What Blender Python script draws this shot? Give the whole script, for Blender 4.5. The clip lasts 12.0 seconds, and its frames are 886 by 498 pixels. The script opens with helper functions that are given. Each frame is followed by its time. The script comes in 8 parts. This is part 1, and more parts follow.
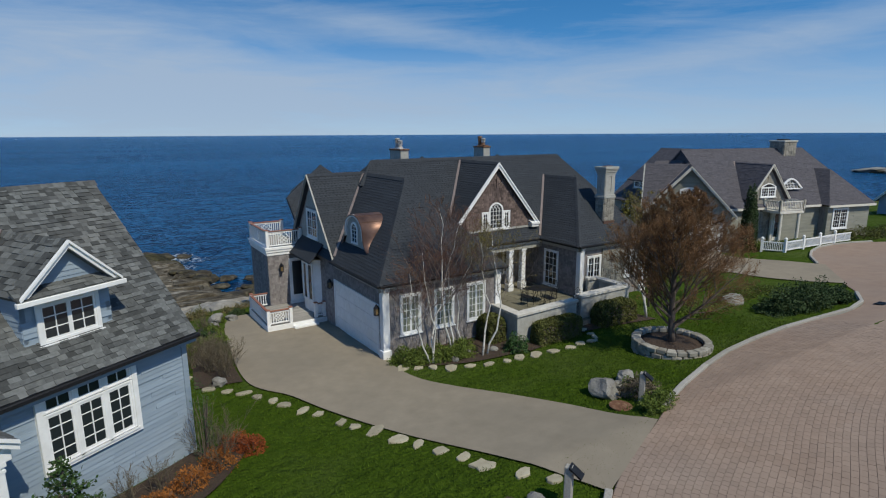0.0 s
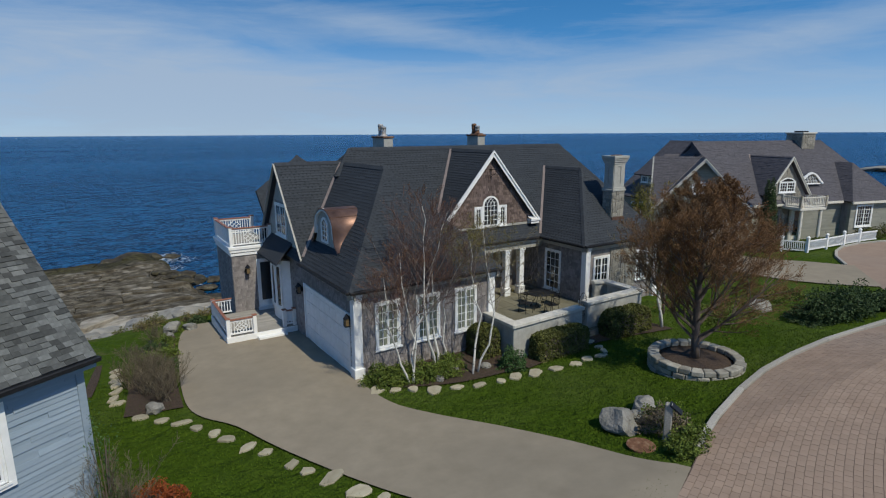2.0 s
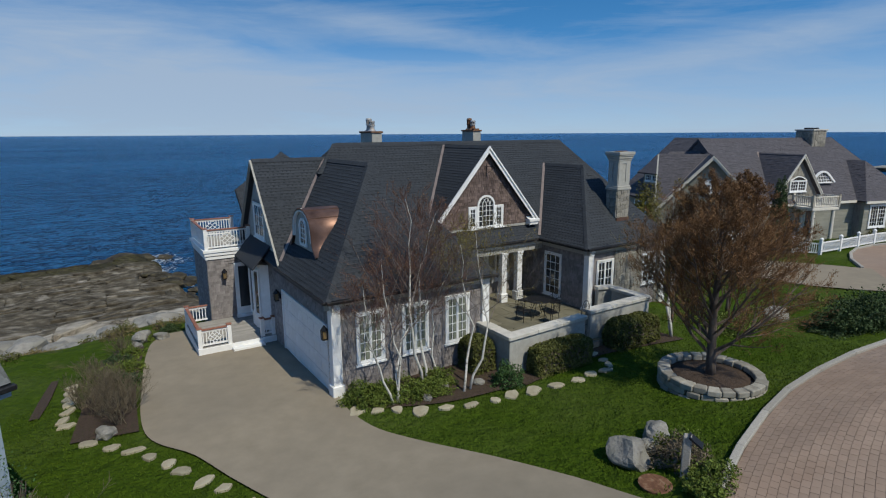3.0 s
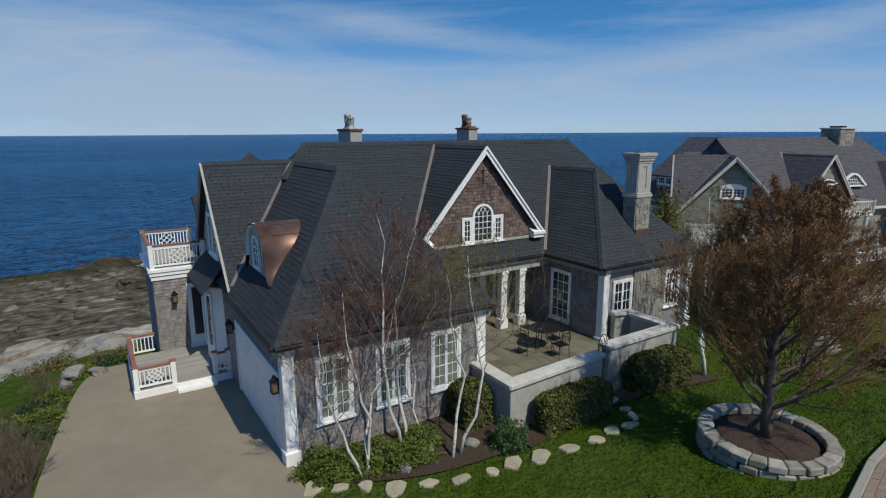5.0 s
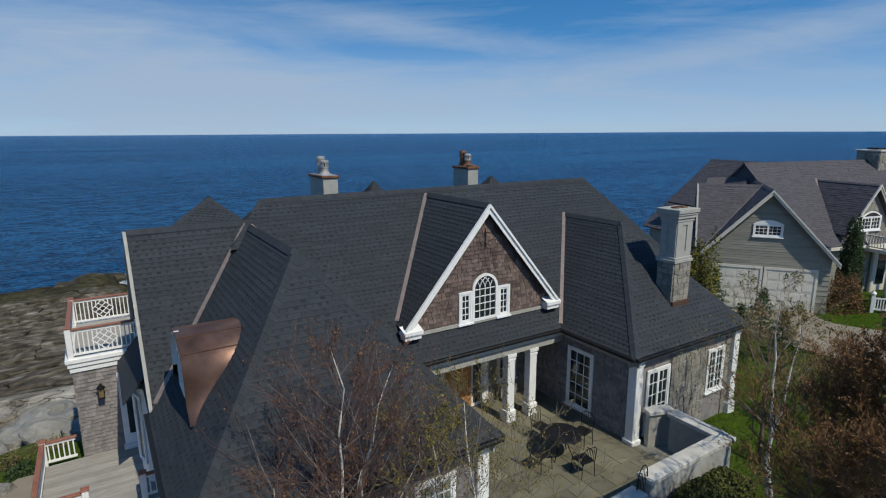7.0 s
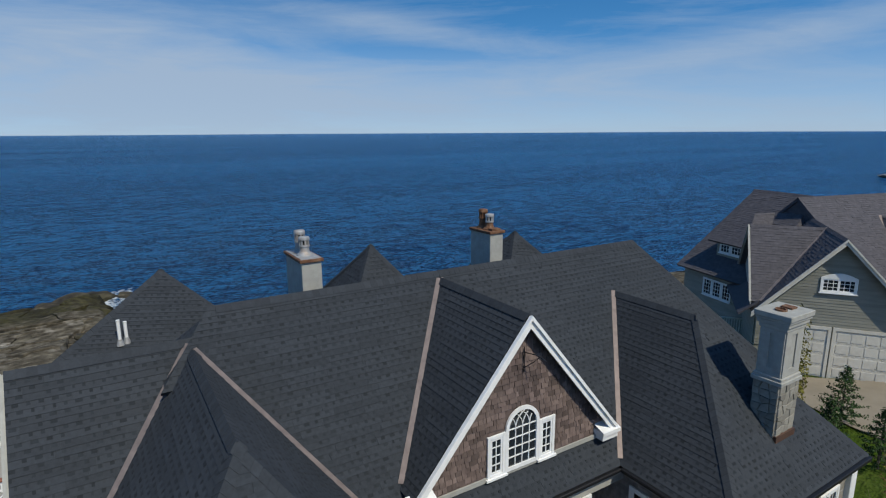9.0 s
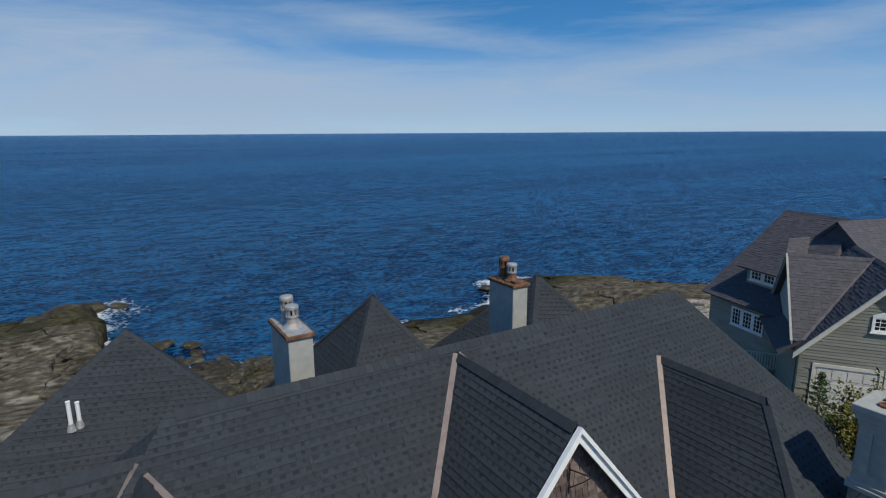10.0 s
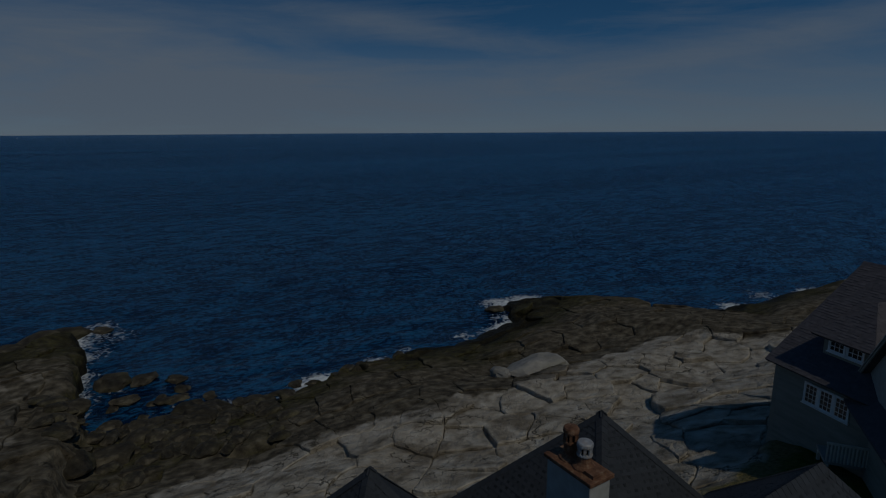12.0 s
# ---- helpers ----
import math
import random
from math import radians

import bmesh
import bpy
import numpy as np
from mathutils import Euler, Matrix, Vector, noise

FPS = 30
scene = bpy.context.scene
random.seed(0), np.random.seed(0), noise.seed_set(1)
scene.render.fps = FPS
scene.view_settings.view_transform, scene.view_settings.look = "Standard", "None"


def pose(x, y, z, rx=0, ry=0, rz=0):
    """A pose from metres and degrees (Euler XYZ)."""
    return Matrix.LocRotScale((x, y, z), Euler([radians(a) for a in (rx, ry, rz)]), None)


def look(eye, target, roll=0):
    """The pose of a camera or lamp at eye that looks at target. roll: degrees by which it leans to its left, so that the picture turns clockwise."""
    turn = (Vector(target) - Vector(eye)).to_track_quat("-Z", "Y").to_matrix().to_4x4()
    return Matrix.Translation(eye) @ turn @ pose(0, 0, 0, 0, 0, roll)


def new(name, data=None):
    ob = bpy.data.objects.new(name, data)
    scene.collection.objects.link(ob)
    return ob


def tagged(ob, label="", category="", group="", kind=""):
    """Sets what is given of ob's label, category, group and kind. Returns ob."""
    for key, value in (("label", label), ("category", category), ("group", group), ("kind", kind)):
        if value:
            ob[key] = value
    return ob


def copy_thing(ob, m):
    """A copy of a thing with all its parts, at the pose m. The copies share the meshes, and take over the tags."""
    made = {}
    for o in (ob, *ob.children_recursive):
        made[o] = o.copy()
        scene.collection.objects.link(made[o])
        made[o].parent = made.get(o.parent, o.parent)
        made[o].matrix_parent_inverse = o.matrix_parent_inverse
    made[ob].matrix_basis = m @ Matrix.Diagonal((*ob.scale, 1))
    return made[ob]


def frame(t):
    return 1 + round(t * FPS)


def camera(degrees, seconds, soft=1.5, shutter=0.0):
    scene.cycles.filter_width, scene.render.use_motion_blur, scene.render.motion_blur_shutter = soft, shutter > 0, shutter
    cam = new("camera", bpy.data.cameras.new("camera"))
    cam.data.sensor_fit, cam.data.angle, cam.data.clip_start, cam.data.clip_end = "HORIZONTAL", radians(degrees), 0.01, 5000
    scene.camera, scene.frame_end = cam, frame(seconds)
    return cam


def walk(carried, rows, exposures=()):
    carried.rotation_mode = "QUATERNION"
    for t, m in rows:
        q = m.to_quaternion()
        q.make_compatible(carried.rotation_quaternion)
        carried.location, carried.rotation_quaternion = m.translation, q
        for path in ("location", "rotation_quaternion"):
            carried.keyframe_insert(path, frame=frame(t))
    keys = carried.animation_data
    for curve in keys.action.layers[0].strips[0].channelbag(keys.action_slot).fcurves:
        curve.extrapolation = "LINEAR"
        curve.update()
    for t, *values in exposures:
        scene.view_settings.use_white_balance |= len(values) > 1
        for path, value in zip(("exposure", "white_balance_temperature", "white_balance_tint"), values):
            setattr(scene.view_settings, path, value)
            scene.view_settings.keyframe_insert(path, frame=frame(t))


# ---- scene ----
cam = camera(77.32, 12.0, soft=1.15)
# seconds, eye, pitch and heading in degrees; the flight leans a little to its right
PATH = [
    (0.0, -9.149, -18.974, 8.878, -11.80, -32.20),
    (0.5, -8.644, -18.356, 8.707, -11.81, -32.18),
    (1.0, -8.080, -17.749, 8.518, -11.82, -32.17),
    (1.5, -7.514, -17.155, 8.338, -11.83, -32.15),
    (2.0, -6.862, -16.493, 8.177, -11.84, -32.13),
    (2.5, -6.182, -15.838, 8.028, -11.85, -32.12),
    (3.0, -5.573, -15.144, 7.938, -11.86, -32.10),
    (5.0, -3.249, -12.253, 7.870, -11.90, -32.03),
    (5.5, -2.623, -11.462, 8.170, -11.91, -32.02),
    (6.0, -2.017, -10.639, 8.575, -11.92, -32.00),
    (6.5, -1.347, -9.660, 8.998, -11.93, -31.98),
    (7.0, -0.687, -8.642, 9.419, -11.93, -31.97),
    (9.0, 1.630, -4.094, 11.093, -11.97, -31.90),
    (9.5, 2.192, -2.812, 11.529, -11.98, -31.88),
    (10.5, 3.427, -0.244, 12.522, -12.00, -31.85),
    (11.0, 4.071, 1.060, 12.986, -12.01, -31.83),
    (12.0, 5.308, 3.638, 13.821, -12.03, -31.80),
]
LEAN = -0.29
# the clip fades towards black at its end
FADE = [(0.0, -0.02), (10.6, -0.02), (11.0, -0.48), (11.5, -1.32), (12.0, -2.33)]
walk(cam, [(t, pose(x, y, z, 90 + pitch, 0, yaw) @ pose(0, 0, 0, 0, 0, LEAN)) for t, x, y, z, pitch, yaw in PATH], FADE)

# ---- world, sun, exposure ----
SUN_TO = Vector((0.34, -2.5, 3.2)).normalized()
sun_el = math.asin(SUN_TO.z)
sun_az = math.atan2(SUN_TO.x, SUN_TO.y)

world = bpy.data.worlds.new("sky")
scene.world = world
world.use_nodes = True
WT = world.node_tree
WT.nodes.clear()


def wn(kind, **kw):
    n = WT.nodes.new(kind)
    for k, v in kw.items():
        if k == "op":
            n.operation = v
        elif k == "inp":
            for i, val in v.items():
                n.inputs[i].default_value = val
    return n


def wl(a, ai, b, bi):
    WT.links.new(a.outputs[ai], b.inputs[bi])


w_out = wn("ShaderNodeOutputWorld")
w_bg = wn("ShaderNodeBackground", inp={1: 0.085})
w_sky = wn("ShaderNodeTexSky")
w_sky.sky_type = "NISHITA"
w_sky.sun_disc = False
w_sky.sun_elevation = sun_el
w_sky.sun_rotation = sun_az
w_sky.air_density = 1.0
w_sky.dust_density = 0.2
w_sky.ozone_density = 1.5
w_co = wn("ShaderNodeTexCoord")
w_rot = wn("ShaderNodeMapping")
w_rot.inputs["Rotation"].default_value = (0, 0, radians(32.0))
wl(w_co, "Generated", w_rot, 0)
w_sep = wn("ShaderNodeSeparateXYZ")
wl(w_rot, 0, w_sep, 0)
# the sky is taken a little above the line of sight, where the air is clearer
w_up = wn("ShaderNodeVectorMath")
w_up.operation = "MULTIPLY_ADD"
w_up.inputs[1].default_value = (1, 1, 1.9)
w_up.inputs[2].default_value = (0, 0, 0.10)
wl(w_co, "Generated", w_up, 0)
w_nm = wn("ShaderNodeVectorMath")
w_nm.operation = "NORMALIZE"
wl(w_up, 0, w_nm, 0)
wl(w_nm, 0, w_sky, 0)


def wmath(op, a, b=None, c=None):
    n = WT.nodes.new("ShaderNodeMath")
    n.operation = op
    for i, v in enumerate((a, b, c)):
        if v is None:
            continue
        if isinstance(v, (int, float)):
            n.inputs[i].default_value = v
        else:
            WT.links.new(v, n.inputs[i])
    return n.outputs[0]


def veil(cx, cz, rx, rz, slope, bend=0.0):
    """A long soft bank of high cloud, strongest in its middle."""
    dx = wmath("SUBTRACT", w_sep.outputs["X"], cx)
    dz = wmath("SUBTRACT", w_sep.outputs["Z"], cz)
    dz = wmath("MULTIPLY_ADD", dx, -slope, dz)
    dz = wmath("MULTIPLY_ADD", wmath("MULTIPLY", dx, dx), -bend, dz)
    r2 = wmath("ADD", wmath("POWER", wmath("ABSOLUTE", wmath("DIVIDE", dx, rx)), 2), wmath("POWER", wmath("ABSOLUTE", wmath("DIVIDE", dz, rz)), 2))
    return wmath("EXPONENT", wmath("MULTIPLY", r2, -1.0))


w_m = wn("ShaderNodeMapping")
w_m.inputs["Rotation"].default_value = (0, radians(7), 0)
w_m.inputs["Scale"].default_value = (1.0, 1.0, 7.0)
wl(w_rot, 0, w_m, 0)
w_n1 = wn("ShaderNodeTexNoise", inp={"Scale": 2.4, "Detail": 9.0, "Roughness": 0.58, "Distortion": 0.9})
wl(w_m, 0, w_n1, "Vector")
w_n2 = wn("ShaderNodeTexNoise", inp={"Scale": 9.0, "Detail": 8.0, "Roughness": 0.65, "Distortion": 1.0})
wl(w_m, 0, w_n2, "Vector")
banks = wmath("ADD", veil(-0.50, 0.130, 0.34, 0.095, -0.08), wmath("MULTIPLY", veil(0.46, 0.126, 0.33, 0.030, 0.15), 1.0))
banks = wmath("ADD", banks, wmath("MULTIPLY", veil(-0.08, 0.172, 0.22, 0.024, -0.15), 0.9))
banks = wmath("ADD", banks, wmath("MULTIPLY", veil(-0.30, 0.060, 0.5, 0.05, 0.0), 0.65))
banks = wmath("ADD", banks, wmath("MULTIPLY", veil(0.45, 0.070, 0.3, 0.03, 0.05), 0.2))
# clear blue between the banks
banks = wmath("SUBTRACT", banks, wmath("MULTIPLY", veil(-0.10, 0.130, 0.24, 0.016, -0.03), 0.5))
banks = wmath("SUBTRACT", banks, wmath("MULTIPLY", veil(0.22, 0.195, 0.20, 0.026, 0.12), 0.35))
grain = wmath("MULTIPLY_ADD", wmath("MULTIPLY_ADD", w_n2.outputs[0], 0.30, w_n1.outputs[0]), 0.75, 0.17)
w_r = wn("ShaderNodeMapRange", inp={1: 0.46, 2: 0.98, 3: 0.0, 4: 1.0})
WT.links.new(wmath("MULTIPLY_ADD", banks, 0.36, wmath("MULTIPLY_ADD", grain, 1.0, -0.18)), w_r.inputs[0])
# the veil grows towards the horizon
w_hz = wn("ShaderNodeMapRange", inp={1: 0.0, 2: 0.16, 3: 0.80, 4: 0.0})
wl(w_sep, "Z", w_hz, 0)
w_add = wmath("MINIMUM", wmath("ADD", wmath("MULTIPLY", w_r.outputs[0], 0.85), wmath("MULTIPLY", w_hz.outputs[0], wmath("SUBTRACT", 1.0, wmath("MULTIPLY", w_r.outputs[0], 0.6)))), 0.9)
w_cm = wn("ShaderNodeMixRGB", inp={2: (4.4, 5.6, 7.25, 1)})
WT.links.new(w_add, w_cm.inputs[0])
w_hs = wn("ShaderNodeHueSaturation", inp={"Hue": 0.497, "Saturation": 1.38, "Value": 1.66})
wl(w_sky, 0, w_hs, "Color")
wl(w_hs, 0, w_cm, 1)
wl(w_cm, 0, w_bg, 0)
wl(w_bg, 0, w_out, 0)

sun = new("sun", bpy.data.lights.new("sun", "SUN"))
sun.data.energy = 3.7
sun.data.angle = radians(0.55)
sun.data.color = (1.0, 0.945, 0.785)
sun.matrix_world = look((0, -30, 40), Vector((0, -30, 40)) - SUN_TO)


# ---- materials ----
MATS = {}


def ramp(nt, fac, stops):
    r = nt.nodes.new("ShaderNodeValToRGB")
    el = r.color_ramp.elements
    while len(el) < len(stops):
        el.new(0.5)
    for e, (p, c) in zip(el, stops):
        e.position = p
        e.color = (*c, 1) if len(c) == 3 else c
    nt.links.new(fac, r.inputs[0])
    return r.outputs[0]


def surface(name, stops, scale=3.0, detail=6.0, rough=0.8, metal=0.0, bump=0.3, bump_scale=None, dist=0.02, stretch=(1, 1, 1),
            stain=None, stain_scale=0.35, stain_amount=0.35, pieces=0.0, spec=0.3, rough_var=0.12):
    """A procedural surface: grain from noise, larger stains, and a tint that changes from piece to piece."""
    m = bpy.data.materials.new(name)
    m.use_nodes = True
    nt = m.node_tree
    b = nt.nodes["Principled BSDF"]
    co = nt.nodes.new("ShaderNodeTexCoord")
    mp = nt.nodes.new("ShaderNodeMapping")
    mp.inputs["Scale"].default_value = stretch
    nt.links.new(co.outputs["Object"], mp.inputs[0])
    n = nt.nodes.new("ShaderNodeTexNoise")
    n.inputs["Scale"].default_value = scale
    n.inputs["Detail"].default_value = detail
    n.inputs["Roughness"].default_value = 0.62
    nt.links.new(mp.outputs[0], n.inputs["Vector"])
    col = ramp(nt, n.outputs[0], stops)
    if stain:
        s = nt.nodes.new("ShaderNodeTexNoise")
        s.inputs["Scale"].default_value = stain_scale
        s.inputs["Detail"].default_value = 5.0
        nt.links.new(co.outputs["Object"], s.inputs["Vector"])
        mr = nt.nodes.new("ShaderNodeMapRange")
        mr.inputs[1].default_value, mr.inputs[2].default_value = 0.45, 0.72
        mr.inputs[4].default_value = stain_amount
        nt.links.new(s.outputs[0], mr.inputs[0])
        mx = nt.nodes.new("ShaderNodeMixRGB")
        nt.links.new(mr.outputs[0], mx.inputs[0])
        nt.links.new(col, mx.inputs[1])
        mx.inputs[2].default_value = (*stain, 1)
        col = mx.outputs[0]
    if pieces:
        g = nt.nodes.new("ShaderNodeNewGeometry")
        oi = nt.nodes.new("ShaderNodeObjectInfo")
        ad = nt.nodes.new("ShaderNodeMath")
        ad.operation = "ADD"
        nt.links.new(g.outputs["Random Per Island"], ad.inputs[0])
        nt.links.new(oi.outputs["Random"], ad.inputs[1])
        fr = nt.nodes.new("ShaderNodeMath")
        fr.operation = "FRACT"
        nt.links.new(ad.outputs[0], fr.inputs[0])
        mr = nt.nodes.new("ShaderNodeMapRange")
        mr.inputs[3].default_value, mr.inputs[4].default_value = 1 - pieces, 1 + pieces
        nt.links.new(fr.outputs[0], mr.inputs[0])
        hv = nt.nodes.new("ShaderNodeHueSaturation")
        nt.links.new(mr.outputs[0], hv.inputs["Value"])
        nt.links.new(col, hv.inputs["Color"])
        col = hv.outputs[0]
    nt.links.new(col, b.inputs["Base Color"])
    b.inputs["Metallic"].default_value = metal
    b.inputs["Specular IOR Level"].default_value = spec
    mr = nt.nodes.new("ShaderNodeMapRange")
    mr.inputs[3].default_value, mr.inputs[4].default_value = max(0.02, rough - rough_var), min(1, rough + rough_var)
    nt.links.new(n.outputs[0], mr.inputs[0])
    nt.links.new(mr.outputs[0], b.inputs["Roughness"])
    if bump:
        bn = nt.nodes.new("ShaderNodeTexNoise")
        bn.inputs["Scale"].default_value = bump_scale or scale * 3
        bn.inputs["Detail"].default_value = 5.0
        nt.links.new(mp.outputs[0], bn.inputs["Vector"])
        bu = nt.nodes.new("ShaderNodeBump")
        bu.inputs["Strength"].default_value = bump
        bu.inputs["Distance"].default_value = dist
        nt.links.new(bn.outputs[0], bu.inputs["Height"])
        nt.links.new(bu.outputs[0], b.inputs["Normal"])
    MATS[name] = m
    return m


def plain_glass(name, tint=(0.02, 0.025, 0.03)):
    m = bpy.data.materials.new(name)
    m.use_nodes = True
    b = m.node_tree.nodes["Principled BSDF"]
    b.inputs["Base Color"].default_value = (*tint, 1)
    b.inputs["Roughness"].default_value = 0.04
    b.inputs["Specular IOR Level"].default_value = 0.7
    MATS[name] = m
    return m


M_ROOF = surface("asphalt_shingle", [(0.3, (0.022, 0.026, 0.032)), (0.7, (0.035, 0.041, 0.050))], scale=14, rough=0.88, bump=0.5, bump_scale=120, dist=0.004, stain=(0.050, 0.055, 0.063), stain_scale=0.3, stain_amount=0.35, pieces=0.12)
M_ROOF_DK = surface("dark_shingle_granules", [(0.3, (0.016, 0.019, 0.023)), (0.7, (0.025, 0.030, 0.036))], scale=14, rough=0.92, bump=0.4, bump_scale=120, dist=0.004, pieces=0.25)
M_ROOF_B = surface("grey_shingle", [(0.3, (0.066, 0.070, 0.069)), (0.7, (0.110, 0.115, 0.113))], scale=9, rough=0.9, bump=0.5, bump_scale=110, dist=0.004, stain=(0.13, 0.125, 0.115), stain_scale=0.5, stain_amount=0.4, pieces=0.55)
M_ROOF_N = surface("slate_shingle", [(0.3, (0.056, 0.053, 0.062)), (0.7, (0.092, 0.087, 0.097))], scale=5, rough=0.85, bump=0.4, bump_scale=60, dist=0.004, pieces=0.10)
M_CEDAR = surface("weathered_cedar", [(0.25, (0.15, 0.135, 0.130)), (0.6, (0.25, 0.228, 0.22)), (0.85, (0.33, 0.305, 0.295))], scale=6, stretch=(1, 1, 0.35), rough=0.9, bump=0.5, bump_scale=50, dist=0.006, stain=(0.13, 0.115, 0.115), stain_scale=0.7, stain_amount=0.35, pieces=0.22)
M_CEDAR_BR = surface("brown_cedar", [(0.25, (0.085, 0.060, 0.052)), (0.6, (0.16, 0.118, 0.102)), (0.85, (0.24, 0.185, 0.165))], scale=6, stretch=(1, 1, 0.35), rough=0.9, bump=0.5, bump_scale=50, dist=0.006, stain=(0.075, 0.055, 0.055), stain_scale=0.8, stain_amount=0.5, pieces=0.4)
M_WHITE = surface("white_paint", [(0.3, (0.72, 0.72, 0.71)), (0.7, (0.82, 0.82, 0.81))], scale=5, rough=0.5, bump=0.1, bump_scale=40, dist=0.002, stain=(0.62, 0.61, 0.58), stain_scale=1.2, stain_amount=0.35)
M_CREAM = surface("cream_paint", [(0.3, (0.56, 0.53, 0.46)), (0.7, (0.66, 0.63, 0.56))], scale=5, rough=0.55, bump=0.1, bump_scale=40, dist=0.002, stain=(0.42, 0.40, 0.35), stain_scale=1.0, stain_amount=0.4)
M_BLUE = surface("blue_grey_siding", [(0.3, (0.225, 0.285, 0.345)), (0.7, (0.29, 0.35, 0.41))], scale=3, stretch=(0.3, 0.3, 2), rough=0.6, bump=0.15, bump_scale=30, dist=0.002, stain=(0.21, 0.26, 0.31), stain_scale=0.6, stain_amount=0.4, pieces=0.06)
M_OLIVE = surface("olive_grey_siding", [(0.3, (0.20, 0.20, 0.165)), (0.7, (0.27, 0.265, 0.225))], scale=3, stretch=(0.3, 0.3, 2), rough=0.65, bump=0.15, bump_scale=30, dist=0.002, stain=(0.20, 0.19, 0.16), stain_scale=0.5, stain_amount=0.4, pieces=0.10)
M_STUCCO = surface("grey_stucco", [(0.3, (0.29, 0.285, 0.26)), (0.7, (0.39, 0.385, 0.355))], scale=5, rough=0.85, bump=0.35, bump_scale=60, dist=0.004, stain=(0.29, 0.29, 0.27), stain_scale=0.8, stain_amount=0.55)
M_CAPSTONE = surface("cap_stone", [(0.3, (0.42, 0.40, 0.36)), (0.7, (0.56, 0.54, 0.49))], scale=4, rough=0.85, bump=0.4, bump_scale=30, dist=0.006, stain=(0.33, 0.31, 0.27), stain_scale=1.3, stain_amount=0.5, pieces=0.1)
M_FIELDSTONE = surface("fieldstone", [(0.25, (0.165, 0.15, 0.125)), (0.55, (0.265, 0.25, 0.215)), (0.85, (0.37, 0.355, 0.315))], scale=4, rough=0.9, bump=0.6, bump_scale=22, dist=0.012, pieces=0.24)
M_MORTAR = surface("mortar", [(0.3, (0.17, 0.16, 0.14)), (0.7, (0.26, 0.25, 0.22))], scale=12, rough=0.95, bump=0.4, bump_scale=60, dist=0.004)
M_COPPER = surface("aged_copper", [(0.25, (0.105, 0.058, 0.042)), (0.55, (0.195, 0.112, 0.082)), (0.8, (0.27, 0.165, 0.125))], scale=2.2, rough=0.45, metal=0.55, bump=0.12, bump_scale=9, dist=0.01, stain=(0.13, 0.085, 0.075), stain_scale=1.6, stain_amount=0.6)
M_FLASH = surface("copper_flashing", [(0.3, (0.21, 0.165, 0.145)), (0.7, (0.31, 0.25, 0.225))], scale=5, rough=0.55, metal=0.5, bump=0.1, bump_scale=20, dist=0.004)
M_GLASS = plain_glass("window_glass")
M_CURTAIN = surface("window_blind", [(0.3, (0.13, 0.145, 0.11)), (0.7, (0.24, 0.26, 0.20))], scale=8, stretch=(1, 1, 5), rough=0.8, bump=0.1)
M_DARK = surface("dark_metal", [(0.3, (0.018, 0.018, 0.02)), (0.7, (0.035, 0.035, 0.038))], scale=20, rough=0.5, metal=0.6, bump=0.1)
M_STEEL = surface("galvanised_steel", [(0.3, (0.26, 0.27, 0.28)), (0.7, (0.42, 0.43, 0.44))], scale=9, rough=0.62, metal=0.35, bump=0.15, stain=(0.36, 0.24, 0.15), stain_scale=6, stain_amount=0.5)
M_RUST = surface("rusty_metal", [(0.3, (0.085, 0.038, 0.022)), (0.55, (0.17, 0.085, 0.048)), (0.8, (0.33, 0.24, 0.16))], scale=9, rough=0.8, metal=0.2, bump=0.4)
M_REDWOOD = surface("red_wood_cap", [(0.3, (0.20, 0.075, 0.045)), (0.7, (0.32, 0.14, 0.09))], scale=7, stretch=(3, 0.5, 1), rough=0.55, bump=0.2)
M_DECK = surface("grey_deck_board", [(0.3, (0.24, 0.225, 0.20)), (0.7, (0.36, 0.34, 0.31))], scale=7, stretch=(0.4, 5, 1), rough=0.85, bump=0.3, bump_scale=30, dist=0.003, pieces=0.12, stain=(0.20, 0.19, 0.17), stain_scale=1, stain_amount=0.4)
M_OAK = surface("varnished_door", [(0.3, (0.40, 0.165, 0.05)), (0.7, (0.56, 0.27, 0.10))], scale=5, stretch=(6, 6, 0.5), rough=0.35, bump=0.1)
M_DRIVE = surface("driveway_concrete", [(0.25, (0.215, 0.182, 0.136)), (0.75, (0.275, 0.236, 0.180))], scale=1.6, detail=9, rough=0.92, bump=0.35, bump_scale=90, dist=0.004, stain=(0.185, 0.160, 0.125), stain_scale=0.28, stain_amount=0.5, spec=0.15)
M_PAVER = surface("red_paver", [(0.25, (0.225, 0.160, 0.122)), (0.75, (0.295, 0.220, 0.170))], scale=1.1, detail=8, rough=0.92, bump=0.4, bump_scale=80, dist=0.004, stain=(0.245, 0.20, 0.17), stain_scale=0.16, stain_amount=0.55, pieces=0.06, spec=0.15)
M_JOINT = surface("sand_joint", [(0.3, (0.11, 0.08, 0.065)), (0.7, (0.16, 0.12, 0.10))], scale=8, rough=0.95, bump=0.3)
M_GRANITE = surface("granite_kerb", [(0.3, (0.235, 0.22, 0.195)), (0.7, (0.37, 0.35, 0.315))], scale=25, rough=0.85, bump=0.4, bump_scale=60, dist=0.006, stain=(0.28, 0.27, 0.24), stain_scale=1.2, stain_amount=0.4, pieces=0.12)
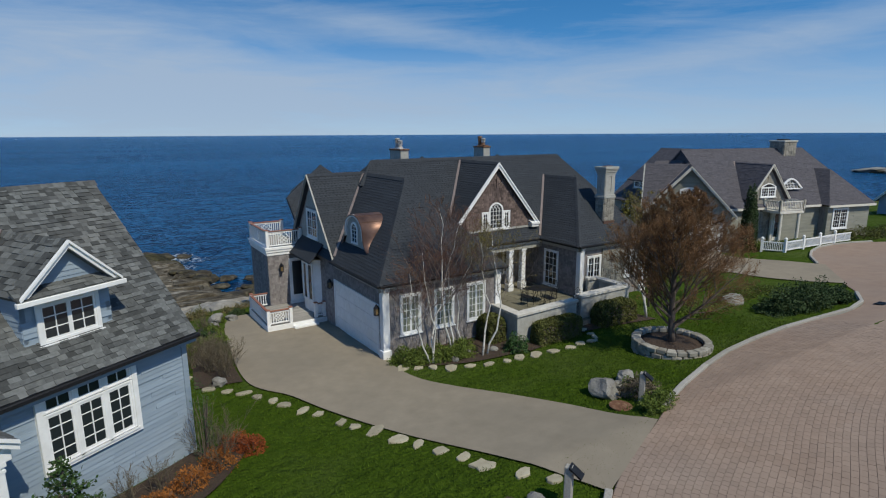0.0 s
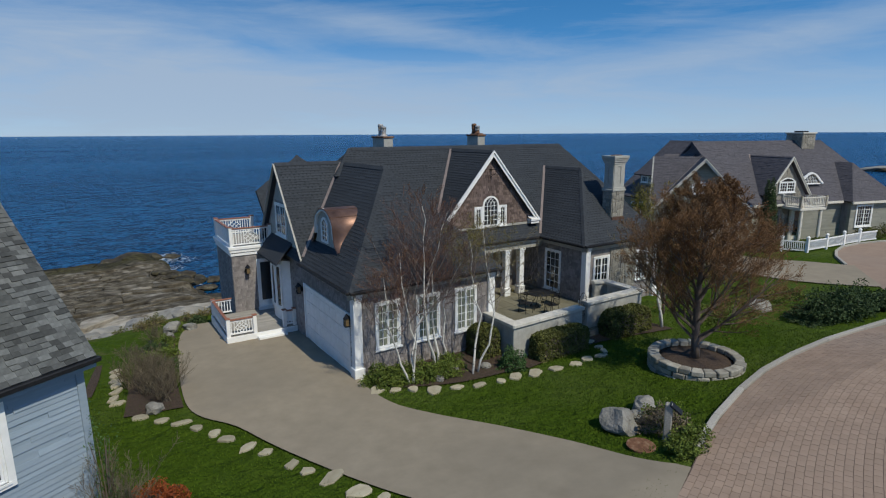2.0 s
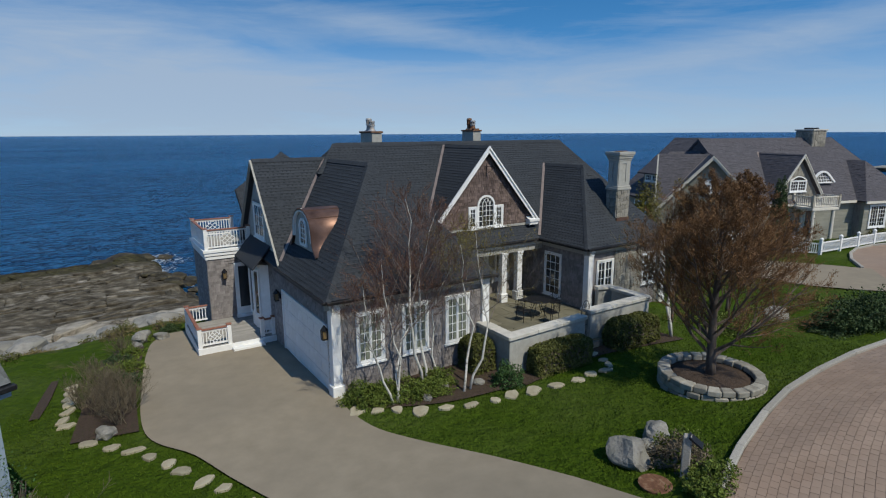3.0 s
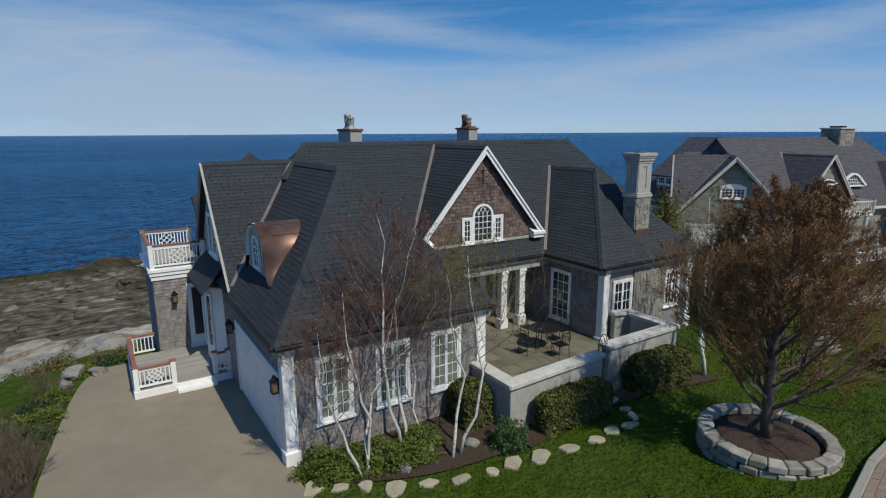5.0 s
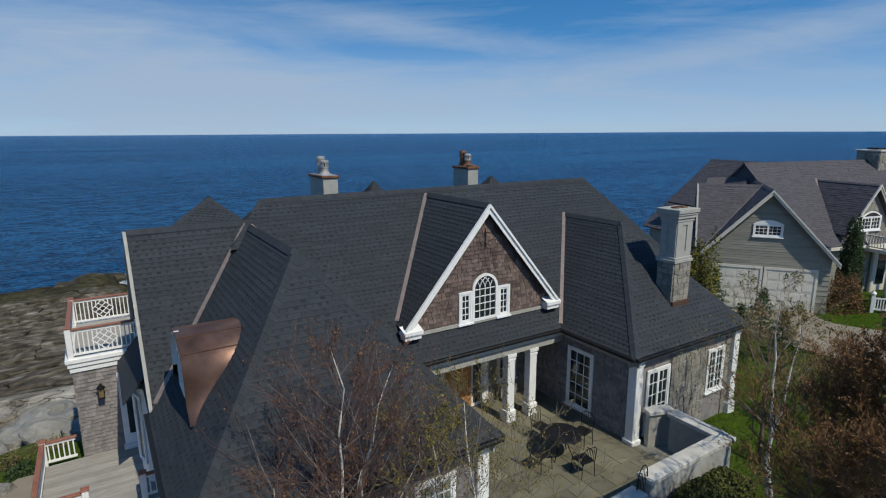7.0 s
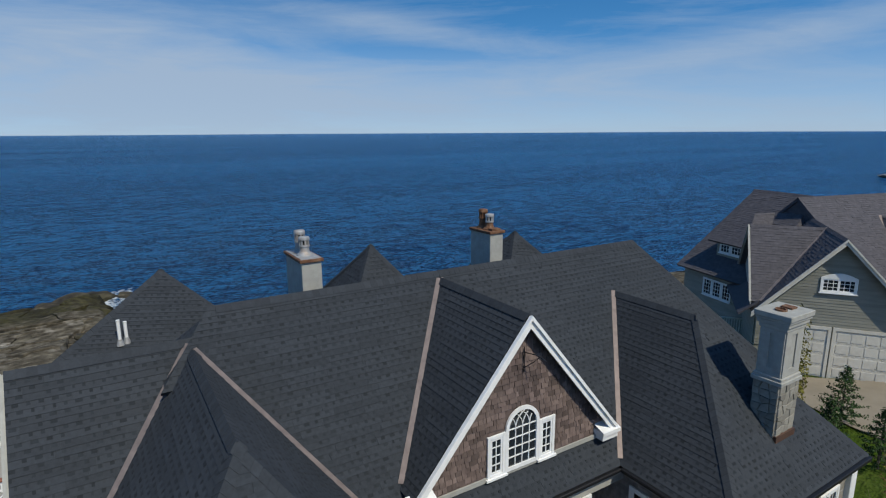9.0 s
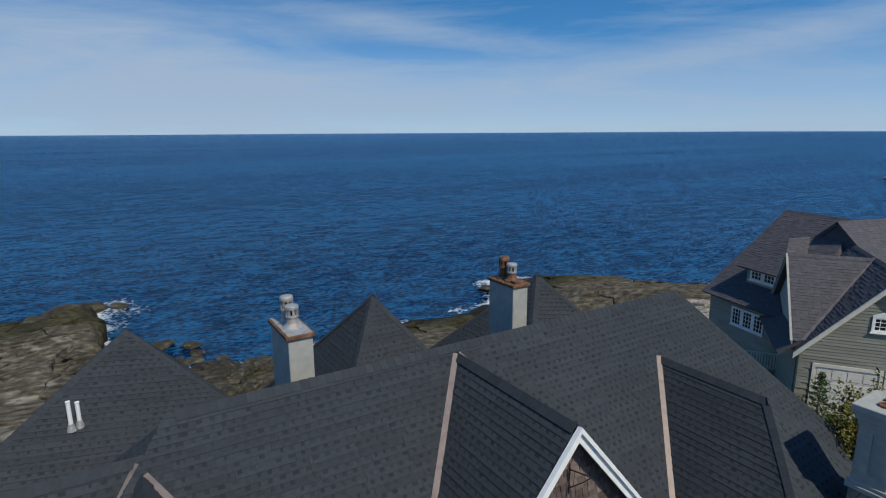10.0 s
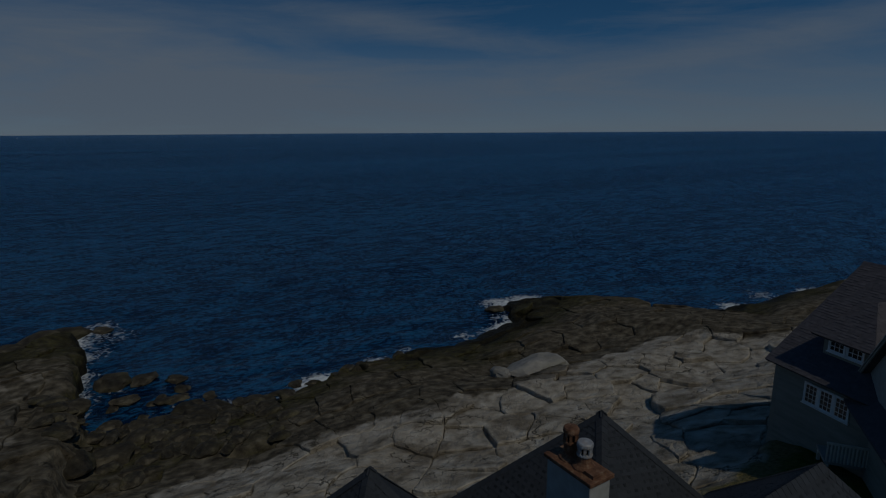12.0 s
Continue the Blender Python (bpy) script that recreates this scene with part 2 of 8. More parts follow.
M_FLAG = surface("flagstone", [(0.25, (0.24, 0.21, 0.145)), (0.75, (0.40, 0.36, 0.27))], scale=3, rough=0.9, bump=0.4, bump_scale=25, dist=0.01, pieces=0.18, stain=(0.28, 0.27, 0.2), stain_scale=2, stain_amount=0.4)
M_TERRACE = surface("terrace_paving", [(0.25, (0.105, 0.095, 0.062)), (0.75, (0.19, 0.175, 0.125))], scale=1.6, rough=0.9, bump=0.3, bump_scale=25, dist=0.006, pieces=0.16, stain=(0.16, 0.155, 0.115), stain_scale=0.6, stain_amount=0.5)
M_MULCH = surface("bark_mulch", [(0.25, (0.030, 0.020, 0.014)), (0.7, (0.085, 0.058, 0.042))], scale=14, detail=9, rough=0.97, bump=1.0, bump_scale=45, dist=0.04)
M_BOULDER = surface("boulder_stone", [(0.25, (0.13, 0.125, 0.115)), (0.55, (0.25, 0.24, 0.22)), (0.8, (0.36, 0.35, 0.32))], scale=2.6, detail=9, rough=0.92, bump=0.7, bump_scale=9, dist=0.05, stain=(0.12, 0.12, 0.08), stain_scale=1.3, stain_amount=0.5, pieces=0.15)
M_WETROCK = surface("wet_dark_rock", [(0.3, (0.014, 0.012, 0.009)), (0.52, (0.052, 0.045, 0.033)), (0.72, (0.15, 0.13, 0.095))], scale=1.4, detail=9, rough=0.7, bump=0.8, bump_scale=5, dist=0.12, stain=(0.075, 0.068, 0.025), stain_scale=0.6, stain_amount=0.5, pieces=0.25, spec=0.1)
M_BARK_BIRCH = surface("birch_bark", [(0.32, (0.08, 0.07, 0.06)), (0.42, (0.50, 0.48, 0.44)), (0.8, (0.68, 0.66, 0.62))], scale=6, stretch=(1, 1, 2), rough=0.75, bump=0.3)
M_BARK = surface("brown_bark", [(0.3, (0.07, 0.052, 0.042)), (0.7, (0.15, 0.12, 0.10))], scale=8, stretch=(1, 1, 0.3), rough=0.9, bump=0.6, bump_scale=20, dist=0.02)
M_TWIG_RED = surface("red_brown_twig", [(0.3, (0.100, 0.050, 0.021)), (0.7, (0.200, 0.108, 0.048))], scale=3, rough=0.8, bump=0, pieces=0.3)
M_TWIG_BIRCH = surface("birch_twig", [(0.3, (0.070, 0.036, 0.030)), (0.7, (0.140, 0.076, 0.060))], scale=3, rough=0.8, bump=0, pieces=0.3)
M_LIMB = surface("birch_limb", [(0.3, (0.10, 0.078, 0.068)), (0.7, (0.24, 0.205, 0.185))], scale=5, rough=0.8, bump=0.2)
M_TWIG_GREY = surface("grey_brown_twig", [(0.3, (0.085, 0.068, 0.045)), (0.7, (0.17, 0.14, 0.095))], scale=3, rough=0.85, bump=0, pieces=0.3)


def leaf(name, a, b, rough=0.6):
    m = surface(name, [(0.3, a), (0.7, b)], scale=1.8, rough=rough, bump=0, pieces=0.38)
    p = m.node_tree.nodes["Principled BSDF"]
    p.inputs["Specular IOR Level"].default_value = 0.12
    return m


M_YEW = leaf("yew_leaf", (0.050, 0.058, 0.016), (0.120, 0.125, 0.038))
M_JUNIPER = leaf("juniper_leaf", (0.055, 0.085, 0.015), (0.135, 0.170, 0.034))
M_DKJUNIPER = leaf("dark_juniper_leaf", (0.024, 0.045, 0.018), (0.062, 0.092, 0.036))
M_RHODO = leaf("rhododendron_leaf", (0.026, 0.062, 0.020), (0.070, 0.125, 0.042))
M_REDLEAF = leaf("red_shrub_leaf", (0.14, 0.030, 0.012), (0.30, 0.085, 0.025))
M_ORANGELEAF = leaf("orange_shrub_leaf", (0.17, 0.055, 0.015), (0.33, 0.13, 0.03))
M_SPRUCE = leaf("spruce_needle", (0.018, 0.045, 0.016), (0.055, 0.095, 0.028))
M_BUD = leaf("spring_bud", (0.10, 0.085, 0.018), (0.20, 0.16, 0.035))
M_GOLD = leaf("golden_conifer_leaf", (0.085, 0.085, 0.016), (0.19, 0.165, 0.035))
M_DRYGRASS = leaf("dry_coast_grass", (0.10, 0.085, 0.035), (0.20, 0.165, 0.075))


# ---- building helpers ----
class Geo:
    """Gathers vertices and faces for one mesh."""

    def __init__(self):
        self.v, self.f = [], []

    def add(self, vs, fs):
        n = len(self.v)
        self.v.extend([tuple(p) for p in vs])
        self.f.extend([tuple(i + n for i in f) for f in fs])
        return self

    def box(self, x0, y0, z0, x1, y1, z1):
        return self.add([(x0, y0, z0), (x1, y0, z0), (x1, y1, z0), (x0, y1, z0), (x0, y0, z1), (x1, y0, z1), (x1, y1, z1), (x0, y1, z1)],
                        [(0, 3, 2, 1), (4, 5, 6, 7), (0, 1, 5, 4), (1, 2, 6, 5), (2, 3, 7, 6), (3, 0, 4, 7)])

    def slab(self, top, thick):
        """A plate under a flat polygon (corners anticlockwise from above)."""
        n = len(top)
        low = [(p[0], p[1], p[2] - thick) for p in top]
        return self.add(list(top) + low, [tuple(range(n)), tuple(reversed(range(n, 2 * n)))] + [(i, n + i, n + (i + 1) % n, (i + 1) % n) for i in range(n)])

    def prism(self, poly, d):
        """A polygon in space pushed along the vector d."""
        n = len(poly)
        far = [tuple(Vector(p) + Vector(d)) for p in poly]
        return self.add(list(poly) + far, [tuple(reversed(range(n))), tuple(range(n, 2 * n))] + [(i, (i + 1) % n, n + (i + 1) % n, n + i) for i in range(n)])

    def beam(self, a, b, w, h=None, up=(0, 0, 1)):
        """A square bar from a to b."""
        h = h or w
        a, b = Vector(a), Vector(b)
        d = (b - a).normalized()
        s = d.cross(Vector(up))
        if s.length < 1e-4:
            s = d.cross(Vector((0, 1, 0)))
        s.normalize()
        t = s.cross(d).normalized()
        c = [s * (w / 2) * i + t * (h / 2) * j for i, j in ((-1, -1), (1, -1), (1, 1), (-1, 1))]
        return self.add([a + q for q in c] + [b + q for q in c], [(0, 1, 2, 3), (7, 6, 5, 4), (0, 4, 5, 1), (1, 5, 6, 2), (2, 6, 7, 3), (3, 7, 4, 0)])

    def tube(self, pts, rs, n=6, cap=True):
        """A round tube along points with a radius at each."""
        base = len(self.v)
        for i, p in enumerate(pts):
            p = Vector(p)
            d = (Vector(pts[min(i + 1, len(pts) - 1)]) - Vector(pts[max(i - 1, 0)])).normalized()
            s = d.orthogonal().normalized()
            t = d.cross(s)
            for k in range(n):
                a = 2 * math.pi * k / n
                self.v.append(tuple(p + (s * math.cos(a) + t * math.sin(a)) * rs[i]))
        for i in range(len(pts) - 1):
            for k in range(n):
                q = base + i * n
                self.f.append((q + k, q + (k + 1) % n, q + n + (k + 1) % n, q + n + k))
        if cap:
            self.f.append(tuple(base + k for k in reversed(range(n))))
            self.f.append(tuple(base + (len(pts) - 1) * n + k for k in range(n)))
        return self

    def lathe(self, cx, cy, prof, n=16):
        """A turned body: profile of (radius, height)."""
        base = len(self.v)
        for r, z in prof:
            for k in range(n):
                a = 2 * math.pi * k / n
                self.v.append((cx + r * math.cos(a), cy + r * math.sin(a), z))
        for i in range(len(prof) - 1):
            for k in range(n):
                q = base + i * n
                self.f.append((q + k, q + (k + 1) % n, q + n + (k + 1) % n, q + n + k))
        self.f.append(tuple(base + k for k in reversed(range(n))))
        self.f.append(tuple(base + (len(prof) - 1) * n + k for k in range(n)))
        return self

    def mesh(self, name, mat, bevel=0.0, smooth=False):
        me = bpy.data.meshes.new(name)
        me.from_pydata(self.v, [], self.f)
        if bevel:
            bm = bmesh.new()
            bm.from_mesh(me)
            bmesh.ops.bevel(bm, geom=[e for e in bm.edges if e.calc_face_angle(0) > 0.5], offset=bevel, segments=1, affect="EDGES", clamp_overlap=True)
            bm.to_mesh(me)
            bm.free()
        me.materials.append(mat)
        if smooth:
            me.polygons.foreach_set("use_smooth", [True] * len(me.polygons))
        me.update()
        return me


def thing(name, loc, label, category, group="", rz=0.0):
    e = new(name)
    e.matrix_world = pose(*loc, 0, 0, rz)
    return tagged(e, label, category, group)


def part(name, geo, mat, parent, label="", bevel=0.0, smooth=False):
    """One mesh object under a thing or a part, in the thing's own coordinates."""
    ob = new(name, geo.mesh(name, mat, bevel, smooth) if isinstance(geo, Geo) else geo)
    ob.parent = parent
    if label:
        ob["label"] = label
    return ob


def single(name, geo, mat, label, category, group="", kind="", bevel=0.0, smooth=False, loc=(0, 0, 0), rz=0.0):
    ob = new(name, geo.mesh(name, mat, bevel, smooth))
    ob.matrix_world = pose(*loc, 0, 0, rz)
    return tagged(ob, label, category, group, kind)


def clip_poly(poly, a, b):
    """The side of a flat polygon to the left of the line a-b."""
    out = []
    nx, ny = -(b[1] - a[1]), b[0] - a[0]
    side = [nx * (p[0] - a[0]) + ny * (p[1] - a[1]) for p in poly]
    for i, p in enumerate(poly):
        q, s, t = poly[(i + 1) % len(poly)], side[i], side[(i + 1) % len(poly)]
        if s >= 0:
            out.append(p)
        if s * t < 0:
            k = s / (s - t)
            out.append((p[0] + (q[0] - p[0]) * k, p[1] + (q[1] - p[1]) * k))
    return out


def inside_hole(x, y, holes):
    return any(a < x < c and b < y < d for a, b, c, d in holes)


def courses(corners, along, expo, width, thick, rng, holes=(), vary=0.35, lift=0.006, gap=0.004, rag=0.0, alt=False, band=(0.0, 1.04), drop=0.0):
    """Shingles or boards laid over a flat convex outline. corners: the outline in space, anticlockwise from outside;
    along: a level direction in its plane. Returns a list of (vertices, faces), one for each piece."""
    o = Vector(corners[0])
    u = Vector(along).normalized()
    n = Vector((0, 0, 0))
    for i in range(1, len(corners) - 1):
        n += (Vector(corners[i]) - o).cross(Vector(corners[i + 1]) - o)
    n.normalize()
    w = n.cross(u)
    flat = [((Vector(c) - o).dot(u), (Vector(c) - o).dot(w)) for c in corners]
    lo_u, hi_u = min(p[0] for p in flat), max(p[0] for p in flat)
    lo_v, hi_v = min(p[1] for p in flat), max(p[1] for p in flat)
    out = []
    v = lo_v
    row = 0
    while v < hi_v - 0.01:
        x = lo_u - rng.random() * width
        while x < hi_u:
            ww = width * (1 + rng.uniform(-vary, vary))
            r = rng.uniform(-rag, rag)
            b0, b1 = v + r + expo * band[0], v + expo * band[1]
            quad = [(x + gap / 2, b0), (x + ww - gap / 2, b0), (x + ww - gap / 2, b1), (x + gap / 2, b1)]
            mid = (x + ww / 2, v + expo / 2)
            x += ww
            if drop and rng.random() < drop:
                continue
            if holes and inside_hole(*mid, holes):
                continue
            for i in range(len(flat)):
                quad = clip_poly(quad, flat[i], flat[(i + 1) % len(flat)])
                if len(quad) < 3:
                    break
            if len(quad) < 3:
                continue
            th = thick * (1 + rng.uniform(-0.35, 0.35))
            if alt:
                th = thick * (1.3 if rng.random() < 0.5 else 0.25)
            top, low = [], []
            for a, b in quad:
                h = lift + th * max(0.0, 1 - (b - v) / expo)
                p = o + u * a + w * b
                top.append(p + n * h)
                low.append(p - n * 0.012)
            k = len(quad)
            fs = [tuple(range(k))]
            for i in range(k):
                j = (i + 1) % k
                fs.append((i, k + i, k + j, j))
            out.append((top + low, fs))
        v += expo
        row += 1
    return out


def lay(name, pieces, mat, parent, near=None, cap=0):
    """Lays the pieces that lie in the stretch near (a test on a place) as parts, at most cap of them, and the rest joined."""
    rest = Geo()
    made = 0
    for vs, fs in pieces:
        c = vs[0]
        if near and made < cap and near(c):
            g = Geo()
            g.add([p - c for p in vs], fs)
            ob = part(name, g, mat, parent)
            ob.location = c
            made += 1
        else:
            rest.add(vs, fs)
    if rest.f:
        ob = part(name + "_field", rest, mat, parent)
        ob["kind"] = "stuff"


# ---- the lie of the land ----
SEA = -13.4
COAST = [(-400, 70), (-60, 74), (-20, 88), (-9.3, 90), (-5.6, 89.2), (-2.2, 92.4), (0.2, 90), (0.9, 84), (1.3, 66), (1.8, 60.5), (3.6, 57.5), (9, 58.5), (13.5, 58.8), (18.2, 58.4), (21.6, 59.1), (28.8, 59.7), (34, 60.8), (42.9, 61.3),
         (50.7, 61.3), (54.5, 63.5), (56.5, 70), (60, 71.0), (65.7, 69.5), (69.5, 66), (71, 58), (71.8, 51), (74.5, 47), (79, 47.2), (83, 49.2), (89, 49.9), (98, 49.7), (112, 48), (130, 38), (160, 28), (400, 5)]


def coast(x):
    for (a, b), (c, d) in zip(COAST, COAST[1:]):
        if x <= c:
            return b + (d - b) * (x - a) / (c - a)
    return COAST[-1][1]


def base_z(x, y):
    """The smooth height of the made ground: level at the house, rising to the road."""
    if y < -10:
        return 1.05 + 0.03 * (-10 - y) - (0.03 * max(0, -60 - y))
    if y < 0:
        return 0.0105 * y * y
    return -0.045 * y


def n3(x, y, z=0.0):
    return noise.noise(Vector((x, y, z)))


def shore_y(x):
    """Where the garden ends and the rock begins."""
    return 12.5 + 1.5 * n3(x * 0.11, 4.2) + (3.5 if x > -1 else 0) * min(1, max(0, (x + 1) / 3)) + 1.8 * max(0, 1 - abs(x + 3.5) / 3.5)


def waterline(x, y):
    return coast(x + 1.5 * n3(x * 0.1, y * 0.17, 3.0) + 0.7 * n3(x * 0.3, y * 0.5, 9.0)) + 1.6 * n3(x * 0.13, y * 0.13, 7.0) + 0.9 * n3(x * 0.4, y * 0.4, 2.0)


def along_line(x, pts):
    for (a, b), (c, d) in zip(pts, pts[1:]):
        if x <= c:
            return b + (d - b) * min(1, max(0, (x - a) / (c - a)))
    return pts[-1][1]


# the seaward edge of the clean pale ledge
PALE = [(2, 27), (5, 38.5), (7.3, 41), (10.2, 42), (13.3, 41), (16.5, 40), (18.4, 39.8), (22.7, 38.5), (26.7, 37), (33, 38.5), (43.5, 40.5), (51, 39.5), (53.5, 37), (60, 30), (100, 27)]


def paleness(x, y):
    """1 on the clean pale ledge, 0 on the dark rock near the water."""
    e = along_line(x, PALE) + 3.0 * n3(x * 0.12, y * 0.12, 6.0) + 1.2 * n3(x * 0.5, y * 0.5, 2.5)
    p = min(1, max(0, (e - y) / 2.0 + 0.5))
    if x < 4:
        # the tan back of the point
        q = 0.22 * min(1, max(0, (78 - y + 6 * n3(x * 0.1, y * 0.1, 1.5)) / 8)) * min(1, max(0, (0.5 - x + 2.0 * n3(x * 0.2, y * 0.2, 8.5)) / 2))
        p = max(p, q)
    return p


def ledge_z(x, y):
    """The broad smooth back of the ledge, falling to the water."""
    e = shore_y(x)
    yc = waterline(x, y)
    s = yc - y
    t = min(1.0, max(0.0, (y - e) / max(yc - e, 1)))
    z = -1.3 - (abs(SEA) - 1.3 - 1.0) * t ** 0.72
    z += ((1.1 if x > 4 else 0.6) * n3(x * 0.06, y * 0.09, 1.0) + 0.40 * n3(x * 0.2, y * 0.26, 4.0)) * min(1, max(0, (y - e + 1.5) / 6))
    if s < 3.0:
        z = min(z, SEA + 1.5 * s / 3.0 + 0.5 * n3(x * 0.5, y * 0.5, 8.0)) if s > 0 else SEA - 0.25 - 0.6 * min(6, -s) + 0.5 * n3(x * 0.4, y * 0.4, 8.0)
    return z


def slabbed(x, y):
    """Where the ledge has broken into slabs."""
    return -17 < x < 72 and shore_y(x) + (5.0 if x < -1.5 else 0.6) < y < waterline(x, y) - 3.2 and not (-1.5 < x < 3 and y > 50) and not (0.6 < x < 17 and y > 45 - 0.15 * abs(x - 8))


def land_z(x, y):
    b = base_z(x, y)
    e = shore_y(x)
    if y < e - 1.5:
        return b - 0.028 + 0.02 * n3(x * 0.3, y * 0.3)
    z = ledge_z(x, y)
    k = min(1, max(0, (y - e) / 3))
    z += k * (0.10 * n3(x * 0.9, y * 0.9, 3.0) + 0.05 * n3(x * 2.3, y * 2.3, 3.0))
    if slabbed(x, y):
        z -= 0.42
    q = min(1, max(0, (y - e + 1.5) / 1.5))
    return b * (1 - q) + z * q


def steps(lo, hi, fine, a, b, grow=1.35):
    """Grid lines: even between a and b, and wider and wider outside."""
    mid = list(np.arange(a, b + 1e-6, fine))
    left, right = [], []
    d, p = fine, a
    while p > lo:
        d *= grow
        p -= d
        left.append(max(p, lo))
    d, p = fine, b
    while p < hi:
        d *= grow
        p += d
        right.append(min(p, hi))
    return left[::-1] + mid + right


def sheet(name, xs, ys, zf, mat):
    vs = [(x, y, zf(x, y)) for y in ys for x in xs]
    nx = len(xs)
    fs = [(j * nx + i, j * nx + i + 1, (j + 1) * nx + i + 1, (j + 1) * nx + i) for j in range(len(ys) - 1) for i in range(nx - 1)]
    me = bpy.data.meshes.new(name)
    me.from_pydata(vs, [], fs)
    me.polygons.foreach_set("use_smooth", [True] * len(fs))
    me.materials.append(mat)
    return new(name, me)


def zoned(me):
    """Keeps the kind of rock at each vertex: pale above, dark near the water."""
    at = me.attributes.new("pale", "FLOAT", "POINT")
    at.data.foreach_set("value", [paleness(v.co.x, v.co.y) if 8 < v.co.y < 110 and -40 < v.co.x < 120 else 0.3 for v in me.vertices])


def shore_rock():
    """Lawn inland; pale ledge behind the garden; dark, weedy rock towards the water."""
    m = bpy.data.materials.new("ground_cover")
    m.use_nodes = True
    nt = m.node_tree
    b = nt.nodes["Principled BSDF"]
    co = nt.nodes.new("ShaderNodeTexCoord")
    sep = nt.nodes.new("ShaderNodeSeparateXYZ")
    nt.links.new(co.outputs["Object"], sep.inputs[0])

    def nz(scale, detail=8.0, dist=0.0, vec=None):
        n = nt.nodes.new("ShaderNodeTexNoise")
        n.inputs["Scale"].default_value = scale
        n.inputs["Detail"].default_value = detail
        n.inputs["Distortion"].default_value = dist
        nt.links.new(vec or co.outputs["Object"], n.inputs["Vector"])
        return n.outputs[0]

    def mrange(v, a, c, d=0.0, e=1.0):
        r = nt.nodes.new("ShaderNodeMapRange")
        for i, q in zip((1, 2, 3, 4), (a, c, d, e)):
            r.inputs[i].default_value = q
        nt.links.new(v, r.inputs[0])
        return r.outputs[0]

    def madd(a, k, c):
        r = nt.nodes.new("ShaderNodeMath")
        r.operation = "MULTIPLY_ADD"
        nt.links.new(a, r.inputs[0])
        r.inputs[1].default_value = k
        nt.links.new(c, r.inputs[2])
        return r.outputs[0]

    def mix(f, a, c, mode="MIX"):
        r = nt.nodes.new("ShaderNodeMixRGB")
        r.blend_type = mode
        nt.links.new(f, r.inputs[0])
        nt.links.new(a, r.inputs[1])
        nt.links.new(c, r.inputs[2])
        return r.outputs[0]

    pale = ramp(nt, nz(0.9, 12), [(0.3, (0.17, 0.145, 0.11)), (0.48, (0.33, 0.295, 0.24)), (0.7, (0.46, 0.425, 0.365))])
    dark = ramp(nt, nz(1.1, 12), [(0.3, (0.040, 0.033, 0.024)), (0.5, (0.098, 0.083, 0.060)), (0.7, (0.19, 0.165, 0.122))])
    weed = ramp(nt, nz(1.6, 8), [(0.3, (0.014, 0.012, 0.008)), (0.6, (0.055, 0.052, 0.016)), (0.85, (0.12, 0.105, 0.03))])
    # crack lines of the ledge, drawn darker than the rock
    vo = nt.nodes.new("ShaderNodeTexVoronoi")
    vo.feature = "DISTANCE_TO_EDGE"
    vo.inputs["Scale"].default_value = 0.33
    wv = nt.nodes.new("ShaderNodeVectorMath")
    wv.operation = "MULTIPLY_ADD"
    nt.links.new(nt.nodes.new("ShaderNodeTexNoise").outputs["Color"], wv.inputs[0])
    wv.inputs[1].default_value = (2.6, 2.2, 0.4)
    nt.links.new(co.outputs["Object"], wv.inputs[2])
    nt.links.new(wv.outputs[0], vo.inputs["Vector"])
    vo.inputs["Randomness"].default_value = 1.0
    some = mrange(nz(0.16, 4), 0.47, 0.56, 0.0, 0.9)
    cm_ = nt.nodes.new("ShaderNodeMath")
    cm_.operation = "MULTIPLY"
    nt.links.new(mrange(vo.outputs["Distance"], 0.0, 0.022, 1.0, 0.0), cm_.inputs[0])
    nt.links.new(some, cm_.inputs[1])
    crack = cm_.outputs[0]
    streak = mrange(nz(0.30, 10, 0.4), 0.53, 0.66, 0.0, 0.75)
    pale = mix(streak, pale, ramp(nt, nz(3.0), [(0.3, (0.085, 0.068, 0.05)), (0.7, (0.17, 0.142, 0.105))]))
    zone = nt.nodes.new("ShaderNodeAttribute")
    zone.attribute_name = "pale"
    patch = madd(nz(0.55, 10, 0.3), 1.3, zone.outputs["Fac"])
    rock = mix(mrange(patch, 0.90, 1.22), dark, pale)
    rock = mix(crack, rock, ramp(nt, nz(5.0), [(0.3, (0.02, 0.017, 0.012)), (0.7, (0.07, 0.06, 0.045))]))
    low = madd(nz(0.3, 7), 3.4, sep.outputs["Z"])
    rock = mix(mrange(low, -9.5, -8.2, 0.75, 0.0), rock, weed)
    # the black band that the tide wets
    rock = mix(mrange(low, -10.7, -9.8, 0.95, 0.0), rock, ramp(nt, nz(2.0), [(0.3, (0.008, 0.007, 0.006)), (0.75, (0.030, 0.026, 0.014))]))
    grass = ramp(nt, nz(5.0, 10), [(0.25, (0.029, 0.054, 0.004)), (0.5, (0.040, 0.071, 0.005)), (0.75, (0.056, 0.090, 0.008))])
    mow = mix(mrange(nz(0.24, 4), 0.45, 0.72, 0.0, 0.45), grass, ramp(nt, nz(9.0), [(0.3, (0.055, 0.085, 0.02)), (0.7, (0.11, 0.125, 0.04))]))
    edge = madd(nz(0.5, 6), 1.6, sep.outputs["Z"])
    turf = mrange(edge, -0.06, 0.20)
    dry = ramp(nt, nz(6.0), [(0.3, (0.075, 0.070, 0.028)), (0.7, (0.17, 0.145, 0.07))])
    col = mix(mrange(edge, -0.65, -0.28), rock, dry)
    col = mix(turf, col, mow)
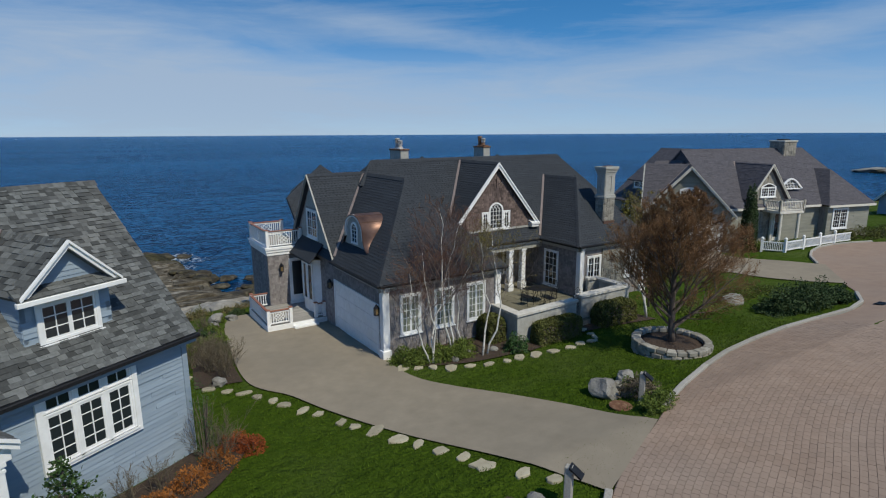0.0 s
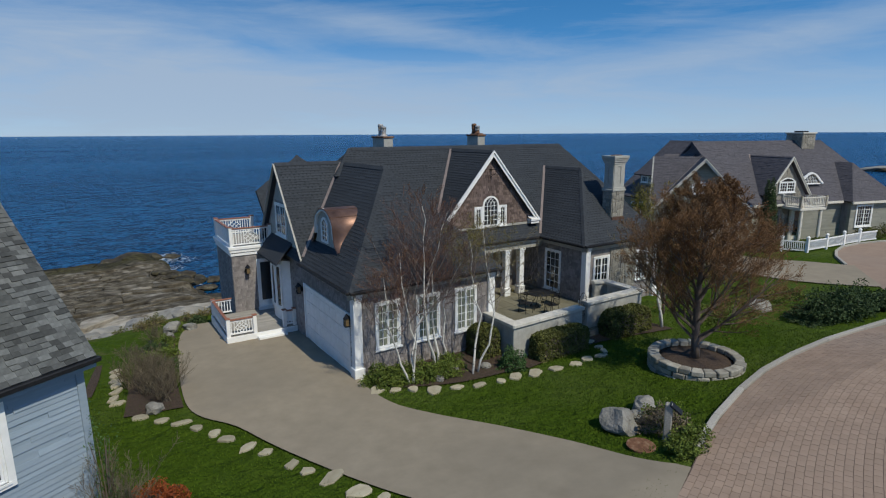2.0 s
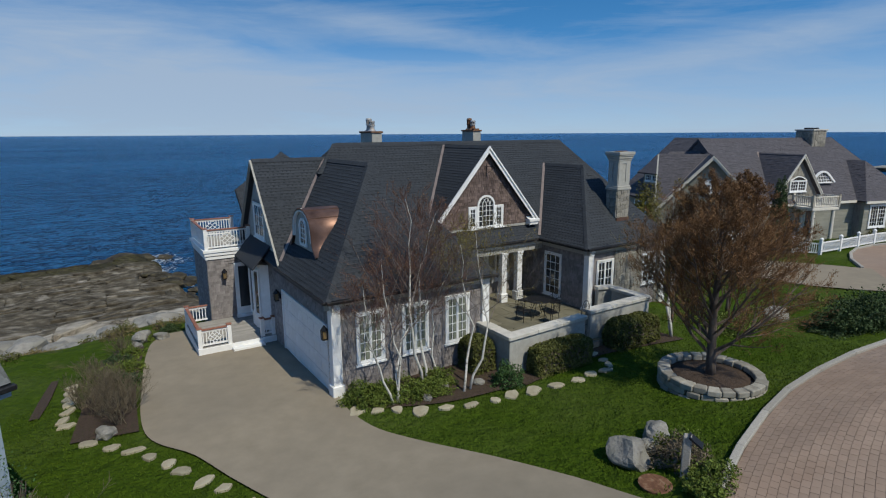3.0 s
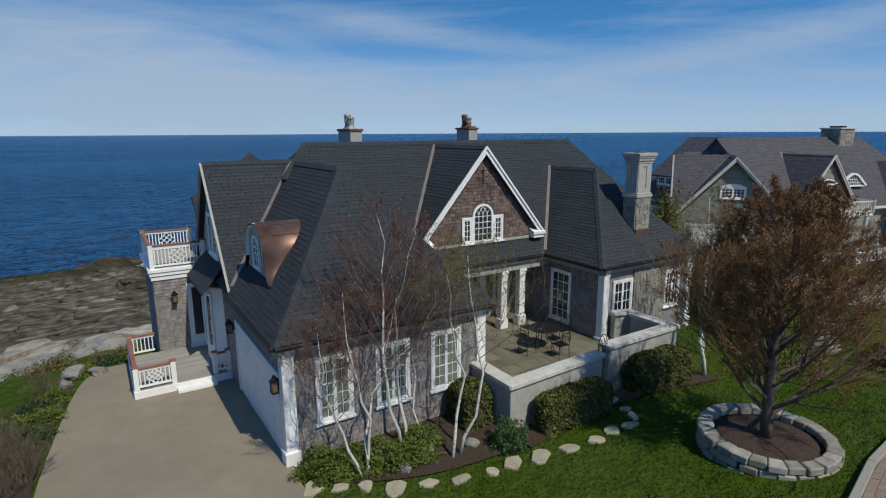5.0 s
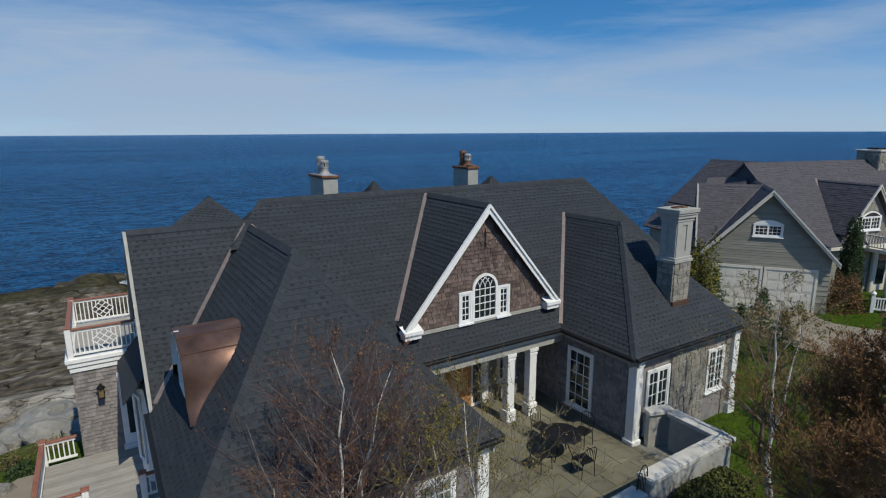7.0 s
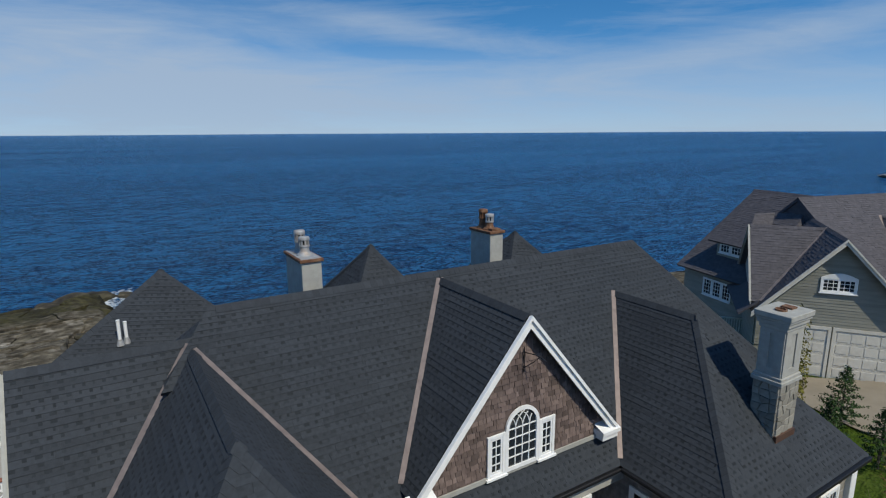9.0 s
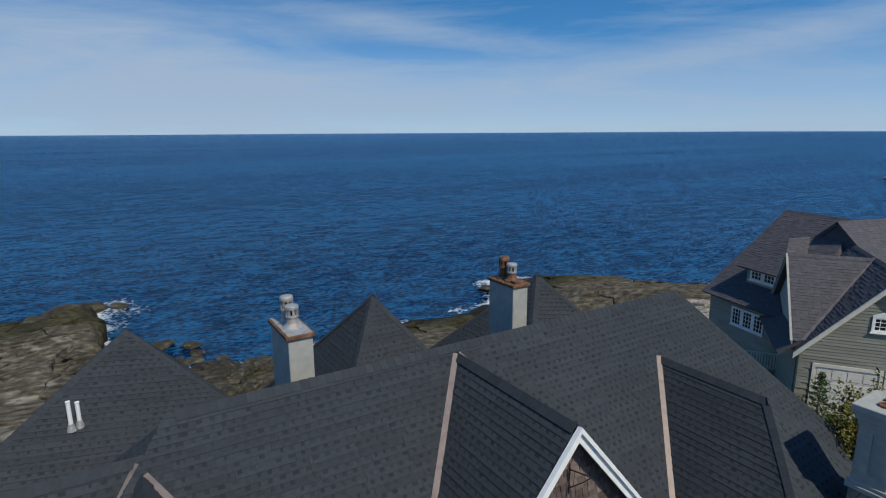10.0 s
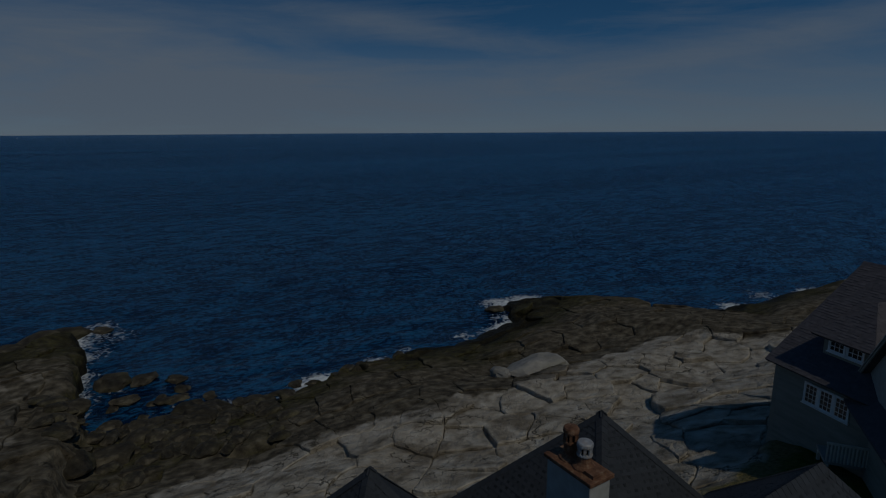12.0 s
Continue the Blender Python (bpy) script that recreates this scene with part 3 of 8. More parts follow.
    nt.links.new(col, b.inputs["Base Color"])
    nt.links.new(mrange(sep.outputs["Z"], SEA, SEA + 2.5, 0.35, 0.93), b.inputs["Roughness"])
    b.inputs["Specular IOR Level"].default_value = 0.06
    # cracks open in bare rock alone
    bare_crack = nt.nodes.new("ShaderNodeMath")
    bare_crack.operation = "MULTIPLY"
    nt.links.new(crack, bare_crack.inputs[0])
    nt.links.new(mrange(edge, -0.65, -0.28, 1.0, 0.0), bare_crack.inputs[1])
    bu = nt.nodes.new("ShaderNodeBump")
    bu.inputs["Strength"].default_value = 1.0
    bu.inputs["Distance"].default_value = 0.32
    nt.links.new(madd(nz(9.0, 8), 0.35, madd(bare_crack.outputs[0], -0.25, nz(1.3, 12, 0.6))), bu.inputs["Height"])
    nt.links.new(bu.outputs[0], b.inputs["Normal"])
    return m


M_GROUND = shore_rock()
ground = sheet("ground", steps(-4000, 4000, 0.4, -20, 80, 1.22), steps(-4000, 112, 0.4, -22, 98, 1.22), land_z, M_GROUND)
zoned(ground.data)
tagged(ground, "green lawn running out onto cracked pale coastal ledge", "ground", kind="structure")


# ---- the broken ledge ----
def ledge_slabs():
    """Slabs that the joints have cut the ledge into."""
    q = random.Random(77)
    seeds = []
    y = 10.0
    row = 0
    while y < 92:
        x = -19.0 + (row % 2) * 1.7
        while x < 73:
            px, py = x + q.uniform(-1.3, 1.3), y + q.uniform(-0.95, 0.95)
            keep = 0.80 if paleness(px, py) > 0.6 else 0.42
            if q.random() < keep:
                seeds.append((px, py, len(seeds)))
            x += 3.3
        y += 2.3
        row += 1
    made = []
    for px, py, k in seeds:
        if not slabbed(px, py):
            continue
        light = paleness(px, py) > 0.5
        poly = [(px - 7, py - 7), (px + 7, py - 7), (px + 7, py + 7), (px - 7, py + 7)]
        for sx, sy, n in seeds:
            dx, dy = sx - px, sy - py
            d = math.hypot(dx, dy)
            if n == k or d > 10:
                continue
            # most joints are hairlines, a few gape
            w = random.Random(min(k, n) * 7919 + max(k, n)).random()
            gap = 0.012 + 0.025 * w if w < 0.74 or not light else 0.05 + 0.35 * (w - 0.74)
            m = 0.5 - gap / d
            a = (px + dx * m, py + dy * m)
            poly = clip_poly(poly, a, (a[0] - dy, a[1] + dx))
            if len(poly) < 3:
                break
        if len(poly) < 3:
            continue
        edge = []
        for (ax, ay), (bx, by) in zip(poly, poly[1:] + poly[:1]):
            m = max(1, int(math.hypot(bx - ax, by - ay) / 0.55))
            for i in range(m):
                ex, ey = ax + (bx - ax) * i / m, ay + (by - ay) * i / m
                edge.append((ex + 0.55 * n3(ex * 0.4, ey * 0.4, 1.0) + 0.16 * n3(ex * 1.6, ey * 1.6, 2.0), ey + 0.55 * n3(ex * 0.4, ey * 0.4, 5.0) + 0.16 * n3(ex * 1.6, ey * 1.6, 6.0)))
        if len(edge) < 5:
            continue
        cx, cy = sum(p[0] for p in edge) / len(edge), sum(p[1] for p in edge) / len(edge)
        r = random.Random(k + 40)
        up = r.gauss(0, 0.07) + (r.uniform(0.1, 0.35) if r.random() < 0.12 else 0) - (r.uniform(0.15, 0.4) if r.random() < 0.08 else 0)
        tx, ty = r.gauss(0, 0.022), r.gauss(0, 0.030)

        def top(x, y):
            return ledge_z(x, y) * 0.5 + (ledge_z(cx, cy) + (x - cx) * (ledge_z(cx + 1, cy) - ledge_z(cx - 1, cy)) / 2 + (y - cy) * (ledge_z(cx, cy + 1) - ledge_z(cx, cy - 1)) / 2) * 0.5 + up * (0.4 + 0.6 * paleness(cx, cy)) + (x - cx) * tx + (y - cy) * ty

        def ring(f, drop, rough=0.0):
            return [(cx + (x - cx) * f, cy + (y - cy) * f, top(cx + (x - cx) * f, cy + (y - cy) * f) - drop + rough * n3(x * 1.3, y * 1.3, f * 9)) for x, y in edge]

        n = len(edge)
        size = sum(math.hypot(x - cx, y - cy) for x, y in edge) / n
        g = Geo()
        rings = [ring(1.0, 0.9), ring(1.0, 0.07, 0.05), ring(1 - 0.09 / size, 0.0, 0.03), ring(0.62, 0.0, 0.05), ring(0.3, 0.0, 0.04)]
        vs = [p for rr in rings for p in rr] + [(cx, cy, top(cx, cy))]
        fs = [(j * n + i, j * n + (i + 1) % n, (j + 1) * n + (i + 1) % n, (j + 1) * n + i) for j in range(4) for i in range(n)]
        fs += [(4 * n + i, 4 * n + (i + 1) % n, 5 * n) for i in range(n)]
        g.add(vs, fs)
        made.append((abs(cx - 24) + abs(cy - 28), g))
    made.sort(key=lambda m: m[0])
    rest = Geo()
    for i, (d, g) in enumerate(made):
        if i < 290:
            me = g.mesh("rock_slab", M_GROUND)
            zoned(me)
            part("rock_slab", me, M_GROUND, ground)
        else:
            rest.add(g.v, g.f)
    if rest.f:
        me = rest.mesh("rock_slab_field", M_GROUND)
        zoned(me)
        part("rock_slab_field", me, M_GROUND, ground)["kind"] = "stuff"


ledge_slabs()


# ---- sea ----
def water():
    m = bpy.data.materials.new("sea_water")
    m.use_nodes = True
    nt = m.node_tree
    b = nt.nodes["Principled BSDF"]
    co = nt.nodes.new("ShaderNodeTexCoord")

    def nz(scale, detail, sx, sy, dist=0.0, rot=0.0):
        mp = nt.nodes.new("ShaderNodeMapping")
        mp.inputs["Scale"].default_value = (sx, sy, 1)
        mp.inputs["Rotation"].default_value = (0, 0, radians(rot))
        nt.links.new(co.outputs["Object"], mp.inputs[0])
        n = nt.nodes.new("ShaderNodeTexNoise")
        n.inputs["Scale"].default_value = scale
        n.inputs["Detail"].default_value = detail
        n.inputs["Distortion"].default_value = dist
        nt.links.new(mp.outputs[0], n.inputs["Vector"])
        return n.outputs[0]

    def madd(a, k, c=None, add=0.0):
        r = nt.nodes.new("ShaderNodeMath")
        r.operation = "MULTIPLY_ADD"
        nt.links.new(a, r.inputs[0])
        r.inputs[1].default_value = k
        if c:
            nt.links.new(c, r.inputs[2])
        else:
            r.inputs[2].default_value = add
        return r.outputs[0]

    swell = nz(0.22, 5, 0.40, 1.0, 0.5, 32)
    chop = nz(1.1, 9, 0.45, 1.0, 0.6, 24)
    fine = nz(3.2, 6, 0.5, 1.0, 0.4, 38)
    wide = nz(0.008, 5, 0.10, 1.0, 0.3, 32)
    # the ripples' sheen and shade are painted into the body colour by noise
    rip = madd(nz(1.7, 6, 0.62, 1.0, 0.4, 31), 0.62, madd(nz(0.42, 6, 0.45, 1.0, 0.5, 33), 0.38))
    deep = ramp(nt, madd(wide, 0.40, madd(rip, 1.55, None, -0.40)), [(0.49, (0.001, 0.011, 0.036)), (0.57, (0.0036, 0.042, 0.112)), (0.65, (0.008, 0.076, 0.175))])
    at = nt.nodes.new("ShaderNodeAttribute")
    at.attribute_name = "foam"
    lace = nz(0.9, 9, 1, 1, 1.8)
    fo = nt.nodes.new("ShaderNodeMath")
    fo.operation = "ADD"
    nt.links.new(madd(lace, 1.1), fo.inputs[0])
    nt.links.new(at.outputs["Fac"], fo.inputs[1])
    mr = nt.nodes.new("ShaderNodeMapRange")
    mr.inputs[1].default_value, mr.inputs[2].default_value = 0.98, 1.30
    nt.links.new(fo.outputs[0], mr.inputs[0])
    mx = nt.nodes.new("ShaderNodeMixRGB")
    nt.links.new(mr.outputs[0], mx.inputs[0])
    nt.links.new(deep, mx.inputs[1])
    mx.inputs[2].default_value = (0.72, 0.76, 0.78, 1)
    rg = nt.nodes.new("ShaderNodeMapRange")
    rg.inputs[3].default_value, rg.inputs[4].default_value = 0.16, 0.9
    nt.links.new(mr.outputs[0], rg.inputs[0])
    bu = nt.nodes.new("ShaderNodeBump")
    bu.inputs["Strength"].default_value = 1.0
    bu.inputs["Distance"].default_value = 1.0
    nt.links.new(madd(fine, 0.16, madd(chop, 0.45, madd(rip, 0.9, swell))), bu.inputs["Height"])
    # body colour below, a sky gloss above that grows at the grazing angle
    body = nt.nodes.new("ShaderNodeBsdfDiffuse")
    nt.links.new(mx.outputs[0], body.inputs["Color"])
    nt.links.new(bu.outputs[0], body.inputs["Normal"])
    gl = nt.nodes.new("ShaderNodeBsdfGlossy")
    gl.inputs["Color"].default_value = (0.52, 0.76, 1.0, 1)
    nt.links.new(rg.outputs[0], gl.inputs["Roughness"])
    nt.links.new(bu.outputs[0], gl.inputs["Normal"])
    fr = nt.nodes.new("ShaderNodeFresnel")
    fr.inputs["IOR"].default_value = 1.333
    nt.links.new(bu.outputs[0], fr.inputs["Normal"])
    clear = nt.nodes.new("ShaderNodeMath")
    clear.operation = "MULTIPLY_ADD"
    nt.links.new(mr.outputs[0], clear.inputs[0])
    clear.inputs[1].default_value, clear.inputs[2].default_value = -0.72, 0.72
    amount = nt.nodes.new("ShaderNodeMath")
    amount.operation = "MULTIPLY"
    nt.links.new(fr.outputs[0], amount.inputs[0])
    nt.links.new(clear.outputs[0], amount.inputs[1])
    both = nt.nodes.new("ShaderNodeMixShader")
    nt.links.new(amount.outputs[0], both.inputs[0])
    nt.links.new(body.outputs[0], both.inputs[1])
    nt.links.new(gl.outputs[0], both.inputs[2])
    out = [n for n in nt.nodes if n.type == "OUTPUT_MATERIAL"][0]
    nt.links.new(both.outputs[0], out.inputs["Surface"])
    nt.nodes.remove(b)
    return m


def sea_sheet():
    xs = steps(-4950, 4950, 0.7, -20, 122, 1.3)
    ys = steps(20, 4950, 0.7, 42, 106, 1.3)
    # the far water lifts a hand's width in every hundred metres, to meet the horizon line
    ob = sheet("sea", xs, ys, lambda x, y: SEA + 0.10 * n3(x * 0.25, y * 0.35) if -20 < x < 122 and 42 < y < 106 else SEA + 0.0022 * max(0, math.hypot(x, y) - 400), water())
    at = ob.data.attributes.new("foam", "FLOAT", "POINT")
    vals = []
    line = [p for p in COAST if -70 < p[0] < 160]
    for y in ys:
        for x in xs:
            f = 0.0
            if -25 < x < 125 and 40 < y < 110:
                d = 1e9
                for (a, b), (c, e) in zip(line, line[1:]):
                    if min(a, c) - 9 < x < max(a, c) + 9 and min(b, e) - 9 < y < max(b, e) + 9:
                        k = min(1, max(0, ((x - a) * (c - a) + (y - b) * (e - b)) / ((c - a) ** 2 + (e - b) ** 2)))
                        d = min(d, math.hypot(x - a - k * (c - a), y - b - k * (e - b)))
                if abs(x - 1) > 4:
                    d = min(d, abs(y - waterline(x, y)))
                surge = min(1, max(0, 0.5 + 1.1 * n3(x * 0.11, y * 0.07, 3.3)))
                f = 0.60 * surge * math.exp(-d / 1.1) + 0.40 * surge * math.exp(-d / 3.5)
                # surf that breaks on the points
                for cx, cy, r, k in ((5.5, 87, 4.5, 0.36), (3.2, 93.5, 3.5, 0.4), (3.4, 81, 2.5, 0.3), (3.0, 75, 2.0, 0.15), (4.5, 69, 2.5, 0.25), (74.5, 50, 4.0, 0.75), (72.8, 54.5, 3, 0.4), (52, 62.8, 3.0, 0.35), (53.5, 66.5, 2.5, 0.25), (57.5, 72.5, 3.5, 0.5), (64, 72, 3, 0.45), (45, 62.6, 3, 0.5), (36, 62.2, 2.5, 0.45), (31, 61.2, 2.2, 0.4), (23, 60.2, 2.2, 0.4), (9, 62, 3, 0.25), (14, 60.5, 2, 0.3), (98, 51.5, 4, 0.5), (88, 51.5, 3, 0.35)):
                    f += k * math.exp(-((x - cx) ** 2 + (y - cy) ** 2) / r ** 2)
            vals.append(f)
    at.data.foreach_set("value", vals)
    return tagged(ob, "deep blue sea with small waves and surf", "sea", kind="structure")


sea_sheet()


# ---- the shingled house ----
rng = random.Random(5)
ZE = 3.12                       # the eaves
house = thing("house", (0, 0, 0), "grey cedar-shingled seaside house with dark hipped roofs", "house")


def roof_face(parent, corners, along, mat, thick=0.13, expo=0.14, width=0.175, near=None, cap=0, sh=0.011, holes=(), name="roof_plane"):
    """One slope: a deck with thickness and its shingles."""
    g = Geo()
    cs = [Vector(c) for c in corners]
    n = (cs[1] - cs[0]).cross(cs[2] - cs[0]).normalized()
    g.add(cs + [c - n * thick for c in cs], [tuple(range(len(cs))), tuple(reversed(range(len(cs), 2 * len(cs))))] +
          [(i, len(cs) + i, len(cs) + (i + 1) % len(cs), (i + 1) % len(cs)) for i in range(len(cs))])
    p = part(name, g, mat, parent)
    if mat is M_ROOF:
        # laminated shingles: long strips, with dark tabs let into each course
        lay("shingle", courses(corners, along, expo, 0.95, sh, rng, vary=0.1, lift=0.005, gap=0.004, rag=0.003, holes=holes), mat, p, near, cap)
        lay("shingle_tab", courses(corners, along, expo, 0.19, 0.002, rng, vary=0.22, lift=0.0125, gap=0.115, holes=holes, band=(0.50, 0.98), drop=0.13), M_ROOF_DK, p)
    else:
        lay("shingle", courses(corners, along, expo, width, sh, rng, vary=0.30, lift=0.005, gap=0.004, rag=0.004, holes=holes, alt=True), mat, p, near, cap)
    return p


def ridge_cap(parent, a, b, mat, w=0.26):
    """Bent shingles lapped along a ridge or hip."""
    a, b = Vector(a), Vector(b)
    d = b - a
    n = max(2, int(d.length / 0.16))
    g = Geo()
    d.normalize()
    s = d.cross(Vector((0, 0, 1))).normalized()
    L = (b - a).length / n
    for i in range(n):
        p = a + d * (i * L)
        q = p + d * (L * 1.25)
        h0, h1 = Vector((0, 0, 0.040)), Vector((0, 0, 0.028))
        e = Vector((0, 0, -w * 0.5 * (1.05 if abs(d.z) < 0.05 else 0.74)))
        g.add([p + h0, p + h0 + s * w * 0.5 + e, p + h0 - s * w * 0.5 + e, q + h1, q + h1 + s * w * 0.5 + e, q + h1 - s * w * 0.5 + e],
              [(0, 1, 4, 3), (0, 3, 5, 2), (0, 2, 1)])
    ob = part("ridge_cap", g, mat, parent)
    ob["kind"] = "stuff"


def valley(parent, a, b, w=0.12):
    g = Geo()
    a, b = Vector(a), Vector(b)
    g.beam(a + Vector((0, 0, 0.045)), b + Vector((0, 0, 0.045)), w, 0.04)
    part("valley_flashing", g, M_FLASH, parent, "copper valley flashing")


# ridges: garage wing, cross gable, main block, front gable, right wing
GX, GZ = 2.87, 6.87
G0, G1, GB = -0.26, 6.00, -0.25
PG = (GX, 3.29, GZ)
roof_face(house, [(G0, GB, ZE), (G1, GB, ZE), PG], (1, 0, 0), M_ROOF, near=lambda c: c.z > 5.2, cap=60)
roof_face(house, [(G0, 8.0, ZE), (G0, GB, ZE), PG, (GX, 8.0, GZ)], (0, -1, 0), M_ROOF, near=lambda c: c.y < 4 and c.z > 5, cap=40)
roof_face(house, [(G1, GB, ZE), (G1, 8.0, ZE), (GX, 8.0, GZ), PG], (0, 1, 0), M_ROOF)
# cross gable over the entrance side
YB, ZB = 7.85, 6.92
roof_face(house, [(-0.17, 4.75, 3.25), (4.2, 4.75, 3.25), (4.2, YB, ZB), (-0.17, YB, ZB)], (1, 0, 0), M_ROOF)
roof_face(house, [(4.2, 10.95, 3.25), (-0.17, 10.95, 3.25), (-0.17, YB, ZB), (4.2, YB, ZB)], (-1, 0, 0), M_ROOF)
# main block
MY, MZ, MF = 7.95, 7.50, 3.90
MB = 2 * MY - MF
roof_face(house, [(2.5, MF, ZE), (19.9, MF, ZE), (16.55, MY, MZ), (3.45, MY, MZ)], (1, 0, 0), M_ROOF, near=lambda c: 5.2 < c.x < 8.2 and c.z > 6.2, cap=120)
roof_face(house, [(19.9, MB, ZE), (0.2, MB, ZE), (3.45, MY, MZ), (16.55, MY, MZ)], (-1, 0, 0), M_ROOF)
roof_face(house, [(19.9, MF, ZE), (19.9, MB, ZE), (16.55, MY, MZ)], (0, 1, 0), M_ROOF)
roof_face(house, [(0.2, MB, ZE), (0.2, MF, ZE), (3.45, MY, MZ)], (0, -1, 0), M_ROOF)
roof_face(house, [(2.3, 8.9, 6.3), (2.3, 7.0, 6.3), (3.5, MY, MZ)], (0, -1, 0), M_ROOF)
roof_face(house, [(2.2, 6.85, 6.31), (3.4, 6.85, 6.31), (3.5, MY, MZ), (3.3, MY, MZ)], (1, 0, 0), M_ROOF)
# front gable
DX, DZ, DY, DW, DB = 8.93, 7.36, 4.26, 2.83, 4.05
roof_face(house, [(DX - DW, 8.0, DB), (DX - DW, DY, DB), (DX, DY, DZ), (DX, 8.0, DZ)], (0, -1, 0), M_ROOF, near=lambda c: c.z > 6.2, cap=50)
roof_face(house, [(DX + DW, DY, DB), (DX + DW, 8.0, DB), (DX, 8.0, DZ), (DX, DY, DZ)], (0, 1, 0), M_ROOF)
# right wing
RX, RZ, RF = 14.52, 6.34, 0.89
RP = (RX, 4.1, RZ)
R0, R1 = 11.66, 17.24
roof_face(house, [(R0, 7.2, ZE), (R0, RF, ZE), RP, (RX, 7.2, RZ)], (0, -1, 0), M_ROOF)
roof_face(house, [(R0, RF, ZE), (R1, RF, ZE), RP], (1, 0, 0), M_ROOF)
roof_face(house, [(R1, RF, ZE), (R1, 7.2, ZE), (RX, 7.2, RZ), RP], (0, 1, 0), M_ROOF)


def hip_roof(parent, top, c):
    """A pointed hip over four eave corners, anticlockwise from the front left."""
    for p, q in zip(c, c[1:] + c[:1]):
        roof_face(parent, [p, q, top], (q[0] - p[0], q[1] - p[1], q[2] - p[2]), M_ROOF)
        ridge_cap(parent, p, top, M_ROOF)


hip_roof(house, (2.99, 14.6, 6.96), [(0.0, 12.0, 5.35), (5.9, 11.9, 4.5), (4.3, 16.4, 5.1), (1.7, 16.6, 5.3)])
roof_face(house, [(-0.03, 10.25, 4.01), (5.87, 10.15, 3.16), (5.9, 11.9, 4.5), (0.0, 12.0, 5.35)], (5.9, -0.1, -0.85), M_ROOF)
hip_roof(house, (9.17, 12.6, 7.39), [(6.17, 9.2, 3.4), (12.17, 9.2, 3.4), (12.17, 16.0, 3.4), (6.17, 16.0, 3.4)])
hip_roof(house, (14.61, 11.7, 7.43), [(12.0, 9.1, 4.5), (18.0, 8.3, 3.6), (18.0, 15.1, 3.6), (12.0, 14.3, 4.5)])
for a, b in (((G0, GB, ZE), PG), ((G1, GB, ZE), PG), (PG, (GX, 7.9, GZ)), ((-0.17, YB, ZB), (3.0, YB, ZB)), ((3.45, MY, MZ), (16.55, MY, MZ)), ((16.55, MY, MZ), (19.9, MF, ZE)),
             ((DX, DY, DZ), (DX, 7.9, DZ)), ((R0, RF, ZE), RP), ((R1, RF, ZE), RP), (RP, (RX, 6.8, RZ)), ((16.55, MY, MZ), (19.9, MB, ZE))):
    ridge_cap(house, a, b, M_ROOF)


def body(x0, y0, x1, y1, z1, name="wall", z0=-0.6):
    t = 0.25
    for c in ((x0, y1 - t, x1, y1), (x0, y0 + t, x0 + t, y1 - t), (x1 - t, y0 + t, x1, y1 - t)):
        part(name, Geo().box(c[0], c[1], z0, c[2], c[3], z1), M_CEDAR, house)
    return part(name, Geo().box(x0, y0, z0, x1, y0 + t, z1), M_CEDAR, house)


w_garage = body(0, 0, 5.7, 8.0, 3.1)
w_main = body(3.0, 5.6, 19.5, 11.7, 3.2)
w_right = body(12.0, 1.15, 16.95, 7.0, 3.1)
w_rear1 = part("wall", Geo().add([(0.42, 12.25, -3), (5.5, 12.2, -3), (4.1, 16.1, -3), (1.9, 16.3, -3), (0.42, 12.25, 5.3), (5.5, 12.2, 4.45), (4.1, 16.1, 5.05), (1.9, 16.3, 5.25)],
                           [(0, 3, 2, 1), (4, 5, 6, 7), (0, 1, 5, 4), (1, 2, 6, 5), (2, 3, 7, 6), (3, 0, 4, 7)]), M_CEDAR, house, "shingled tower wall")
w_rear2 = body(6.5, 11, 11.9, 15.7, 3.4)
w_rear3 = body(12.3, 11, 17.6, 14.2, 3.8)


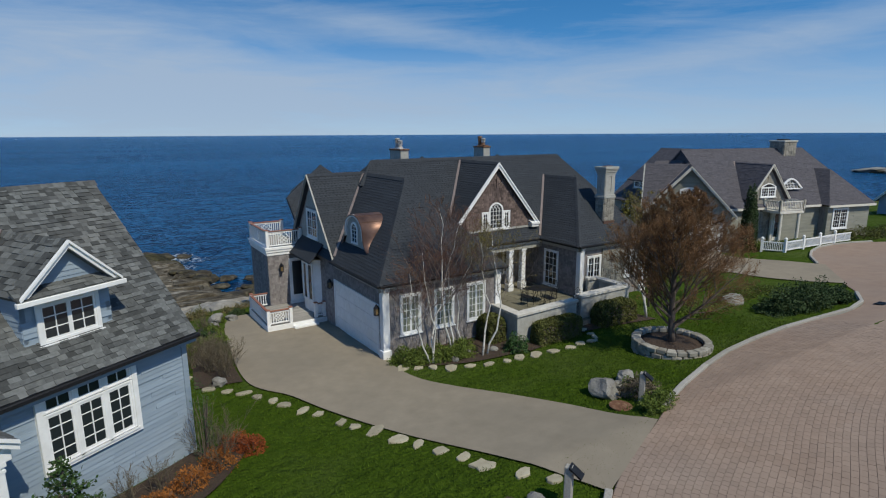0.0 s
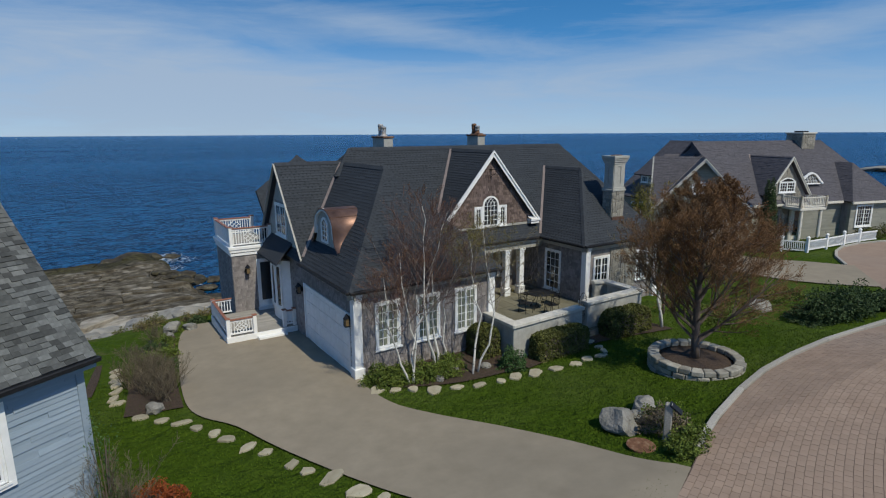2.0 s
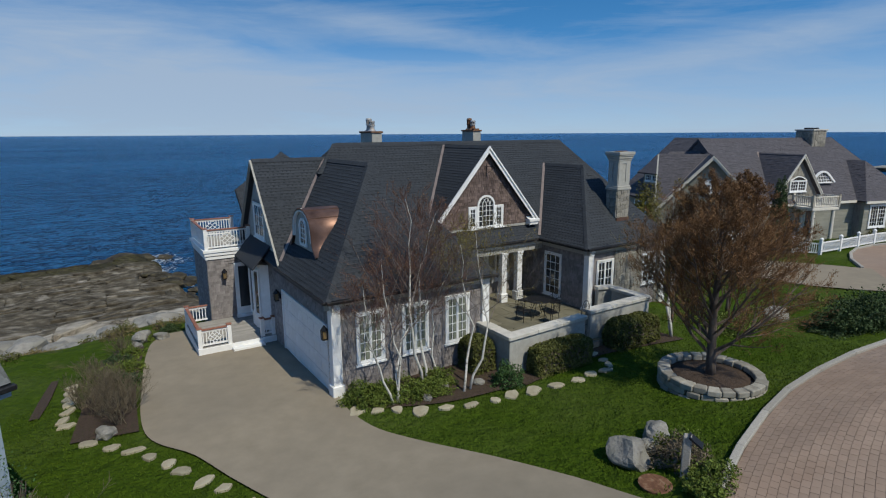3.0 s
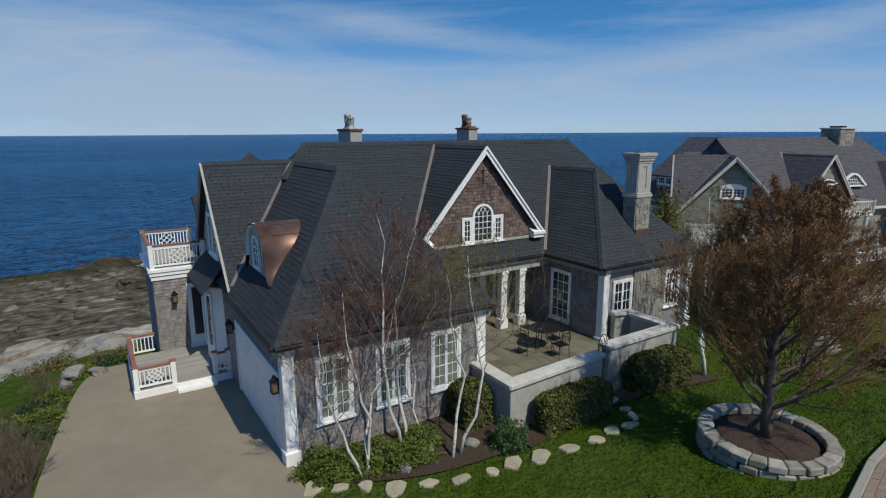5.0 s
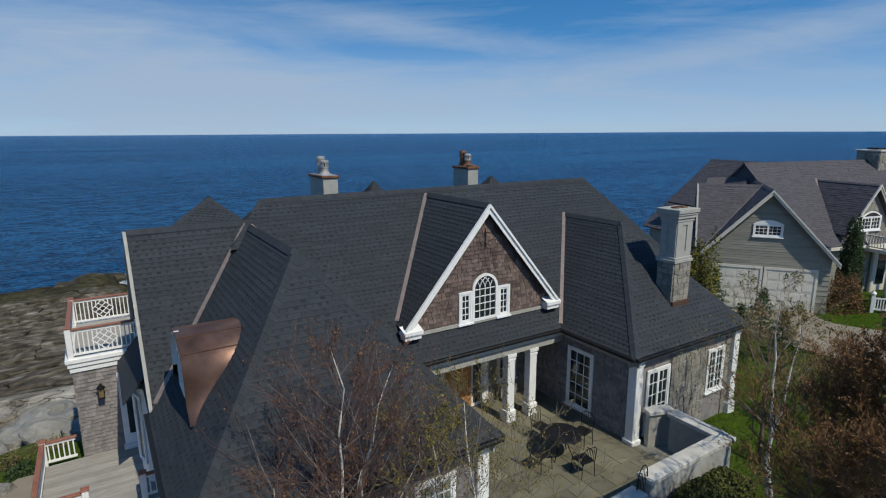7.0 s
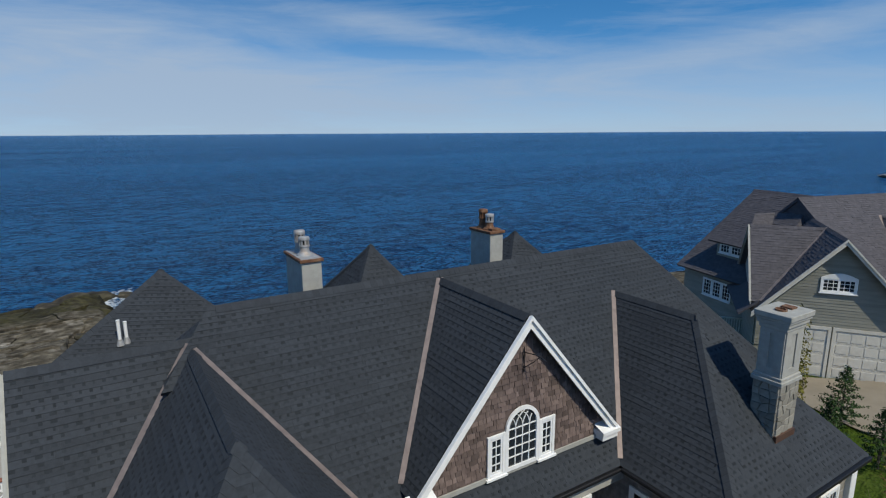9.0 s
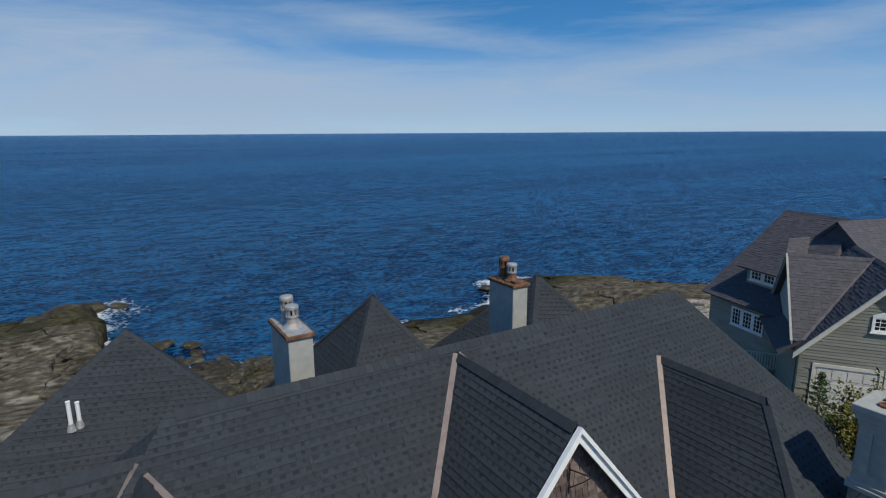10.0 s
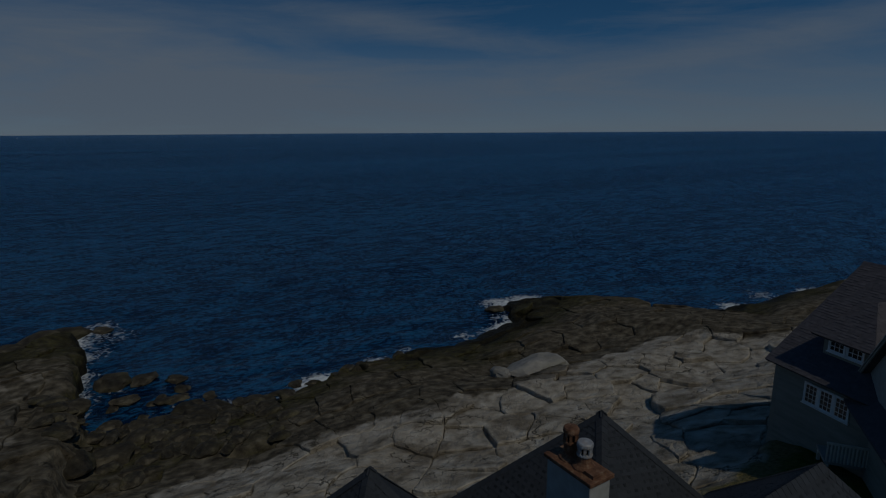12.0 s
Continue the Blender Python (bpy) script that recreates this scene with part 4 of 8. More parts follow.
def window(parent, o, ux, w, h, cols, rows, sashes=1, frame_w=0.09, arch=0.0, mat=None, proud=0.05, blind=False, sill=True, name="window"):
    """A window in a wall. o: its lower left corner seen from outside; ux: level direction to the right; the wall's outside
    is to the right-hand side of ux turned towards the viewer. Casing, sashes with bars, panes and a sill."""
    mat = mat or M_WHITE
    o, ux = Vector(o), Vector(ux).normalized()
    nz = Vector((0, 0, 1))
    out = ux.cross(nz)

    def P(a, b, c=0.0):
        return o + ux * a + nz * b + out * c

    def bar(g, a0, b0, a1, b1, c0, c1):
        g.prism([P(a0, b0, c0), P(a1, b0, c0), P(a1, b1, c0), P(a0, b1, c0)], out * (c1 - c0))

    g = Geo()
    f = frame_w
    top = h - f
    bar(g, 0, 0, f, h, 0, proud)
    bar(g, w - f, 0, w, h, 0, proud)
    bar(g, f, h - f, w - f, h, 0, proud)
    bar(g, f, 0, w - f, f * 0.8, 0, proud)
    win = part(name, g, mat, parent, bevel=0.006)
    if sill:
        s = Geo()
        bar(s, -0.04, -0.05, w + 0.04, 0.0, 0, proud + 0.04)
        part("sill", s, mat, win)
    sw = (w - 2 * f) / sashes
    for k in range(sashes):
        a = f + k * sw
        m = Geo()
        b0, b1 = f * 0.8, top
        t = 0.045
        bar(m, a, b0, a + t, b1, 0.0, proud - 0.015)
        bar(m, a + sw - t, b0, a + sw, b1, 0.0, proud - 0.015)
        bar(m, a + t, b0, a + sw - t, b0 + t, 0.0, proud - 0.015)
        bar(m, a + t, b1 - t, a + sw - t, b1, 0.0, proud - 0.015)
        for i in range(1, cols):
            x = a + sw * i / cols
            bar(m, x - 0.012, b0 + t, x + 0.012, b1 - t, 0.004, proud - 0.025)
        for j in range(1, rows):
            z = b0 + (b1 - b0) * j / rows
            bar(m, a + t, z - 0.012, a + sw - t, z + 0.012, 0.006, proud - 0.027)
        part("sash", m, mat, win)
        pg = Geo()
        bar(pg, a + t * 0.5, b0 + t * 0.5, a + sw - t * 0.5, b1 - t * 0.5, -0.01, 0.012)
        part("pane", pg, M_GLASS, win)
        if blind:
            cg = Geo()
            d = 0.30
            for side in (0, 1):
                x0 = a + t if side == 0 else a + sw - t - sw * d
                bar(cg, x0, b0 + t, x0 + sw * d, b1 - t, 0.012, 0.0145)
            part("curtain", cg, M_CURTAIN, win)
    return win


for k in (0.55, 2.0):
    d = Vector((1.48, 4.05, 0)).normalized()
    window(house, Vector((0.40, 12.25, 3.35)) + d * (k + 0.9), -d, 0.9, 1.6, 2, 4)


def wall_skin(parent, o, ux, w, h, mat=None, expo=0.12, width=0.135, holes=(), near=None, cap=0, poly=None, th=0.020):
    """Shingles over an upright wall. holes: openings (a0, b0, a1, b1) kept free."""
    o, ux = Vector(o), Vector(ux).normalized()
    pts = poly or [(0, 0), (w, 0), (w, h), (0, h)]
    corners = [o + ux * a + Vector((0, 0, 1)) * b for a, b in pts]
    a0 = pts[0]
    hs = [(x0 - a0[0], y0 - a0[1], x1 - a0[0], y1 - a0[1]) for x0, y0, x1, y1 in holes]
    lay("shingle", courses(corners, ux, expo, width, th, rng, holes=hs, vary=0.5, lift=0.003, gap=0.010, rag=0.012), mat or M_CEDAR, parent, near, cap)


def pilaster(parent, x, y, z0, z1, w=0.30, label=""):
    g = Geo()
    g.box(x - w / 2, y - w / 2, z0, x + w / 2, y + w / 2, z1)
    col = part("corner_post", g, M_WHITE, parent, label, bevel=0.012)
    b = Geo()
    b.box(x - w * 0.66, y - w * 0.66, z0, x + w * 0.66, y + w * 0.66, z0 + 0.42)
    part("plinth", b, M_WHITE, col, bevel=0.02)
    c = Geo()
    c.box(x - w * 0.62, y - w * 0.62, z1 - 0.10, x + w * 0.62, y + w * 0.62, z1)
    c.box(x - w * 0.56, y - w * 0.56, z1 - 0.22, x + w * 0.56, y + w * 0.56, z1 - 0.16)
    part("capital", c, M_WHITE, col)
    return col


def eave_line(parent, a, b, out):
    """Gutter and frieze along an eave."""
    a, b, out = Vector(a), Vector(b), Vector(out)
    g = Geo()
    d = (b - a).normalized()
    g.beam(a + out * 0.05 + Vector((0, 0, -0.03)), b + out * 0.05 + Vector((0, 0, -0.03)), 0.11, 0.10)
    part("gutter", g, M_DARK, parent, bevel=0.015)
    f = Geo()
    f.beam(a - out * 0.20 + Vector((0, 0, -0.20)), b - out * 0.20 + Vector((0, 0, -0.20)), 0.06, 0.20)
    part("frieze", f, M_STUCCO, parent)


def lantern(loc, out, label="bronze wall lantern with glass sides"):
    e = thing("wall_lantern", loc, label, "lantern", "wall lanterns")
    out = Vector(out)
    c = out * 0.16
    g = Geo()
    g.box(c.x - 0.08, c.y - 0.08, -0.16, c.x + 0.08, c.y + 0.08, -0.13)
    for sx in (-1, 1):
        for sy in (-1, 1):
            g.box(c.x + sx * 0.075 - 0.01, c.y + sy * 0.075 - 0.01, -0.14, c.x + sx * 0.075 + 0.01, c.y + sy * 0.075 + 0.01, 0.14)
    part("cage", g, M_DARK, e)
    t = Geo()
    t.lathe(c.x, c.y, [(0.13, 0.14), (0.11, 0.18), (0.05, 0.25), (0.02, 0.30)], 4)
    part("hood", t, M_DARK, e)
    b = Geo()
    b.beam((0, 0, 0.05), tuple(c + Vector((0, 0, 0.05))), 0.03)
    b.box(-0.05 if abs(out.x) > 0.5 else -0.06, -0.06, -0.08, 0.05, 0.05, 0.12)
    part("bracket", b, M_DARK, e)
    k = Geo()
    k.box(c.x - 0.062, c.y - 0.062, -0.12, c.x + 0.062, c.y + 0.062, 0.13)
    part("lantern_glass", k, M_AMBER, e)


M_AMBER = plain_glass("amber_glass", (0.16, 0.11, 0.05))

# front wall of the garage wing
FW = [(0.72, 1.70), (2.33, 3.33), (3.98, 4.97)]
wall_skin(w_garage, (0.02, -0.004, -0.1), (1, 0, 0), 5.66, 3.1, holes=[(a, 0.95, b, 2.65) for a, b in FW], near=lambda c: 0.2 < c.x < 2.4 and c.z < 2.2, cap=150)
for a, b in FW:
    window(house, (a, -0.012, 0.85), (1, 0, 0), b - a, 1.70, 2, 5, sashes=2, blind=True)
pilaster(house, 0.06, 0.02, -0.05, 2.98)
pilaster(house, 5.62, 0.02, 0.0, 2.98)
eave_line(house, (G0, GB, ZE - 0.02), (G1, GB, ZE - 0.02), (0, -1, 0))
eave_line(house, (G0, 4.9, ZE - 0.02), (G0, GB, ZE - 0.02), (-1, 0, 0))
eave_line(house, (G1, GB, ZE - 0.02), (G1, MF, ZE - 0.02), (1, 0, 0))
wall_skin(w_garage, (5.704, 0.1, -0.1), (0, 1, 0), 5.4, 3.1)
# garage side wall: smooth grey boards round the wide door
wall_skin(w_garage, (-0.004, 8.0, -0.4), (0, -1, 0), 7.8, 3.4, holes=[(2.85, -0.1, 7.6, 2.55)], mat=M_CEDAR)


def garage_door(parent, x, y0, y1, z0, z1):
    g = Geo()
    g.box(x - 0.05, y0 - 0.12, z0, x + 0.02, y0, z1 + 0.13).box(x - 0.05, y1, z0, x + 0.02, y1 + 0.12, z1 + 0.13).box(x - 0.05, y0, z1, x + 0.02, y1, z1 + 0.13)
    d = part("garage_door", g, M_WHITE, parent, "white sectional garage door", bevel=0.008)
    n = 4
    for k in range(n):
        s = Geo()
        a, b = z0 + (z1 - z0) * k / n, z0 + (z1 - z0) * (k + 1) / n
        s.box(x - 0.012, y0, a + 0.008, x + 0.02, y1, b - 0.008)
        m = 8
        for i in range(m):
            p, q = y0 + (y1 - y0) * (i + 0.12) / m, y0 + (y1 - y0) * (i + 0.88) / m
            s.box(x - 0.022, p, a + 0.10, x - 0.008, q, b - 0.10)
        part("door_section", s, M_WHITE, d, bevel=0.004)


garage_door(house, -0.01, 0.48, 5.05, -0.14, 2.06)
lantern((-0.02, 0.27, 1.95), (-1, 0, 0))
lantern((-0.02, 5.42, 1.85), (-1, 0, 0))

# cross gable facing the drive
g = Geo()
g.prism([(0.02, 4.9, 3.0), (0.02, 10.8, 3.0), (0.02, 10.8, 3.25), (0.02, YB, ZB - 0.15), (0.02, 4.9, 3.25)], (0.2, 0, 0))
w_cross = part("wall", g, M_CEDAR, house)
wall_skin(w_cross, (0.012, 10.8, 3.05), (0, -1, 0), 0, 0, mat=M_STUCCO, poly=[(0.3, 0), (5.6, 0), (2.95, 3.6)], holes=[(2.0, 0.6, 3.6, 2.3)], expo=0.14)
window(house, (-0.0, 8.70, 3.72), (0, -1, 0), 1.55, 1.45, 2, 3, sashes=2)


def rake(parent, a, b, out, w=0.26, t=0.05, mat=None):
    """A white rake board with a crown along its top."""
    mat = mat or M_WHITE
    a, b, out = Vector(a), Vector(b), Vector(out)
    dn = Vector((0, 0, -w))
    g = Geo()
    g.prism([a, b, b + dn, a + dn], out * t)
    r = part("rake_board", g, mat, parent)
    c = Geo()
    c.prism([a + out * t + Vector((0, 0, 0.015)), b + out * t + Vector((0, 0, 0.015)), b + out * t + dn * 0.32, a + out * t + dn * 0.32], out * 0.05)
    part("crown_moulding", c, mat, r)


rake(house, (-0.17, 4.75, 3.22), (-0.17, YB, ZB - 0.02), (-1, 0, 0), 0.11, 0.03, M_STUCCO)
rake(house, (-0.17, YB, ZB - 0.02), (-0.17, 10.95, 3.22), (-1, 0, 0), 0.11, 0.03, M_STUCCO)
# bowed bay beside the entrance, with its small dark roof
bay = Geo()
BP = [(0.05, 6.9), (-0.32, 7.25), (-0.45, 7.75), (-0.45, 8.35), (-0.32, 8.85), (0.05, 9.2)]
bay.add([(x, y, 0.0) for x, y in BP] + [(x, y, 2.75) for x, y in BP], [(i + 1, i, 6 + i, 7 + i) for i in range(5)] + [(0, 1, 2, 3, 4, 5), (11, 10, 9, 8, 7, 6)])
w_bay = part("bay", bay, M_WHITE, house, "white bowed window bay")
for (ax, ay), (bx, by) in zip(BP[1:-1], BP[2:]):
    d = Vector((ax - bx, ay - by, 0))
    window(house, (bx - 0.012 * 1, by, 0.55), d, d.length, 2.0, 1, 1, sashes=1, frame_w=0.07, sill=False)
rf = Geo()
rf.slab([(-0.75, 6.5, 2.78), (0.06, 6.5, 3.70), (0.06, 9.7, 3.70), (-0.75, 9.7, 2.78)][::-1], 0.09)
part("bay_roof", rf, M_ROOF, house, "dark sloping bay roof", bevel=0.02)


# round-topped copper dormer on the drive side
def dormer_prof():
    """Flared feet, upright sides and a half-round head."""
    half = [(1.42, 0.0), (1.24, 0.10), (1.10, 0.26), (1.02, 0.46), (0.98, 0.68)]
    half += [(0.98 * math.cos(a), 0.72 + 0.76 * math.sin(a)) for a in [math.pi / 2 * k / 9 for k in range(1, 10)]]
    half[-1] = (0.0, 1.48)
    return [(-y, z) for y, z in half] + [(y, z) for y, z in half[-2::-1]]


def copper_dormer():
    cy, xf, zb = 3.52, 0.42, 3.93
    prof = dormer_prof()
    slope = (GZ - ZE) / (GX - G0)
    g = Geo()
    n = len(prof)
    vs, fs = [], []
    for y, z in prof:
        zz = zb + z
        xb = G0 + (zz - ZE) / slope + 0.10
        vs += [(xf - 0.10, cy + y, zz), (max(xb, xf), cy + y, zz), (xf - 0.10, cy + y * 0.97, zz - 0.05)]
    for i in range(n - 1):
        a, b = 3 * i, 3 * i + 3
        fs += [(a, a + 1, b + 1, b), (a + 2, a, b, b + 2)]
    g.add(vs, fs)
    d = part("dormer_roof", g, M_COPPER, house, "rounded brown copper dormer roof", smooth=True)
    seam = Geo()
    for k in (8, 11, 15, 18):
        y, z = prof[k]
        zz = zb + z
        seam.beam((xf - 0.10, cy + y, zz + 0.006), (G0 + (zz - ZE) / slope + 0.08, cy + y, zz + 0.006), 0.03, 0.015)
    part("seam", seam, M_COPPER, d)
    f = Geo()
    inner = [(xf, cy + y * 0.96, zb + z - 0.04) for y, z in prof if z > 0.03]
    f.prism(inner[::-1] , (0.12, 0, 0))
    part("dormer_front", f, M_STUCCO, d)
    tr = Geo()
    for (y0, z0), (y1, z1) in zip(prof[3:-4], prof[4:-3]):
        tr.beam((xf - 0.05, cy + y0 * 0.95, zb + z0 - 0.05), (xf - 0.05, cy + y1 * 0.95, zb + z1 - 0.05), 0.10, 0.10)
    part("arch_trim", tr, M_WHITE, d)
    arch_window(d, (xf - 0.012, cy + 0.36, zb + 0.16), (0, -1, 0), 0.72, 0.62, 2, 3)


def arch_window(parent, o, ux, w, h, cols, rows, f=0.085, name="arched_window"):
    """A window with a half-round head."""
    o, ux = Vector(o), Vector(ux).normalized()
    nz = Vector((0, 0, 1))
    out = ux.cross(nz)
    r = w / 2

    def P(a, b, c=0.0):
        return o + ux * a + nz * b + out * c

    outer = [P(0, 0), P(w, 0)] + [P(r + r * math.cos(math.pi * k / 14), h + r * math.sin(math.pi * k / 14)) for k in range(15)]
    ri = r - f
    inner = [P(f, f), P(w - f, f)] + [P(r + ri * math.cos(math.pi * k / 14), h + ri * math.sin(math.pi * k / 14)) for k in range(15)]
    g = Geo()
    n = len(outer)
    vs = outer + inner + [p + out * 0.05 for p in outer] + [p + out * 0.05 for p in inner]
    fs = []
    for i in range(n):
        j = (i + 1) % n
        fs += [(2 * n + i, 2 * n + j, 3 * n + j, 3 * n + i), (i, j, 2 * n + j, 2 * n + i), (3 * n + i, 3 * n + j, n + j, n + i)]
    g.add(vs, fs)
    win = part(name, g, M_WHITE, parent)
    pg = Geo()
    pg.add([p + out * 0.012 for p in inner], [tuple(range(n))])
    part("pane", pg, M_GLASS, win)
    m = Geo()
    for i in range(1, cols):
        a = f + (w - 2 * f) * i / cols
        m.beam(P(a, f, 0.026), P(a, h + 0.02, 0.026), 0.022, 0.02, up=out)
    for j in range(1, rows + 1):
        b = f + (h - f) * j / rows
        m.beam(P(f, b, 0.024), P(w - f, b, 0.024), 0.022, 0.02, up=out)
    # crossing arcs in the head
    step = (w - 2 * f) / cols
    for i in range(1, cols):
        for sgn in (-1, 1):
            R = ri
            base = f + step * i
            pts = []
            for k in range(9):
                t = k / 8 * 1.2
                a = base + sgn * (R - R * math.cos(t))
                b = h + R * math.sin(t)
                if (a - r) ** 2 + (b - h) ** 2 > (ri - 0.005) ** 2:
                    break
                pts.append(P(a, b, 0.025))
            for p, q in zip(pts, pts[1:]):
                m.beam(p, q, 0.018, 0.018, up=out)
    part("glazing_grid", m, M_WHITE, win)
    return win


copper_dormer()

# front gable
g = Geo()
GY = 4.44
g.prism([(DX - DW + 0.15, GY, 3.3), (DX + DW - 0.15, GY, 3.3), (DX + DW - 0.15, GY, DB + 0.1), (DX, GY, DZ - 0.08), (DX - DW + 0.15, GY, DB + 0.1)], (0, 0.2, 0))
w_gable = part("wall", g, M_CEDAR_BR, house)
wall_skin(w_gable, (DX - DW, GY - 0.004, 3.5), (1, 0, 0), 0, 0, mat=M_CEDAR_BR, poly=[(0.18, 0.25), (2 * DW - 0.18, 0.25), (2 * DW - 0.18, 0.72), (DW, 3.80), (0.18, 0.72)],
          holes=[(1.92, 0.2, 3.78, 1.40), (2.35, 1.3, 3.33, 1.75)], near=lambda c: c.z > 4.2, cap=150, expo=0.125, width=0.15)
g = Geo()
g.beam((DX - DW + 0.2, GY - 0.03, 3.78), (DX + DW - 0.2, GY - 0.03, 3.78), 0.05, 0.10)
part("sill_board", g, M_STUCCO, house)
arch_window(house, (8.47, GY - 0.02, 3.80), (1, 0, 0), 0.95, 0.98, 4, 4, name="palladian_window")
window(house, (7.99, GY - 0.02, 3.80), (1, 0, 0), 0.48, 0.98, 2, 4, frame_w=0.08)
window(house, (9.42, GY - 0.02, 3.80), (1, 0, 0), 0.48, 0.98, 2, 4, frame_w=0.08)
rake(house, (DX - DW, DY - 0.02, DB), (DX, DY - 0.02, DZ), (0, -1, 0), 0.27)
rake(house, (DX, DY - 0.02, DZ), (DX + DW, DY - 0.02, DB), (0, -1, 0), 0.27)
for s in (-1, 1):
    g = Geo()
    x = DX + s * (DW - 0.22)
    g.box(x - 0.26, DY - 0.10, DB - 0.30, x + 0.26, DY + 0.18, DB - 0.16).box(x - 0.30, DY - 0.15, DB - 0.16, x + 0.30, DY + 0.18, DB - 0.06)
    g.add([(x - 0.30, DY - 0.15, DB - 0.058), (x + 0.30, DY - 0.15, DB - 0.058), (x + 0.30, DY + 0.17, DB + 0.06), (x - 0.30, DY + 0.17, DB + 0.06)], [(0, 1, 2, 3)])
    part("cornice_return", g, M_WHITE, house)
# iron bracket under the gable's peak
g = Geo()
g.tube([(DX, GY - 0.06, 6.05), (DX, GY - 0.06, 6.62)], [0.014, 0.014], 6)
g.tube([(DX, GY - 0.06, 6.5), (DX + 0.12, GY - 0.35, 6.5), (DX + 0.2, GY - 0.52, 6.42)], [0.012, 0.012, 0.01], 6)
g.tube([(DX, GY - 0.06, 6.15), (DX + 0.1, GY - 0.25, 6.32), (DX + 0.15, GY - 0.4, 6.48)], [0.01, 0.01, 0.01], 6)
part("iron_bracket", g, M_DARK, house)

# porch: columns, door, ceiling
g = Geo()
g.box(5.7, MF + 0.05, 2.86, 12.0, 5.7, 2.96)
part("porch_ceiling", g, M_CREAM, house)
g = Geo()
g.box(5.75, MF + 0.12, 2.60, 11.95, MF + 0.36, 2.88)
part("porch_beam", g, M_STUCCO, house)
pilaster(house, 9.72, 4.14, 0.30, 2.62, 0.28)
pilaster(house, 10.62, 4.14, 0.30, 2.62, 0.28)
pilaster(house, 6.1, 4.14, 0.30, 2.62, 0.28)
eave_line(house, (G1, MF, ZE - 0.02), (R0, MF, ZE - 0.02), (0, -1, 0))
wall_skin(w_main, (5.7, 5.594, 0.0), (1, 0, 0), 6.3, 3.0, holes=[(2.2, 0, 5.0, 2.5)])


def entry():
    g = Geo()
    g.box(8.05, 5.50, 0.30, 9.95, 5.58, 2.55)
    d = part("entrance_door", g, M_WHITE, house, "varnished timber entrance door with side lights", bevel=0.01)
    a = Geo()
    a.box(8.2, 5.46, 0.34, 9.2, 5.50, 2.45)
    for x in (8.28, 8.76):
        a.box(x, 5.44, 0.5, x + 0.36, 5.462, 1.15).box(x, 5.44, 1.3, x + 0.36, 5.462, 2.3)
    part("door_leaf", a, M_OAK, d, bevel=0.006)
    k = Geo()
    k.tube([(9.12, 5.40, 1.25), (9.12, 5.46, 1.25)], [0.03, 0.02], 8)
    part("door_knob", k, M_STEEL, d)
    p = Geo()
    p.box(9.30, 5.47, 0.45, 9.60, 5.497, 2.40)
    part("side_light", p, M_GLASS, d)


entry()
window(house, (10.35, 5.585, 0.9), (1, 0, 0), 0.85, 1.6, 2, 4)

# right wing
wall_skin(w_right, (11.994, 5.6, 0.0), (0, -1, 0), 4.45, 3.05, holes=[(1.78, 0.42, 2.95, 2.55)], near=lambda c: c.y < 2.6, cap=60)
window(house, (11.985, 3.82, 0.48), (0, -1, 0), 1.12, 2.05, 3, 5, sashes=1)
window(house, (12.50, 1.135, 0.42), (1, 0, 0), 1.08, 2.05, 2, 5, sashes=2, name="french_window")
window(house, (15.50, 1.135, 0.95), (1, 0, 0), 0.95, 1.52, 2, 5, sashes=2)
pilaster(house, 12.03, 1.14, 0.0, 2.98)
pilaster(house, 16.93, 1.14, -0.1, 2.98)
eave_line(house, (R0, RF, ZE - 0.02), (R1, RF, ZE - 0.02), (0, -1, 0))
eave_line(house, (R0, MF, ZE - 0.02), (R0, RF, ZE - 0.02), (-1, 0, 0))


def rubble(x0, z0, x1, z1, y, cell, holes=()):
    """Irregular stones over an upright face: a jittered grid of quads, each shrunk to leave a joint."""
    out = []
    nx, nz_ = max(1, int((x1 - x0) / cell)), max(1, int((z1 - z0) / cell))
    pt = {}
    for i in range(nx + 1):
        for j in range(nz_ + 1):
            jx = 0 if i in (0, nx) else rng.uniform(-0.33, 0.33)
            jz = 0 if j in (0, nz_) else rng.uniform(-0.33, 0.33)
            pt[i, j] = (x0 + (i + jx) * (x1 - x0) / nx, z0 + (j + jz) * (z1 - z0) / nz_)
    for i in range(nx):
        for j in range(nz_):
            q = [pt[i, j], pt[i + 1, j], pt[i + 1, j + 1], pt[i, j + 1]]
            cx, cz = sum(p[0] for p in q) / 4, sum(p[1] for p in q) / 4
            if inside_hole(cx, cz, holes):
                continue
            d = rng.uniform(0.03, 0.06)
            front = [(cx + (a - cx) * 0.88, y - d * 0.7, cz + (b - cz) * 0.88) for a, b in q]
            back = [(cx + (a - cx) * 0.96, y, cz + (b - cz) * 0.96) for a, b in q]
            out.append(([Vector(p) for p in front + back], [(0, 1, 2, 3), (0, 4, 5, 1), (1, 5, 6, 2), (2, 6, 7, 3), (3, 7, 4, 0)]))
    return out


g = Geo()
g.box(13.62, 1.12, -0.2, 15.46, 1.149, 2.95)
sv = part("stone_veneer", g, M_MORTAR, house, "fieldstone veneer")
lay("stone", rubble(13.63, -0.1, 15.45, 2.9, 1.12, 0.17), M_FIELDSTONE, sv, lambda c: True, 220)
lay("stone", rubble(16.5, -0.1, 16.8, 2.9, 1.145, 0.22), M_FIELDSTONE, sv, lambda c: True, 40)


